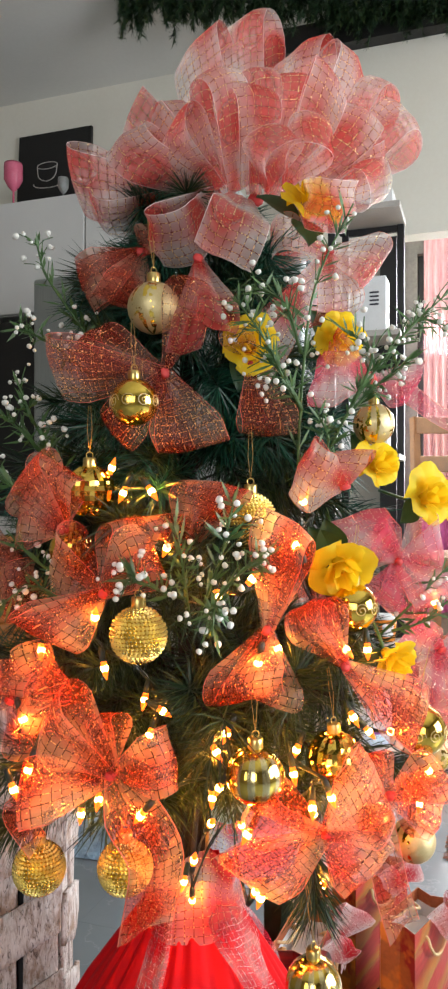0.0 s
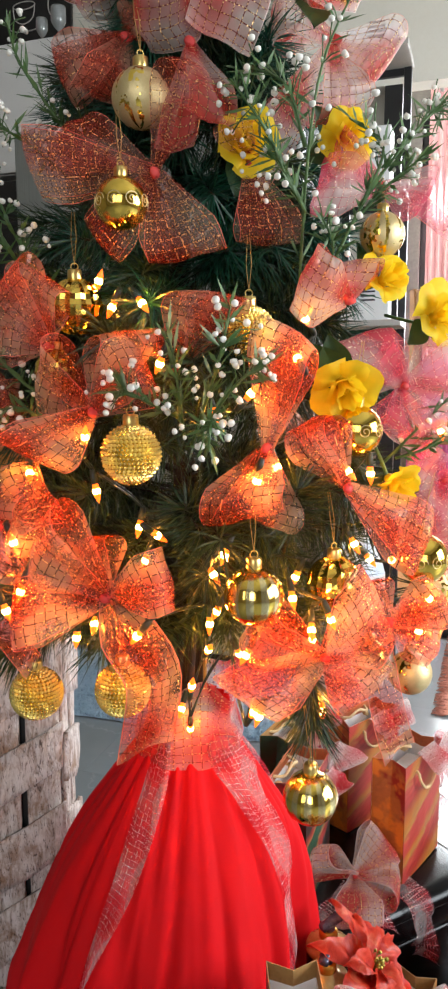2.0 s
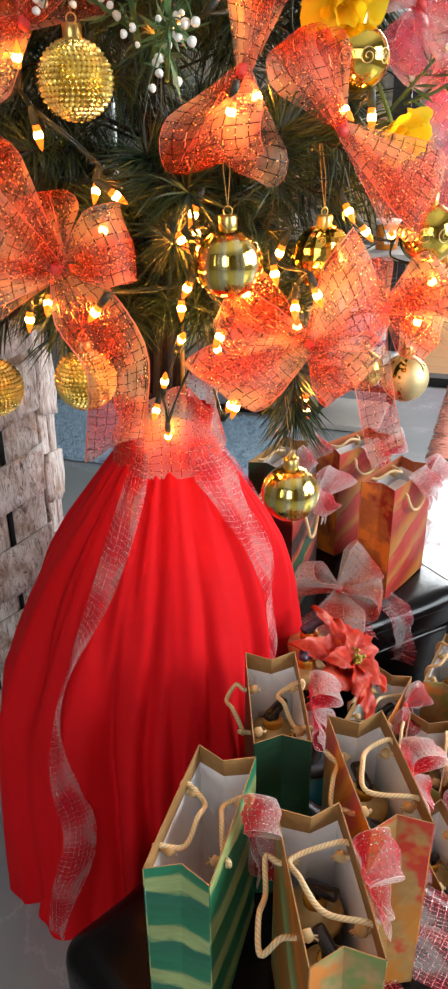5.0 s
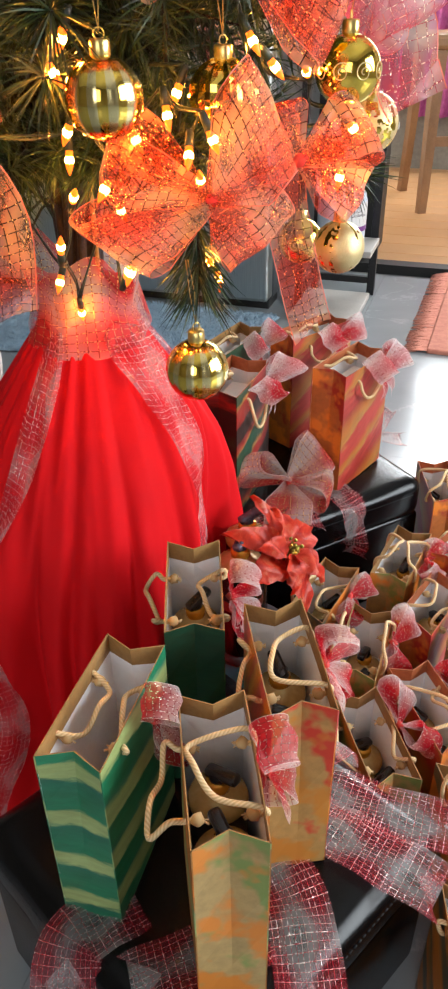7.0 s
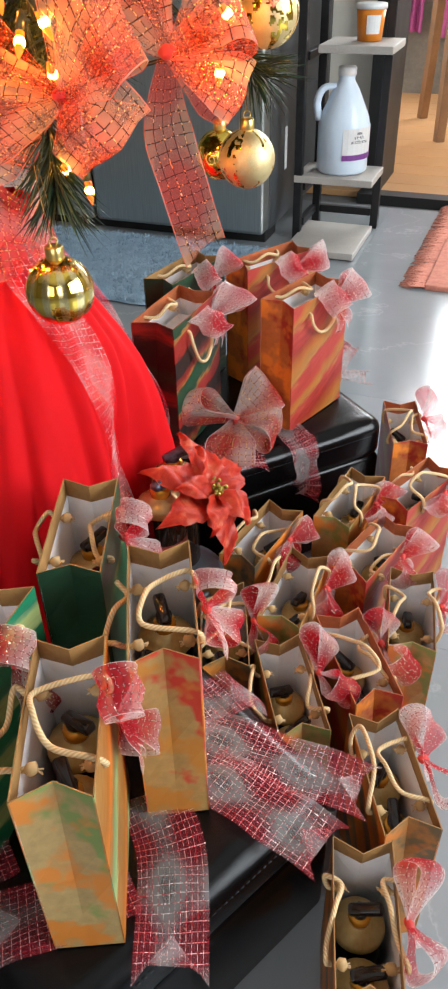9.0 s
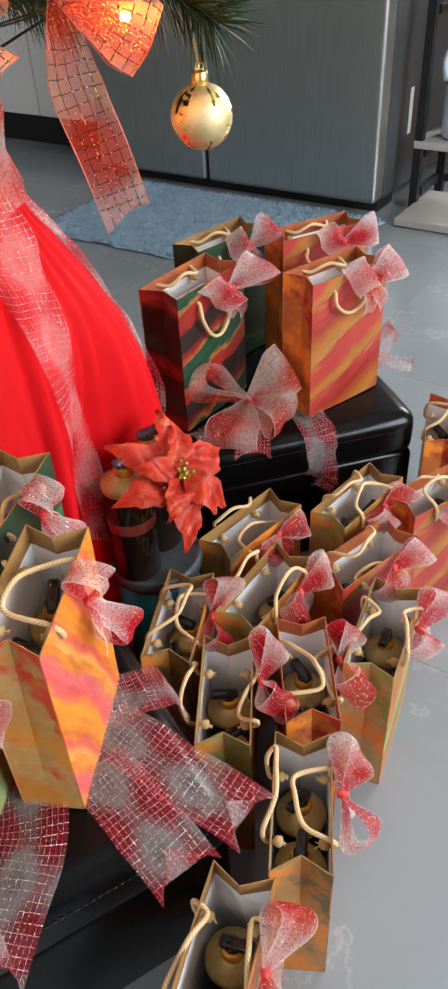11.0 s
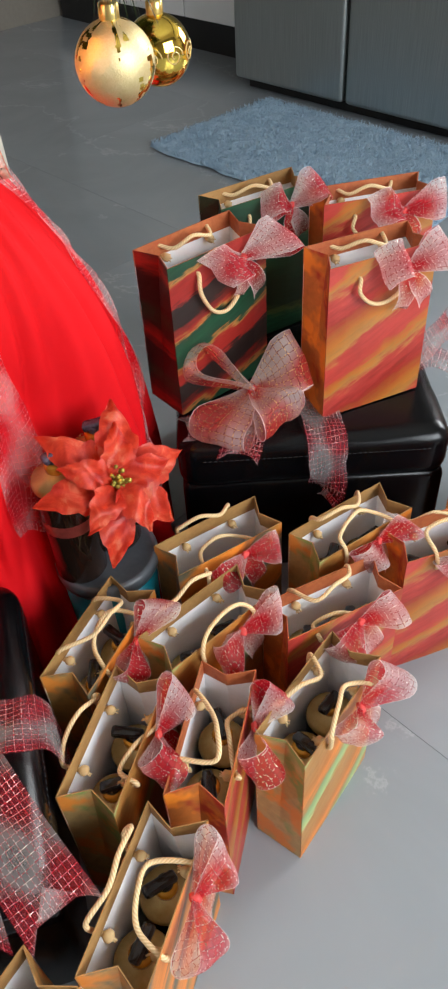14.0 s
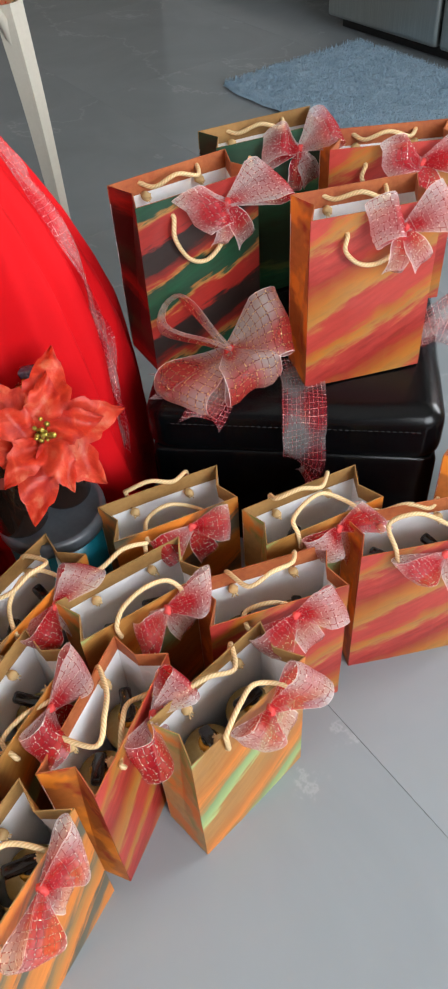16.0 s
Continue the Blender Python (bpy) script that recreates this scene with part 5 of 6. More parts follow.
# ---- tub with the two display bottles and the poinsettia ----
def tub_and_flower():
    th = thing("storage_tub", pose(0.116, 0.768, 0), "round teal plastic tub with a grey lid", "tub")
    part("body", turned([(0, 0), (0.040, 0), (0.042, 0.003), (0.0465, 0.148), (0, 0.148)], 36), M_TEAL, th)
    part("lid", turned([(0, 0.148), (0.049, 0.146), (0.050, 0.150), (0.050, 0.158), (0.047, 0.162), (0.044, 0.160), (0, 0.160)], 36), M_LID, th, "grey snap-on lid")
    for i, (x, y, a) in enumerate(((0.106, 0.743, 60), (0.115, 0.790, 30))):
        b = copy_thing(BOTTLE, pose(x, y, 0.1605, 0, 0, a))
        b.scale = (1.16, 1.16, 1.1)
        b["label"] = "dark bottle with a clear-wrapped pump on a tub"
        for o in b.children:
            if o.name.startswith("pump_head"):
                o.data = o.data.copy()
                o.data.materials[0] = M_SILVER
    fl = thing("poinsettia", pose(0.152, 0.756, 0.274, 46, 0, 60), "coral red artificial poinsettia with gold centre", "artificial flower")
    r = random.Random(5)
    for k in range(11):
        ring = 0 if k < 6 else 1
        a = 60 * k + (28 if ring else 0) + r.uniform(-8, 8) if k < 6 else 72 * (k - 6) + r.uniform(-8, 8)
        ln, wd = (0.066 * r.uniform(0.88, 1.08), 0.037) if ring == 0 else (0.046, 0.026)
        rows = []
        n = 20
        for i in range(n + 1):
            s = i / n
            w = wd * (math.sin(math.pi * s ** 0.62) ** 0.95) * (1 + 0.26 * ((s * 3.6 + 0.1 * k) % 1.0 - 0.5)) + 0.0006
            row = []
            for j in range(7):
                v = j / 6 - 0.5
                zz = 0.010 * ring + 0.010 * math.sin(s * 2.6) - 0.018 * s * s * (1 if ring == 0 else 0.2) + 0.18 * abs(v) * w + 0.0035 * math.sin(9 * s + 6 * v + k) + 0.0012 * abs(math.sin(16 * s - 7 * abs(v))) * (1 - s)
                row.append(Vector((0.004 + ln * s, v * w, zz)))
            rows.append(row)
        bm = strip(bmesh.new(), rows)
        bmesh.ops.solidify(bm, geom=bm.faces, thickness=0.0006)
        bmesh.ops.rotate(bm, verts=bm.verts, cent=(0, 0, 0), matrix=Matrix.Rotation(radians(a), 3, "Z"))
        part("petal", bm, M_POIN, fl)
    bm = bmesh.new()
    for k in range(26):
        a, q = r.uniform(0, 6.28), r.uniform(0, 0.012)
        m = pose(q * math.cos(a), q * math.sin(a), 0.014 + r.uniform(0, 0.007))
        bmesh.ops.create_icosphere(bm, subdivisions=1, radius=r.uniform(0.0016, 0.0028), matrix=m)
        tube([(q * 0.5 * math.cos(a), q * 0.5 * math.sin(a), 0.002), m.translation], 0.0006, 4, bm)
    part("stamens", bm, M_STAMEN, fl, "gold-green glitter stamens")
    part("stem", tube(smooth_path([(0, 0, 0.004), (-0.004, 0, -0.02), (-0.022, -0.012, -0.05)]), 0.0018, 6), M_LEAF, fl)


M_STAMEN = varied("gold_green_glitter", (0.18, 0.15, 0.02), (0.62, 0.50, 0.10), 200, 0.3, 0.8, 700, 0.5, 0.001)
tub_and_flower()

# ---- the tree ----
AX, AY = -0.035, 0.805


def skirt_centre(z):
    k = min(1.0, max(0.0, (0.54 - z) / 0.3))
    return AX - 0.015 * k, AY


PROFILE = ((0.556, 0.043), (0.540, 0.040), (0.515, 0.047), (0.475, 0.074), (0.43, 0.105), (0.39, 0.128), (0.34, 0.150), (0.29, 0.167), (0.24, 0.180), (0.17, 0.188), (0.09, 0.198), (0.0, 0.208))


def skirt_radius(z):
    for (z0, r0), (z1, r1) in zip(PROFILE, PROFILE[1:]):
        if z >= z1:
            return r0 + (r1 - r0) * (z0 - z) / (z0 - z1)
    return PROFILE[-1][1]


FOLDS = ((-2.25, 0.07, 0.07), (-1.86, 0.07, 0.11), (-1.60, 0.05, 0.07), (-1.36, 0.10, 0.15), (-1.05, 0.07, 0.10), (-0.55, 0.09, 0.08), (0.10, 0.10, 0.09), (0.50, 0.08, 0.08), (0.85, 0.10, 0.07))


def pleat(a, z):
    dent = 0.26 * math.exp(-(((a + math.pi) % (2 * math.pi) - math.pi + 0.28) / 0.42) ** 2) * min(1.0, max(0.0, (0.42 - z) / 0.12))
    drop = min(1.0, max(0.0, (0.53 - z) / 0.3))
    q = Vector((math.cos(a), math.sin(a), 0))
    neck = min(1.0, max(0.0, (0.53 - z) / 0.13))
    broad = noise.noise(q * 3.4 + Vector((0, 0, z * 2.5)))
    mid = 0.1 + 2.3 * min(0.4, abs(noise.noise(q * 4.3 + Vector((3, 0, z * 2.2))) + 0.25 * noise.noise(q * 8.0 + Vector((0, 5, z * 5.0)))))
    fine = noise.noise(q * 9.0 + Vector((7, 0, z * 2.5)))
    gather = math.sin(23 * a + 2.5 * math.sin(3 * a) + 1.2 * math.sin(7 * a))
    sink = min(1.0, max(0.0, (0.38 - z) / 0.22))
    deep = sum(dp * math.exp(-(((a - c + math.pi) % (2 * math.pi) - math.pi) / w) ** 2) for c, w, dp in FOLDS) * sink
    return 1 - dent - deep - 0.045 * drop + (0.05 - 0.032 * neck) * (1 - 0.7 * drop) * gather + (1 - drop) * 0.02 * fine + drop * (0.13 * broad + 0.13 * (mid - 0.5))


def on_skirt(a, z, off=0.0):
    cx, cy = skirt_centre(z)
    r = skirt_radius(z) * pleat(a, z) + off
    return Vector((cx + r * math.cos(a), cy + r * math.sin(a), z))


def tree_skirt():
    th = thing("tree_skirt", Matrix(), "full gathered bright red cloth skirt round the tree base", "tree skirt")
    bm = bmesh.new()
    na, zs = 320, [0.552 - 0.552 * (i / 56) ** 1.1 for i in range(57)]
    g = [[bm.verts.new(on_skirt(2 * math.pi * i / na, z)) for z in zs] for i in range(na)]
    for i in range(na):
        for k in range(len(zs) - 1):
            j = (i + 1) % na
            bm.faces.new((g[i][k], g[i][k + 1], g[j][k + 1], g[j][k]))
    part("skirt_cloth", bm, M_SKIRT, th, "gathered red cloth")
    bm = bmesh.new()
    rows = []
    for i in range(65):
        a = 2 * math.pi * i / 64
        row = []
        for k in range(7):
            z = 0.512 + 0.066 * k / 6 + (0.010 * math.sin(3 * a) + 0.008 * math.sin(5 * a + 1)) * k / 6 - 0.012 * (1 - k / 6) * math.cos(a + 1.57)
            r = 0.0575 - 0.0105 * min(1, k / 3) + 0.006 * max(0, k - 3) / 3 + 0.002 * math.sin(9 * a)
            row.append(Vector((AX + r * math.cos(a), AY + r * math.sin(a), z)))
        rows.append(row)
    strip(bm, rows)
    part("neck_wrap", bm, M_GAUZE_TOP, th, "sheer checked ribbon wrapped round the neck")
    for a0, drift, wig, wd, z1, mat in ((-2.05, -0.04, 0.07, 0.026, 0.01, M_GAUZE_SHEER), (-0.66, 0.14, 0.03, 0.060, 0.20, M_GAUZE_SHEER), (0.74, -0.12, 0.04, 0.055, 0.12, M_GAUZE_SHEER)):
        bm, rows = bmesh.new(), []
        for i in range(48):
            s = i / 47
            z = 0.525 + (z1 - 0.525) * s
            a = a0 + drift * math.sin(min(1, s * 1.8) * 1.57) + wig * math.sin(s * 11)
            w = wd * (0.75 + 0.25 * math.sin(s * 9 + 1))
            row = []
            for j in range(7):
                v = j / 6 - 0.5
                row.append(on_skirt(a + v * w / max(0.06, skirt_radius(z)), z - 0.012 * v * math.sin(s * 8), 0.006 + 0.004 * math.sin(s * 17 + 3 * v)))
            rows.append(row)
        strip(bm, rows)
        part("ribbon_trail", bm, mat, th, "sheer ribbon trailing down the skirt")
    return th


tree_skirt()


def crown_radius(z):
    pts = ((0.60, 0.10), (0.68, 0.20), (0.76, 0.225), (0.86, 0.215), (0.96, 0.18), (1.06, 0.15), (1.16, 0.12), (1.26, 0.06))
    for (z0, r0), (z1, r1) in zip(pts, pts[1:]):
        if z <= z1:
            return r0 + (r1 - r0) * max(0, z - z0) / (z1 - z0)
    return 0.05


def christmas_tree():
    r = random.Random(31)
    th = thing("christmas_tree", Matrix(), "artificial long-needled pine Christmas tree on a twiggy trunk", "christmas tree")
    bm = bmesh.new()
    tube(smooth_path([(AX, AY, 0.36), (AX + 0.003, AY, 0.6), (AX - 0.003, AY, 0.9), (AX, AY, 1.26)]), 0.017, 10, bm, 0.45)
    for k in range(9):
        a = 2 * math.pi * k / 9 + 0.3
        rr = 0.015 + r.uniform(0, 0.006)
        tube(smooth_path([(AX + rr * math.cos(a), AY + rr * math.sin(a), 0.5), (AX + rr * math.cos(a + 0.5), AY + rr * math.sin(a + 0.5), 0.6), (AX + 1.3 * rr * math.cos(a + 0.9), AY + 1.3 * rr * math.sin(a + 0.9), 0.74)]), 0.0045, 6, bm, 0.8)
    part("trunk", bm, M_BARK, th, "brown trunk of bundled stems")
    bm = bmesh.new()
    for k in range(26):
        a = r.uniform(0, 6.28)
        z = r.uniform(0.56, 0.70)
        e = r.uniform(0.05, 0.12)
        tube(smooth_path([(AX, AY, z), (AX + 0.4 * e * math.cos(a), AY + 0.4 * e * math.sin(a), z + 0.02 + r.uniform(-0.02, 0.03)), (AX + e * math.cos(a), AY + e * math.sin(a), z + r.uniform(-0.01, 0.09))], 4), 0.0018, 5, bm, 0.5)
    part("twig_mass", bm, M_BARK, th)
    tube_bm = tube([(AX + 0.018, AY - 0.03, 0.55), (AX + 0.019, AY - 0.032, 0.74)], 0.002, 6)
    part("gold_stem", tube_bm, M_STEM_GOLD, th, "thin gold-brown flower stem")
    limbs = bmesh.new()
    verts, faces, verts2, faces2 = [], [], [], []

    def brush(path, count, length, vs, fs, wid=0.00055):
        n = len(path) - 1
        for _ in range(count):
            s = 0.22 + 0.78 * r.random() ** 0.8
            f = s * n
            i = min(n - 1, int(f))
            p = path[i].lerp(path[i + 1], f - i)
            d = (path[i + 1] - path[i]).normalized()
            q = Vector((r.gauss(0, 1), r.gauss(0, 1), r.gauss(0, 1)))
            q = (q - d * q.dot(d)).normalized()
            q = (q + d * r.uniform(0.5, 1.3) + Vector((0, 0, -0.12))).normalized()
            ln = length * r.uniform(0.65, 1.1)
            sd = q.orthogonal().normalized()
            sd = (sd * math.cos(r.random() * 6) + q.cross(sd) * math.sin(r.random() * 6)).normalized() * wid
            b = len(vs)
            mid = p + q * ln * 0.55 + Vector((0, 0, -0.001))
            end = p + q * ln + Vector((0, 0, -0.0045))
            vs.extend((p - sd, p + sd, mid + sd, mid - sd, end))
            fs.extend(((b, b + 1, b + 2, b + 3), (b + 3, b + 2, b + 4)))

    for k in range(230):
        z = 0.66 + 0.56 * r.random() ** 1.15
        a = r.uniform(0, 6.28)
        if r.random() < 0.35:
            a = r.uniform(math.pi * 1.05, math.pi * 1.95)
        rad = crown_radius(z) * r.uniform(0.6, 0.98)
        sag = 0.03 * r.uniform(-1, 0.6)
        path = smooth_path([(AX + 0.01 * math.cos(a), AY + 0.01 * math.sin(a), z - 0.01), (AX + 0.5 * rad * math.cos(a + r.uniform(-0.1, 0.1)), AY + 0.5 * rad * math.sin(a), z + 0.012), (AX + rad * math.cos(a), AY + rad * math.sin(a), z + sag)], 4)
        tube(path, 0.0016, 4, limbs, 0.5)
        teal = z > 0.93 and r.random() < 0.55
        brush(path, 300, 0.045, verts2 if teal else verts, faces2 if teal else faces)
    # a sprig that hangs low in front, and one that reaches out to the side
    for pts in ([(0.068, 0.660, 0.665), (0.073, 0.635, 0.639), (0.074, 0.625, 0.602)], [(0.10, 0.78, 0.70), (0.165, 0.785, 0.668), (0.205, 0.785, 0.645)], [(-0.131, 0.680, 0.679), (-0.162, 0.670, 0.661), (-0.197, 0.660, 0.654)], [(0.014, 0.700, 0.711), (-0.013, 0.620, 0.762), (-0.027, 0.600, 0.788)], [(0.054, 0.700, 0.728), (0.058, 0.620, 0.778), (0.056, 0.600, 0.802)]):
        path = smooth_path(pts, 4)
        tube(path, 0.0018, 4, limbs, 0.6)
        brush(path, 320, 0.042, verts, faces)
    part("branchwork", limbs, M_BARK, th)
    for nm, vs, fs, mat in (("needles", verts, faces, M_NEEDLE), ("teal_needles", verts2, faces2, M_NEEDLE_TEAL)):
        me = bpy.data.meshes.new(nm)
        me.from_pydata([tuple(v) for v in vs], [], fs)
        me.materials.append(mat)
        o = new("needles", me)
        o.parent = th
        tagged(o, kind="stuff")


christmas_tree()


# ---- baubles ----
def sphere_profile(r, n=18):
    return [(r * math.sin(math.pi * i / n), -r * math.cos(math.pi * i / n)) for i in range(n + 1)]


def bauble_mesh(style, R):
    bm = bmesh.new()
    if style == "studded":
        turned(sphere_profile(R * 0.96, 14), 24, bm)
        base_bm, bm = bm, bmesh.new()
        rings = 21
        for i in range(1, rings):
            lat = math.pi * i / rings
            count = max(5, int(round(2 * rings * math.sin(lat))))
            for k in range(count):
                a = 2 * math.pi * (k + 0.5 * (i % 2)) / count
                q = Vector((math.sin(lat) * math.cos(a), math.sin(lat) * math.sin(a), math.cos(lat)))
                s = q.orthogonal().normalized()
                t = q.cross(s)
                w = R * 0.078
                low = [bm.verts.new(q * R * 0.95 + w * (math.cos(m * 1.0472) * s + math.sin(m * 1.0472) * t)) for m in range(6)]
                high = [bm.verts.new(q * R * 1.01 + 0.55 * w * (math.cos(m * 1.0472) * s + math.sin(m * 1.0472) * t)) for m in range(6)]
                tip = bm.verts.new(q * R * 1.035)
                for m in range(6):
                    o = (m + 1) % 6
                    bm.faces.new((low[m], low[o], high[o], high[m]))
                    bm.faces.new((high[m], high[o], tip))
        return base_bm, [M_STUD_BASE], False, bm, "studs", M_STUD
    if style == "striped":
        turned(sphere_profile(R, 20), 72, bm, wave=lambda a, z: 1 + 0.030 * abs(math.sin(a * 6)) - 0.015)
        bm.faces.ensure_lookup_table()
        for f in bm.faces:
            c = f.calc_center_median()
            f.material_index = 1 if math.sin(math.atan2(c.y, c.x) * 12) > 0.35 else 0
        return bm, [M_GOLD, M_GOLD_PALE], True, None, "", None
    if style == "hammered":
        prof = sphere_profile(R, 16)
        turned(prof, 32, bm)
        for v in bm.verts:
            a, zz = math.atan2(v.co.y, v.co.x), v.co.z / R
            k = math.sin(a * 8 + zz * 7) * math.sin(a * 8 - zz * 7)
            if zz < 0.45:
                v.co *= 1 + 0.05 * k
            else:
                v.co *= 1 + 0.04 * math.sin(a * 12)
        return bm, [M_GOLD], False, None, "", None
    if style == "swirl":
        turned(sphere_profile(R, 56), 144, bm)
        for f in bm.faces:
            c = f.calc_center_median()
            a, zz = math.atan2(c.y, c.x), c.z / R
            k = noise.noise(Vector((math.cos(a) * 3.8, math.sin(a) * 3.8, zz * 0.9))) + 0.35 * noise.noise(Vector((c.x, c.y, c.z)) * 300)
            f.material_index = 0 if k > 0.19 else 1
        return bm, [M_GOLD, M_GOLD_MATT], True, None, "", None
    turned(sphere_profile(R, 22), 44, bm)
    base_bm, bm = bm, bmesh.new()
    for k in range(9):
        a0 = 2 * math.pi * k / 9
        pts = []
        for i in range(26):
            s = i / 25
            rr, th = R * 0.30 * (1 - 0.85 * s), s * 11
            du, dv = rr * math.cos(th), rr * math.sin(th)
            q = Vector((math.cos(a0 + du / R), math.sin(a0 + du / R), dv / R)).normalized() * R * 1.004
            pts.append(q)
        tube(pts, R * 0.018, 4, bm)
    return base_bm, [M_GOLD], True, bm, "spiral_motif", M_GOLD_MATT


BAUBLE_MESH = {}
BAUBLE_LABEL = {"studded": "gold bauble covered in small studs", "striped": "ribbed shiny gold bauble with pale stripes", "hammered": "gold bauble with diamond facets",
                "swirl": "pale frosted gold bauble with bright brushed patches", "spiral": "shiny gold bauble with fine spiral motifs"}


def bauble(style, at, R, turn=0.0, drop=0.045, extra=""):
    th = thing("bauble", pose(*at, 0, 0, turn), BAUBLE_LABEL[style] + extra, "bauble", "tree baubles")
    if style not in BAUBLE_MESH:
        bm, mats, smooth, extra, extra_name, extra_mat = bauble_mesh(style, 0.023)
        ball = part("ball", bm, mats, th, "", smooth)
        if extra:
            tagged(part(extra_name, extra, extra_mat, ball, "", False), kind="stuff")
        cap = part("cap", turned([(0.0058, 0.0215), (0.0060, 0.0222), (0.0060, 0.0295), (0.0052, 0.0305), (0, 0.0305)], 16, wave=lambda a, z: 1 + 0.04 * math.sin(12 * a)), M_CAP, th, "ridged gold cap")
        eye = tube([(0.0030 * math.cos(a), 0, 0.0328 + 0.0030 * math.sin(a)) for a in np.linspace(0, 6.283, 15)], 0.0005, 5)
        part("hanger", eye, M_CAP, cap)
        BAUBLE_MESH[style] = (ball, cap)
    else:
        ball, cap = BAUBLE_MESH[style]
        b = ball.copy()
        scene.collection.objects.link(b)
        b.parent = th
        for kid in ball.children:
            e = kid.copy()
            scene.collection.objects.link(e)
            e.parent = b
        c = cap.copy()
        scene.collection.objects.link(c)
        c.parent = th
        h = cap.children[0].copy()
        scene.collection.objects.link(h)
        h.parent = c
    th.scale = (R / 0.023,) * 3
    bm = bmesh.new()
    for sx in (-1, 1):
        tube([(0, 0, 0.034), (sx * 0.0022, 0.003, 0.034 + drop * 0.5), (sx * 0.001, 0.008, 0.034 + drop)], 0.00035, 4, bm)
    part("thread", bm, M_STEM_GOLD, th, "thin gold hanging thread")
    return th


bauble("swirl", (-0.061, 0.670, 1.100), 0.0228, 40)
bauble("spiral", (-0.074, 0.635, 1.014), 0.0198, 20)
bauble("hammered", (-0.115, 0.660, 0.941), 0.0215, 10)
bauble("hammered", (-0.132, 0.665, 0.890), 0.018, 70)
bauble("studded", (-0.067, 0.605, 0.828), 0.0225)
bauble("studded", (0.022, 0.640, 0.918), 0.0215)
bauble("swirl", (0.134, 0.690, 1.001), 0.0185, 130)
bauble("spiral", (0.110, 0.655, 0.842), 0.0205, 200)
bauble("striped", (0.024, 0.590, 0.723), 0.0222, 12)
bauble("hammered", (0.092, 0.647, 0.718), 0.0215, 33)
bauble("spiral", (0.175, 0.684, 0.729), 0.0220, 250)
bauble("swirl", (0.192, 0.781, 0.588), 0.0222, 15)
bauble("spiral", (0.168, 0.866, 0.572), 0.0215, 90)
bauble("swirl", (0.206, 0.760, 0.688), 0.0225, 200)
bauble("studded", (-0.157, 0.655, 0.621), 0.0222)
bauble("studded", (-0.080, 0.625, 0.636), 0.0222)
bauble("striped", (0.071, 0.612, 0.549), 0.0220, 40)
bauble("studded", (-0.085, 0.93, 0.66), 0.0200)
bauble("swirl", (-0.063, 0.850, 0.669), 0.0200)


# ---- gauze bows on the tree ----
def bow(label, knot, loops, tails=(), mat=None, name="ribbon_bow", seed=1):
    """loops: (tip, width, puff, tilt); tails: (points, width)."""
    r = random.Random(seed)
    th = thing(name, Matrix(), label, "ribbon bow", "tree ribbons")
    k, mat = Vector(knot), mat or M_GAUZE
    for tip, width, puff, tilt in loops:
        q = Vector(tip) - k
        bm = bmesh.new()
        loop_of(bm, k, tip, Vector((-q.z, tilt * 2.0 * q.length, q.x)), width, puff * 1.15, r)
        part("loop", bm, [mat, M_HEM], th)
    for pts, width in tails:
        bm = bmesh.new()
        tail_of(bm, [knot] + list(pts), (1, 0.3, 0.15), width, r)
        part("tail", bm, [mat, M_HEM], th)
    bm = bmesh.new()
    knot_of(bm, k, 0.0048, r, 0)
    part("knot", bm, M_KNOT, th)
    return th


bow("orange-lit red checked gauze bow with a long hanging tail", (-0.087, 0.600, 0.719), [((-0.133, 0.580, 0.774), 0.056, 0.018, 0.2), ((-0.157, 0.585, 0.709), 0.05, 0.016, -0.2), ((-0.039, 0.585, 0.738), 0.048, 0.014, 0.1), ((-0.104, 0.620, 0.762), 0.05, 0.012, 0.3)],
    [([(-0.072, 0.590, 0.696), (-0.052, 0.600, 0.650), (-0.067, 0.640, 0.568)], 0.045), ([(-0.142, 0.590, 0.703), (-0.158, 0.585, 0.696), (-0.140, 0.590, 0.665)], 0.02)], seed=2)
bow("red checked gauze bow with four broad loops", (0.084, 0.630, 0.659), [((0.023, 0.600, 0.697), 0.048, 0.016, 0.2), ((0.015, 0.600, 0.636), 0.052, 0.016, -0.25), ((0.120, 0.600, 0.712), 0.062, 0.018, 0.1), ((0.116, 0.605, 0.640), 0.055, 0.016, 0.2)],
    seed=3)
bow("red checked gauze bow at the lower side of the tree", (0.144, 0.670, 0.676), [((0.189, 0.660, 0.701), 0.045, 0.014, 0.3), ((0.114, 0.680, 0.706), 0.05, 0.014, -0.2), ((0.189, 0.690, 0.647), 0.04, 0.012, 0.2)],
    [([(0.140, 0.685, 0.630), (0.150, 0.690, 0.588), (0.163, 0.692, 0.540)], 0.034)], seed=4)
bow("upright red gauze bow in the middle of the tree", (0.034, 0.600, 0.832), [((0.048, 0.585, 0.920), 0.045, 0.016, 0.2), ((0.014, 0.575, 0.785), 0.052, 0.018, -0.2), ((0.036, 0.590, 0.776), 0.04, 0.014, 0.3)], seed=5)
bow("red and pale gauze bow beside a yellow rose", (0.098, 0.620, 0.800), [((0.060, 0.600, 0.849), 0.036, 0.014, 0.3), ((0.075, 0.615, 0.852), 0.03, 0.012, -0.2), ((0.158, 0.615, 0.754), 0.05, 0.014, 0.15)], seed=6)
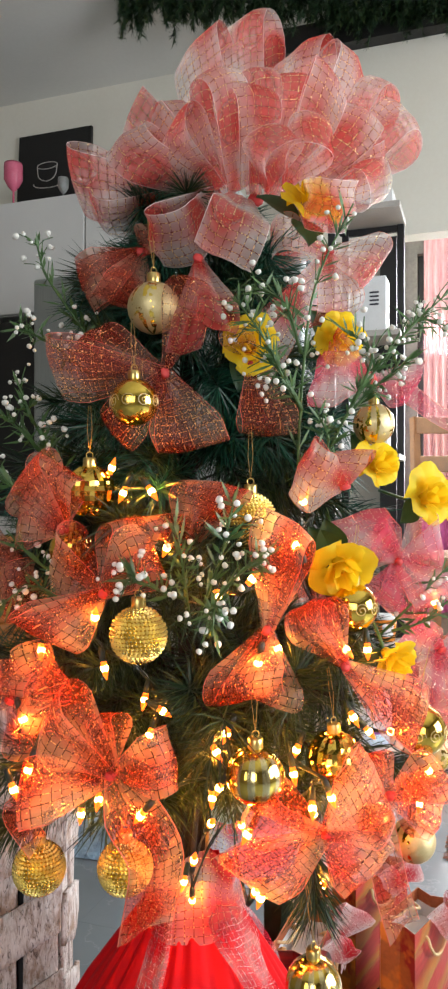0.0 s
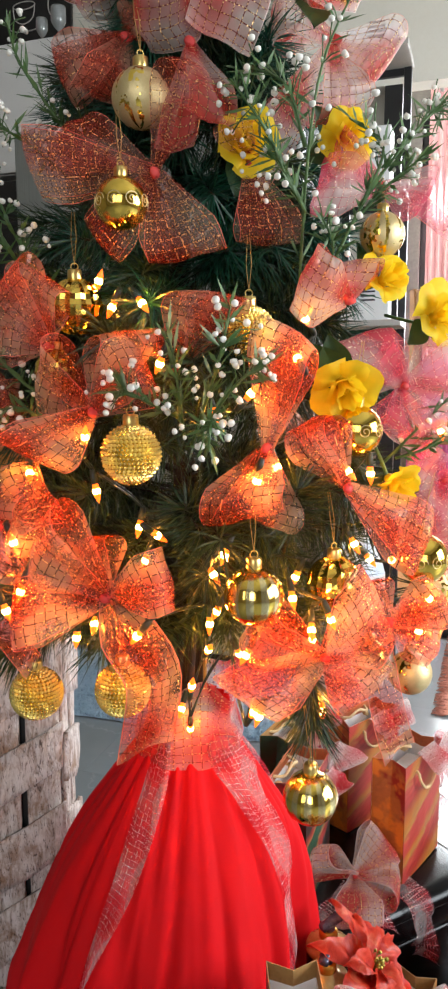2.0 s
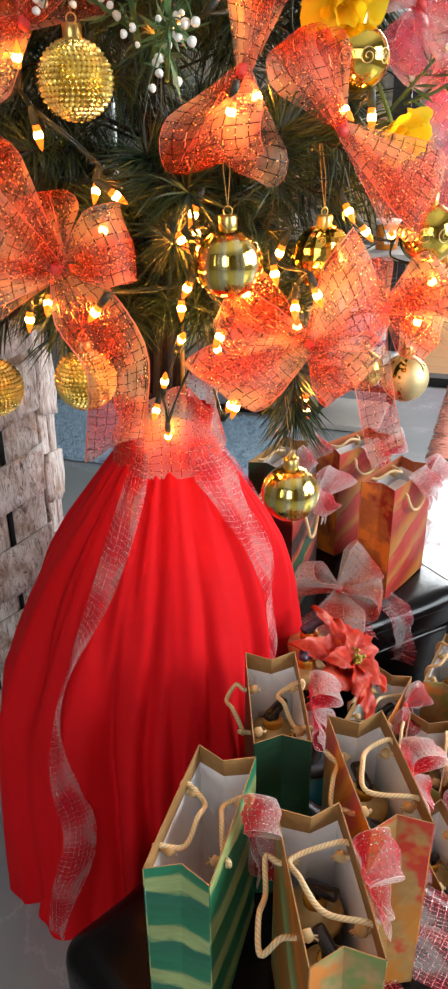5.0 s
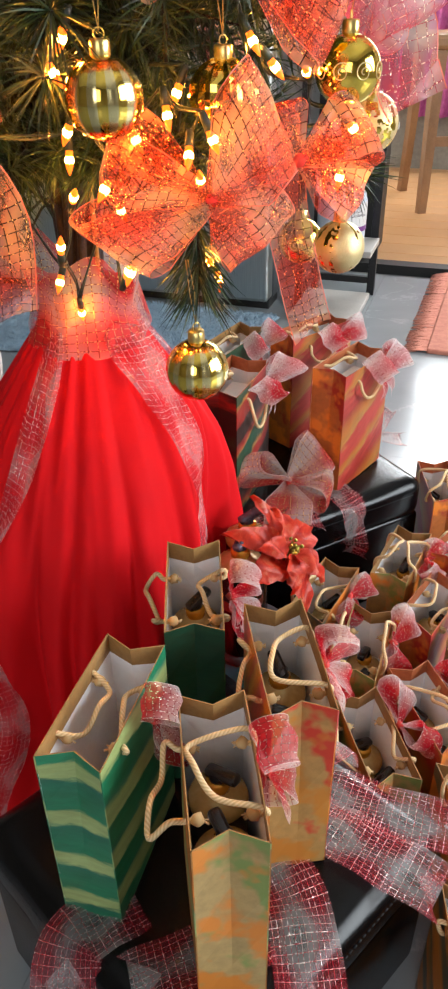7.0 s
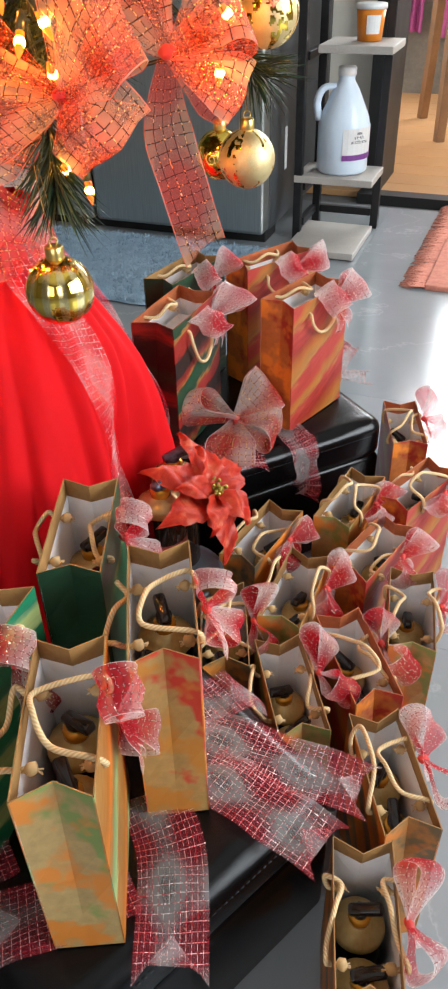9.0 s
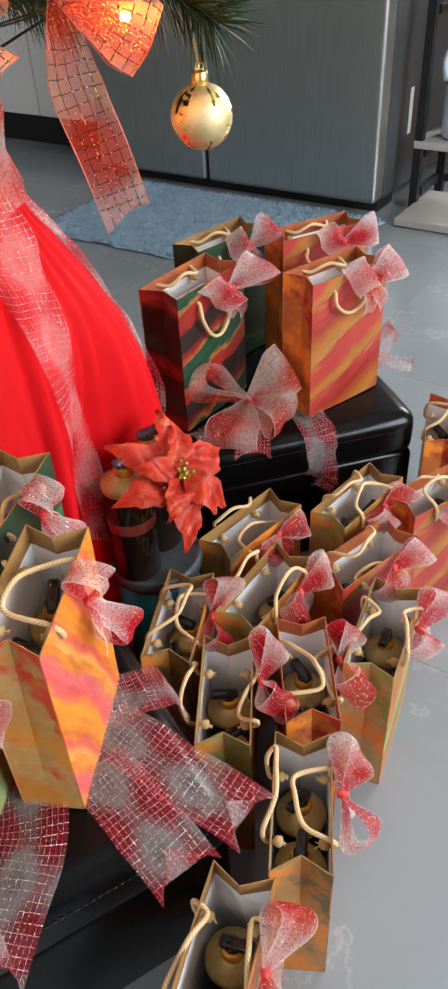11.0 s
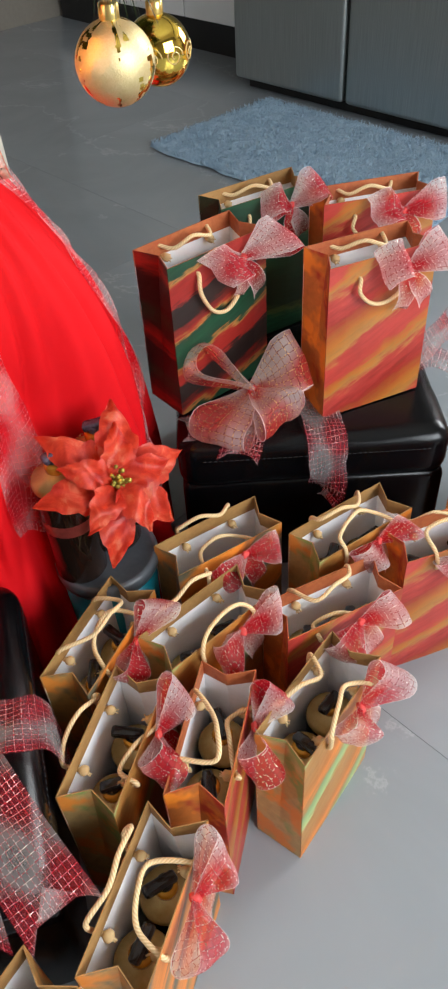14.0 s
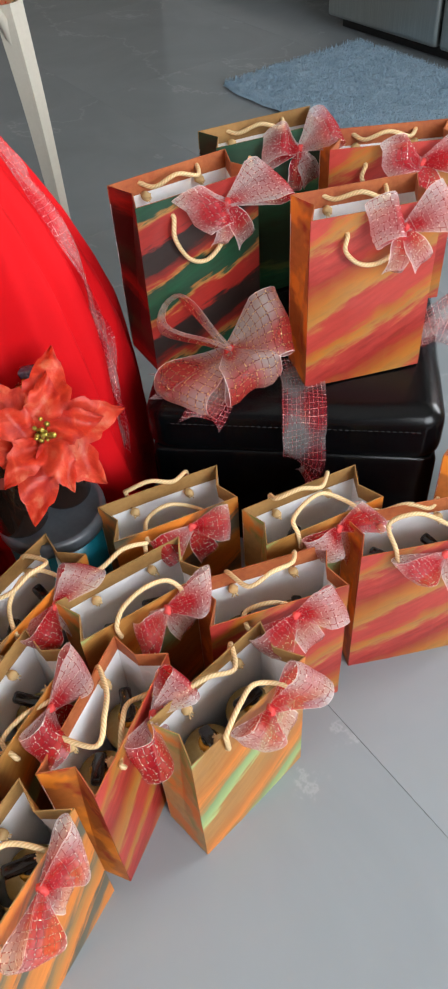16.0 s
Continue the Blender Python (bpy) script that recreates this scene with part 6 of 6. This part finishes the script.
bow("crumpled red gauze bow on the tree's flank", (-0.096, 0.615, 0.859), [((-0.057, 0.600, 0.895), 0.048, 0.018, 0.2), ((-0.145, 0.600, 0.827), 0.050, 0.016, 0.1), ((-0.071, 0.620, 0.920), 0.04, 0.014, -0.3), ((-0.134, 0.620, 0.894), 0.05, 0.014, 0.3)], seed=7)
bow("red gauze loops at the outer branches", (-0.134, 0.640, 0.909), [((-0.161, 0.620, 0.958), 0.05, 0.016, 0.2), ((-0.137, 0.630, 0.963), 0.04, 0.014, 0.2), ((-0.168, 0.630, 0.919), 0.045, 0.014, -0.2)], seed=8)
bow("single red gauze loop behind white buds", (-0.034, 0.640, 0.893), [((-0.005, 0.620, 0.948), 0.055, 0.012, 0.2), ((-0.048, 0.630, 0.922), 0.04, 0.012, -0.2)], seed=9)
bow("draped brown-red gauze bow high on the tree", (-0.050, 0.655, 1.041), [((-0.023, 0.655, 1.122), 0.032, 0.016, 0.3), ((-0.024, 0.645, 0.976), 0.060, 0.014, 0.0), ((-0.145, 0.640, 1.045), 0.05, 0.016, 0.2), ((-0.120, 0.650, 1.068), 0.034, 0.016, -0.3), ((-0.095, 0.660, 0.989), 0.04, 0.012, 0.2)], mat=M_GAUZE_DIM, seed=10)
bow("gauze loop falling from the top bow", (-0.023, 0.690, 1.149), [((-0.005, 0.650, 1.081), 0.034, 0.012, 0.2), ((-0.035, 0.660, 1.059), 0.03, 0.012, 0.1)], mat=M_GAUZE_TOP, seed=11)
bow("red gauze bow below the top bow", (-0.076, 0.710, 1.161), [((-0.129, 0.700, 1.126), 0.048, 0.018, 0.1), ((-0.096, 0.690, 1.110), 0.045, 0.016, 0.2), ((-0.063, 0.700, 1.172), 0.03, 0.012, 0.1)], seed=12)
bow("pink-red gauze bow under the top bow", (0.100, 0.740, 1.171), [((0.146, 0.730, 1.152), 0.055, 0.016, 0.1), ((0.103, 0.720, 1.099), 0.05, 0.016, 0.2), ((0.044, 0.720, 1.179), 0.045, 0.014, -0.2), ((0.020, 0.690, 1.048), 0.04, 0.012, 0.2)], mat=M_GAUZE_TOP, seed=13)
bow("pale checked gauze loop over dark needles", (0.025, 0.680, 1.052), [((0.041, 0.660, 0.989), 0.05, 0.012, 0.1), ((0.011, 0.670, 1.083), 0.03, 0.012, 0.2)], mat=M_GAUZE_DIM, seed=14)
bow("pink gauze bow with a long trailing end", (0.138, 0.720, 1.046), [((0.083, 0.700, 1.043), 0.05, 0.016, 0.1), ((0.182, 0.730, 1.042), 0.04, 0.014, 0.1), ((0.096, 0.710, 1.077), 0.035, 0.014, 0.2)], [([(0.173, 0.740, 1.037), (0.206, 0.750, 1.017), (0.252, 0.760, 0.996)], 0.02)], mat=M_GAUZE_PINK, seed=15)
bow("pink-red gauze loop beside yellow roses", (0.103, 0.660, 0.946), [((0.065, 0.640, 0.958), 0.055, 0.016, 0.2), ((0.106, 0.650, 0.975), 0.04, 0.014, 0.2)], mat=M_GAUZE_TOP, seed=16)
bow("pink gauze cluster on the window side", (0.158, 0.700, 0.877), [((0.114, 0.680, 0.918), 0.05, 0.016, 0.1), ((0.189, 0.690, 0.839), 0.055, 0.018, 0.2), ((0.195, 0.710, 0.900), 0.05, 0.016, -0.2), ((0.150, 0.690, 0.833), 0.045, 0.014, 0.2), ((0.131, 0.680, 0.901), 0.04, 0.014, 0.2)], mat=M_GAUZE_PINK, seed=17)
bow("pink gauze bow at the outer window side", (0.203, 0.720, 0.793), [((0.172, 0.700, 0.814), 0.04, 0.014, 0.1), ((0.224, 0.710, 0.754), 0.06, 0.016, 0.2), ((0.186, 0.700, 0.751), 0.05, 0.014, 0.2), ((0.239, 0.720, 0.805), 0.05, 0.016, 0.1)], [([(0.215, 0.720, 0.758), (0.222, 0.715, 0.724), (0.231, 0.710, 0.702)], 0.05)], mat=M_GAUZE_PINK, seed=18)
bow("orange-lit gauze bow low on the outer branches", (-0.173, 0.630, 0.770), [((-0.137, 0.610, 0.800), 0.055, 0.018, 0.2), ((-0.147, 0.610, 0.750), 0.05, 0.016, -0.1), ((-0.205, 0.620, 0.783), 0.05, 0.016, 0.1), ((-0.172, 0.610, 0.800), 0.05, 0.014, 0.2)], seed=19)
bow("dark red gauze loop among pine needles", (-0.209, 0.680, 0.840), [((-0.165, 0.660, 0.859), 0.05, 0.014, 0.1), ((-0.184, 0.670, 0.891), 0.05, 0.014, 0.1)], seed=20)
bow("gauze bow on the far side of the tree", (0.05, 0.97, 0.80), [((0.13, 0.98, 0.84), 0.05, 0.016, 0.2), ((0.00, 1.0, 0.74), 0.05, 0.016, 0.2), ((0.10, 0.98, 0.72), 0.05, 0.014, 0.1)], seed=22)


def topper():
    r = random.Random(44)
    th = thing("topper_bow", Matrix(), "large pouffed red and white gauze bow crowning the tree", "ribbon bow")
    c = Vector((0.032, 0.775, 1.234))
    for tip, w, tilt in (((-0.142, 0.735, 1.238), 0.062, 0.15), ((-0.091, 0.745, 1.300), 0.062, 0.1), ((-0.052, 0.675, 1.158), 0.050, 0.3), ((0.004, 0.655, 1.150), 0.056, 0.1), ((-0.023, 0.775, 1.391), 0.056, 0.3), ((0.028, 0.790, 1.425), 0.056, 0.2), ((0.085, 0.785, 1.391), 0.050, 0.3),
                         ((0.126, 0.790, 1.385), 0.050, -0.2), ((0.161, 0.785, 1.355), 0.046, 0.2), ((0.188, 0.780, 1.317), 0.055, 0.15), ((-0.046, 0.700, 1.273), 0.050, 0.4), ((0.021, 0.715, 1.318), 0.050, -0.3), ((0.045, 0.680, 1.257), 0.036, 0.2),
                         ((0.082, 0.685, 1.265), 0.042, 0.3), ((0.149, 0.730, 1.236), 0.050, 0.3), ((-0.125, 0.745, 1.215), 0.045, 0.3), ((0.081, 0.860, 1.405), 0.050, 0.2), ((-0.018, 0.860, 1.398), 0.055, 0.2), ((0.103, 0.680, 1.191), 0.045, -0.3)):
        q = Vector(tip) - c
        side = Vector((-q.z, tilt * q.length * r.uniform(1.5, 4.0), q.x * 0.5))
        bm = bmesh.new()
        base = c + Vector((q.x * 0.50, q.y * 0.25, q.z * 0.10))
        loop_of(bm, base, c + q * 1.02, side, w, 0.022, r, 0.45)
        part("loop", bm, [M_GAUZE_TOP, M_HEM_PALE], th)
    for k in range(9):      # shorter loops that fill the crown between the long ones
        a = -1.25 + 2.5 * k / 8 + r.uniform(-0.08, 0.08)
        q = Vector((0.130 * math.sin(a), -0.075 + 0.03 * (k % 3), 0.105 * math.cos(a) + r.uniform(-0.012, 0.02)))
        bm = bmesh.new()
        loop_of(bm, c + Vector((q.x * 0.45, q.y * 0.3, 0)), c + q, Vector((1.0, r.uniform(-0.9, 0.9), -0.4 * math.sin(a))), r.uniform(0.038, 0.05), 0.020, r, 0.45)
        part("loop", bm, [M_GAUZE_TOP, M_HEM_PALE], th)
    bm = bmesh.new()
    knot_of(bm, c, 0.007, r, 0)
    part("knot", bm, M_KNOT, th)


topper()


# ---- flowers on the tree ----
def rose(at, size, toward, seed, label):
    r = random.Random(seed)
    q = Vector(toward).normalized().to_track_quat("Z", "Y").to_matrix().to_4x4()
    th = thing("rose", Matrix.Translation(at) @ q, label, "artificial flower", "yellow roses")
    for k in range(15):
        ring = k // 5
        a0 = radians(72 * k + 36 * ring + r.uniform(-14, 14))
        R = size * (1.0, 0.75, 0.55)[ring] * r.uniform(0.85, 1.12)
        open_ = (0.62, 0.36, 0.12)[ring] * r.uniform(0.75, 1.2)
        rows = []
        for i in range(9):
            s = i / 8
            row = []
            for j in range(9):
                v = (j / 8 - 0.5) * 2
                a = a0 + v * 0.85 * (0.35 + 0.65 * math.sin(min(1, s * 1.2) * 1.57))
                rad = 0.12 * size + R * (open_ * s ** 1.3 + 0.18 * s) * (1 - 0.10 * v * v) + 0.05 * R * math.sin(5 * v + k) * s
                z = size * (0.9 * s ** 0.8) * (1 - 0.22 * v * v * s) * (0.95, 1.1, 1.2)[ring] - (0.30, 0.12, 0.0)[ring] * size * s ** 3 + 0.04 * R * math.sin(7 * v + 2 * k) * s
                row.append(Vector((rad * math.cos(a), rad * math.sin(a), z - 0.4 * size)))
            rows.append(row)
        bm = strip(bmesh.new(), rows)
        part("petal", bm, M_ROSE, th)
    bm = turned([(0, -0.45 * size), (0.14 * size, -0.42 * size), (0.2 * size, -0.25 * size), (0.12 * size, 0.1 * size), (0, 0.35 * size)], 12)
    part("bud_centre", bm, M_ROSE, th)
    for k in range(2):
        a, ln = r.uniform(0, 6.28), size * r.uniform(1.1, 1.5)
        rows = [[Vector((ln * i / 8, (j / 4 - 0.5) * 0.62 * ln * math.sin(math.pi * (i / 8) ** 0.8) + 0.0004 * j, -0.55 * size + 0.10 * ln * math.sin(2.4 * i / 8) + 0.10 * abs(j / 4 - 0.5) * ln)) for j in range(5)] for i in range(9)]
        bm = strip(bmesh.new(), rows)
        bmesh.ops.rotate(bm, verts=bm.verts, cent=(0, 0, 0), matrix=Matrix.Rotation(a, 3, "Z"))
        part("leaf", bm, M_ROSE_LEAF, th, "dark green silk leaf")
    part("rose_stem", tube(smooth_path([(0, 0, -0.42 * size), (0.004, 0.006, -1.2 * size), (0.0, 0.02, -2.2 * size)], 4), 0.0016, 5), M_LEAF, th)


rose((0.080, 0.720, 1.210), 0.034, (0.3, -0.7, 0.6), 1, "yellow silk rose tucked under the top bow")
rose((0.022, 0.680, 1.069), 0.030, (0.25, -1, 0.1), 2, "yellow silk rose among dark needles")
rose((0.107, 0.710, 1.083), 0.028, (0.3, -1, -0.2), 3, "yellow silk rose behind white buds")
rose((0.136, 0.680, 0.964), 0.027, (0.5, -0.8, 0.3), 4, "yellow silk rose on the window side")
rose((0.186, 0.700, 0.935), 0.030, (0.5, -0.9, 0.2), 5, "open yellow silk rose at the outer branches")
rose((0.099, 0.655, 0.876), 0.032, (0.1, -1, -0.5), 6, "drooping yellow silk rose over a bauble")
rose((0.145, 0.665, 0.796), 0.027, (0.5, -0.8, -0.6), 7, "yellow silk rose hanging low")


def spray(paths, seed, label, buds=26, spread=0.03):
    """A stem of small white buds: a main stem, side twigs, narrow leaves and buds."""
    r = random.Random(seed)
    th = thing("flower_spray", Matrix(), label, "artificial flower", "white bud sprays")
    for pts in paths:
        stems, bud_bm, leaf_bm = bmesh.new(), bmesh.new(), bmesh.new()
        path = smooth_path(pts, 5)
        tube(path, 0.0015, 5, stems, 0.5)
        n = len(path) - 1
        for _ in range(buds):
            s = 0.3 + 0.7 * r.random()
            i = min(n - 1, int(s * n))
            p, d = path[i], (path[i + 1] - path[i]).normalized()
            e = Vector((r.gauss(0, 1), r.gauss(0, 0.7), r.gauss(0, 1)))
            e = (e - d * e.dot(d) * 0.6 + d * 0.7).normalized() * r.uniform(0.3, 1) * spread
            q = p + e
            tube([p, p + e * 0.5 + Vector((0, 0, 0.002)), q], 0.0005, 4, stems)
            for _c in range(r.choice((1, 1, 1, 2))):
                c = q + Vector((r.gauss(0, 0.003), r.gauss(0, 0.003), r.gauss(0, 0.003)))
                rad = r.uniform(0.0016, 0.0031)
                res = bmesh.ops.create_icosphere(bud_bm, subdivisions=2, radius=rad, matrix=Matrix.Translation(c))
                ax = e.normalized()
                for v in res["verts"]:
                    o = v.co - c
                    k = o.dot(ax) / rad
                    if k > 0.55:
                        v.co -= ax * rad * 0.55 * (k - 0.4)
        for _ in range(int(buds * 2.2)):
            s = 0.1 + 0.9 * r.random()
            i = min(n - 1, int(s * n))
            p, d = path[i], (path[i + 1] - path[i]).normalized()
            e = (Vector((r.gauss(0, 1), r.gauss(0, 1), r.gauss(0, 1))) + d * 1.4).normalized() * r.uniform(0.012, 0.027)
            sd = e.orthogonal().normalized() * 0.0017
            a = [leaf_bm.verts.new(x) for x in (p, p + e * 0.5 + sd, p + e, p + e * 0.5 - sd)]
            leaf_bm.faces.new(a)
        part("stem", stems, M_LEAF, th)
        tagged(part("leaf_mass", leaf_bm, M_LEAF, th, "", False), kind="stuff")
        tagged(part("bud_mass", bud_bm, M_BERRY, th, "small white rounded buds"), kind="stuff")


spray([[(-0.091, 0.720, 1.023), (-0.129, 0.700, 1.089), (-0.158, 0.690, 1.132), (-0.169, 0.690, 1.167)], [(-0.119, 0.710, 1.045), (-0.155, 0.690, 1.073), (-0.186, 0.680, 1.088)], [(-0.113, 0.710, 1.039), (-0.123, 0.700, 1.078), (-0.140, 0.700, 1.106)]], 1, "spray of tiny white buds reaching past the tree", 12, 0.022)
spray([[(-0.140, 0.700, 0.952), (-0.162, 0.670, 0.995), (-0.178, 0.660, 1.037)], [(-0.150, 0.690, 0.963), (-0.173, 0.670, 0.990), (-0.194, 0.660, 1.010)], [(-0.164, 0.680, 0.929), (-0.181, 0.660, 0.946), (-0.200, 0.660, 0.962)]], 2, "spray of white buds on dark green stems", 14, 0.024)
spray([[(-0.028, 0.620, 0.839), (-0.031, 0.580, 0.883), (-0.037, 0.570, 0.921)], [(-0.022, 0.610, 0.835), (-0.002, 0.565, 0.894), (0.008, 0.560, 0.938)], [(-0.017, 0.600, 0.842), (0.011, 0.560, 0.880), (0.032, 0.555, 0.894)], [(-0.032, 0.610, 0.855), (-0.054, 0.575, 0.869), (-0.072, 0.570, 0.879)], [(-0.012, 0.600, 0.827), (-0.007, 0.570, 0.856), (-0.009, 0.570, 0.833)]], 3, "full spray of white buds in the middle of the tree", 13, 0.026)
spray([[(0.064, 0.680, 0.935), (0.065, 0.640, 1.034), (0.075, 0.630, 1.110), (0.104, 0.620, 1.172)], [(0.063, 0.640, 1.013), (0.034, 0.630, 1.064), (0.008, 0.630, 1.100)], [(0.064, 0.640, 1.055), (0.049, 0.630, 1.095), (0.021, 0.630, 1.108)], [(0.065, 0.640, 1.008), (0.049, 0.630, 1.033), (0.039, 0.630, 1.053)]], 4, "tall spray of white buds across the tree's upper side", 15, 0.026)
spray([[(0.070, 0.680, 0.929), (0.109, 0.650, 1.015), (0.152, 0.650, 1.073), (0.193, 0.660, 1.112)], [(0.100, 0.660, 1.000), (0.130, 0.650, 1.031), (0.157, 0.650, 1.052)], [(0.109, 0.650, 1.015), (0.123, 0.640, 1.055), (0.097, 0.640, 1.076)], [(0.130, 0.650, 1.041), (0.165, 0.660, 1.086), (0.197, 0.670, 1.083)], [(0.080, 0.670, 0.951), (0.088, 0.650, 0.983), (0.076, 0.640, 1.008)]], 5, "branching spray of white buds toward the window", 15, 0.026)
spray([[(0.140, 0.700, 0.809), (0.164, 0.680, 0.840), (0.199, 0.680, 0.876)], [(0.150, 0.690, 0.816), (0.175, 0.680, 0.826), (0.200, 0.680, 0.846)]], 6, "brown-stemmed bud spray on the window side", 7, 0.018)
spray([[(-0.132, 0.660, 0.865), (-0.155, 0.640, 0.882), (-0.178, 0.630, 0.909)], [(-0.138, 0.660, 0.848), (-0.160, 0.640, 0.862), (-0.183, 0.630, 0.847)]], 7, "short bud spray at the outer branches", 8, 0.018)


# ---- string lights ----
def string_lights():
    r = random.Random(9)
    th = thing("string_lights", Matrix(), "string of glowing warm orange mini bulbs on dark flex", "string lights")
    spots = [(-0.085, 0.650, 0.939), (-0.059, 0.630, 0.940), (-0.046, 0.620, 0.895), (0.056, 0.600, 0.898), (-0.005, 0.620, 0.856), (0.022, 0.595, 0.873), (-0.147, 0.620, 0.812), (-0.096, 0.620, 0.798), (0.042, 0.600, 0.818), (0.026, 0.585, 0.810),
             (0.100, 0.630, 0.811), (0.121, 0.650, 0.807), (-0.159, 0.610, 0.760), (-0.050, 0.630, 0.761), (-0.062, 0.640, 0.738), (0.002, 0.660, 0.733), (0.016, 0.700, 0.638),
             (0.057, 0.630, 0.709), (0.070, 0.610, 0.689), (0.085, 0.610, 0.698), (-0.101, 0.620, 0.692), (-0.115, 0.620, 0.681)]
    spots += [(-0.064, 0.590, 0.692), (-0.161, 0.590, 0.712), (-0.150, 0.590, 0.727), (0.026, 0.630, 0.614), (0.081, 0.630, 0.619), (0.111, 0.660, 0.747),
              (0.126, 0.670, 0.732), (0.175, 0.690, 0.661), (0.181, 0.680, 0.694), (0.197, 0.720, 0.837), (-0.096, 0.660, 0.961), (-0.102, 0.610, 0.841), (-0.068, 0.660, 0.762), (0.062, 0.660, 0.719), (0.147, 0.680, 0.729), (0.069, 0.670, 0.932)]
    spots += [(-0.004, 0.62, 0.702), (-0.01, 0.652, 0.681), (-0.011, 0.659, 0.657), (-0.026, 0.669, 0.621), (-0.037, 0.704, 0.584), (-0.031, 0.751, 0.543), (0.018, 0.602, 0.672), (0.029, 0.611, 0.618), (0.076, 0.652, 0.668), (0.087, 0.667, 0.596), (0.002, 0.599, 0.752), (-0.006, 0.61, 0.734), (0.037, 0.628, 0.696)]
    bulb = turned([(0, 0.0095), (0.0010, 0.0078), (0.0025, 0.0036), (0.0027, 0.0), (0.0026, -0.004), (0.0022, -0.0065), (0, -0.0065)], 8)
    bulb_ob = part("bulb", bulb, M_BULB, th, "glowing orange bulb")
    core_ob = part("filament", turned([(0, 0.0026), (0.0024, 0.0022), (0.0030, 0.0004), (0.0030, -0.0010), (0.0024, -0.0026), (0, -0.0030)], 10), M_BULB_CORE, bulb_ob)
    holder_ob = part("bulb_holder", turned([(0, -0.017), (0.0022, -0.017), (0.0028, -0.012), (0.0028, -0.006), (0, -0.006)], 8), M_WIRE, th, "dark plastic bulb holder")
    mats = []
    for k, p in enumerate(spots):
        d = Vector((r.gauss(0, 0.4), r.gauss(-0.2, 0.3), r.choice((-1, -1, -1, 0.7)) + r.gauss(0, 0.25))).normalized()
        m = Matrix.Translation(p) @ d.to_track_quat("Z", "Y").to_matrix().to_4x4()
        mats.append(m)
        if k == 0:
            bulb_ob.matrix_basis = holder_ob.matrix_basis = m
            continue
        b = bulb_ob.copy()
        scene.collection.objects.link(b)
        b.matrix_basis = m
        c = core_ob.copy()
        scene.collection.objects.link(c)
        c.parent = b
        h = holder_ob.copy()
        scene.collection.objects.link(h)
        h.matrix_basis = m
    order, left = [0], set(range(1, len(spots)))
    while left:
        last = Vector(spots[order[-1]])
        nxt = min(left, key=lambda i: (Vector(spots[i]) - last).length)
        order.append(nxt)
        left.discard(nxt)
    bm = bmesh.new()
    for a, b in zip(order, order[1:]):
        p, q = mats[a] @ Vector((0, 0, -0.017)), mats[b] @ Vector((0, 0, -0.017))
        if (p - q).length > 0.2:
            continue
        c = Vector((AX, AY, (p.z + q.z) / 2))
        mid = (p + q) / 2
        mid = mid.lerp(c, min(0.3, (p - q).length * 1.2)) + Vector((0, 0.012, -0.006))
        for o in (-0.0009, 0.0009):
            tube(smooth_path([p + Vector((o, 0, 0)), mid + Vector((0, o * 2, o)), q + Vector((o, 0, 0))], 5), 0.0008, 4, bm)
    part("flex", bm, M_WIRE, th, "thin dark green flex")


string_lights()


# ---- floor tiles and planks ----
def tiled_floor():
    fl = tagged(new("floor"), "polished pale grey floor tiles with thin joints", "floor", kind="structure")
    fl.matrix_basis = ROOM
    size = 0.6
    me = bpy.data.meshes.new("tile")
    bm = slab(bmesh.new(), pose(0, 0, -0.01), size - 0.0005, size - 0.0005, 0.02)
    bm.to_mesh(me)
    bm.free()
    me.materials.append(M_TILE)
    for i in range(9):
        for j in range(9):
            u, v = -2.35 + size * i, 0.898 - 0.3 - size * 5 + size * j + 0.0
            if v - size / 2 > 2.78:
                continue
            t = new("tile", me)
            t.parent = fl
            t.matrix_basis = pose(u, v, 0)
    wd = tagged(new("floor_dining"), "light oak plank floor of the dining area", "floor", kind="structure")
    wd.matrix_basis = ROOM
    me = bpy.data.meshes.new("plank")
    bm = slab(bmesh.new(), pose(0, 0, -0.008), 1.198, 0.128, 0.02, 0.001, 0, 1)
    bm.to_mesh(me)
    bm.free()
    me.materials.append(M_WOODFLOOR_PALE)
    for j in range(14):
        for i in range(4):
            if -0.24 + 1.2 * i - (0.4 if j % 2 else 0) > 2.2:
                continue
            p = new("plank", me)
            p.parent = wd
            p.matrix_basis = pose(-0.24 + 1.2 * i - (0.4 if j % 2 else 0), 2.905 + 0.13 * j, 0)


tiled_floor()
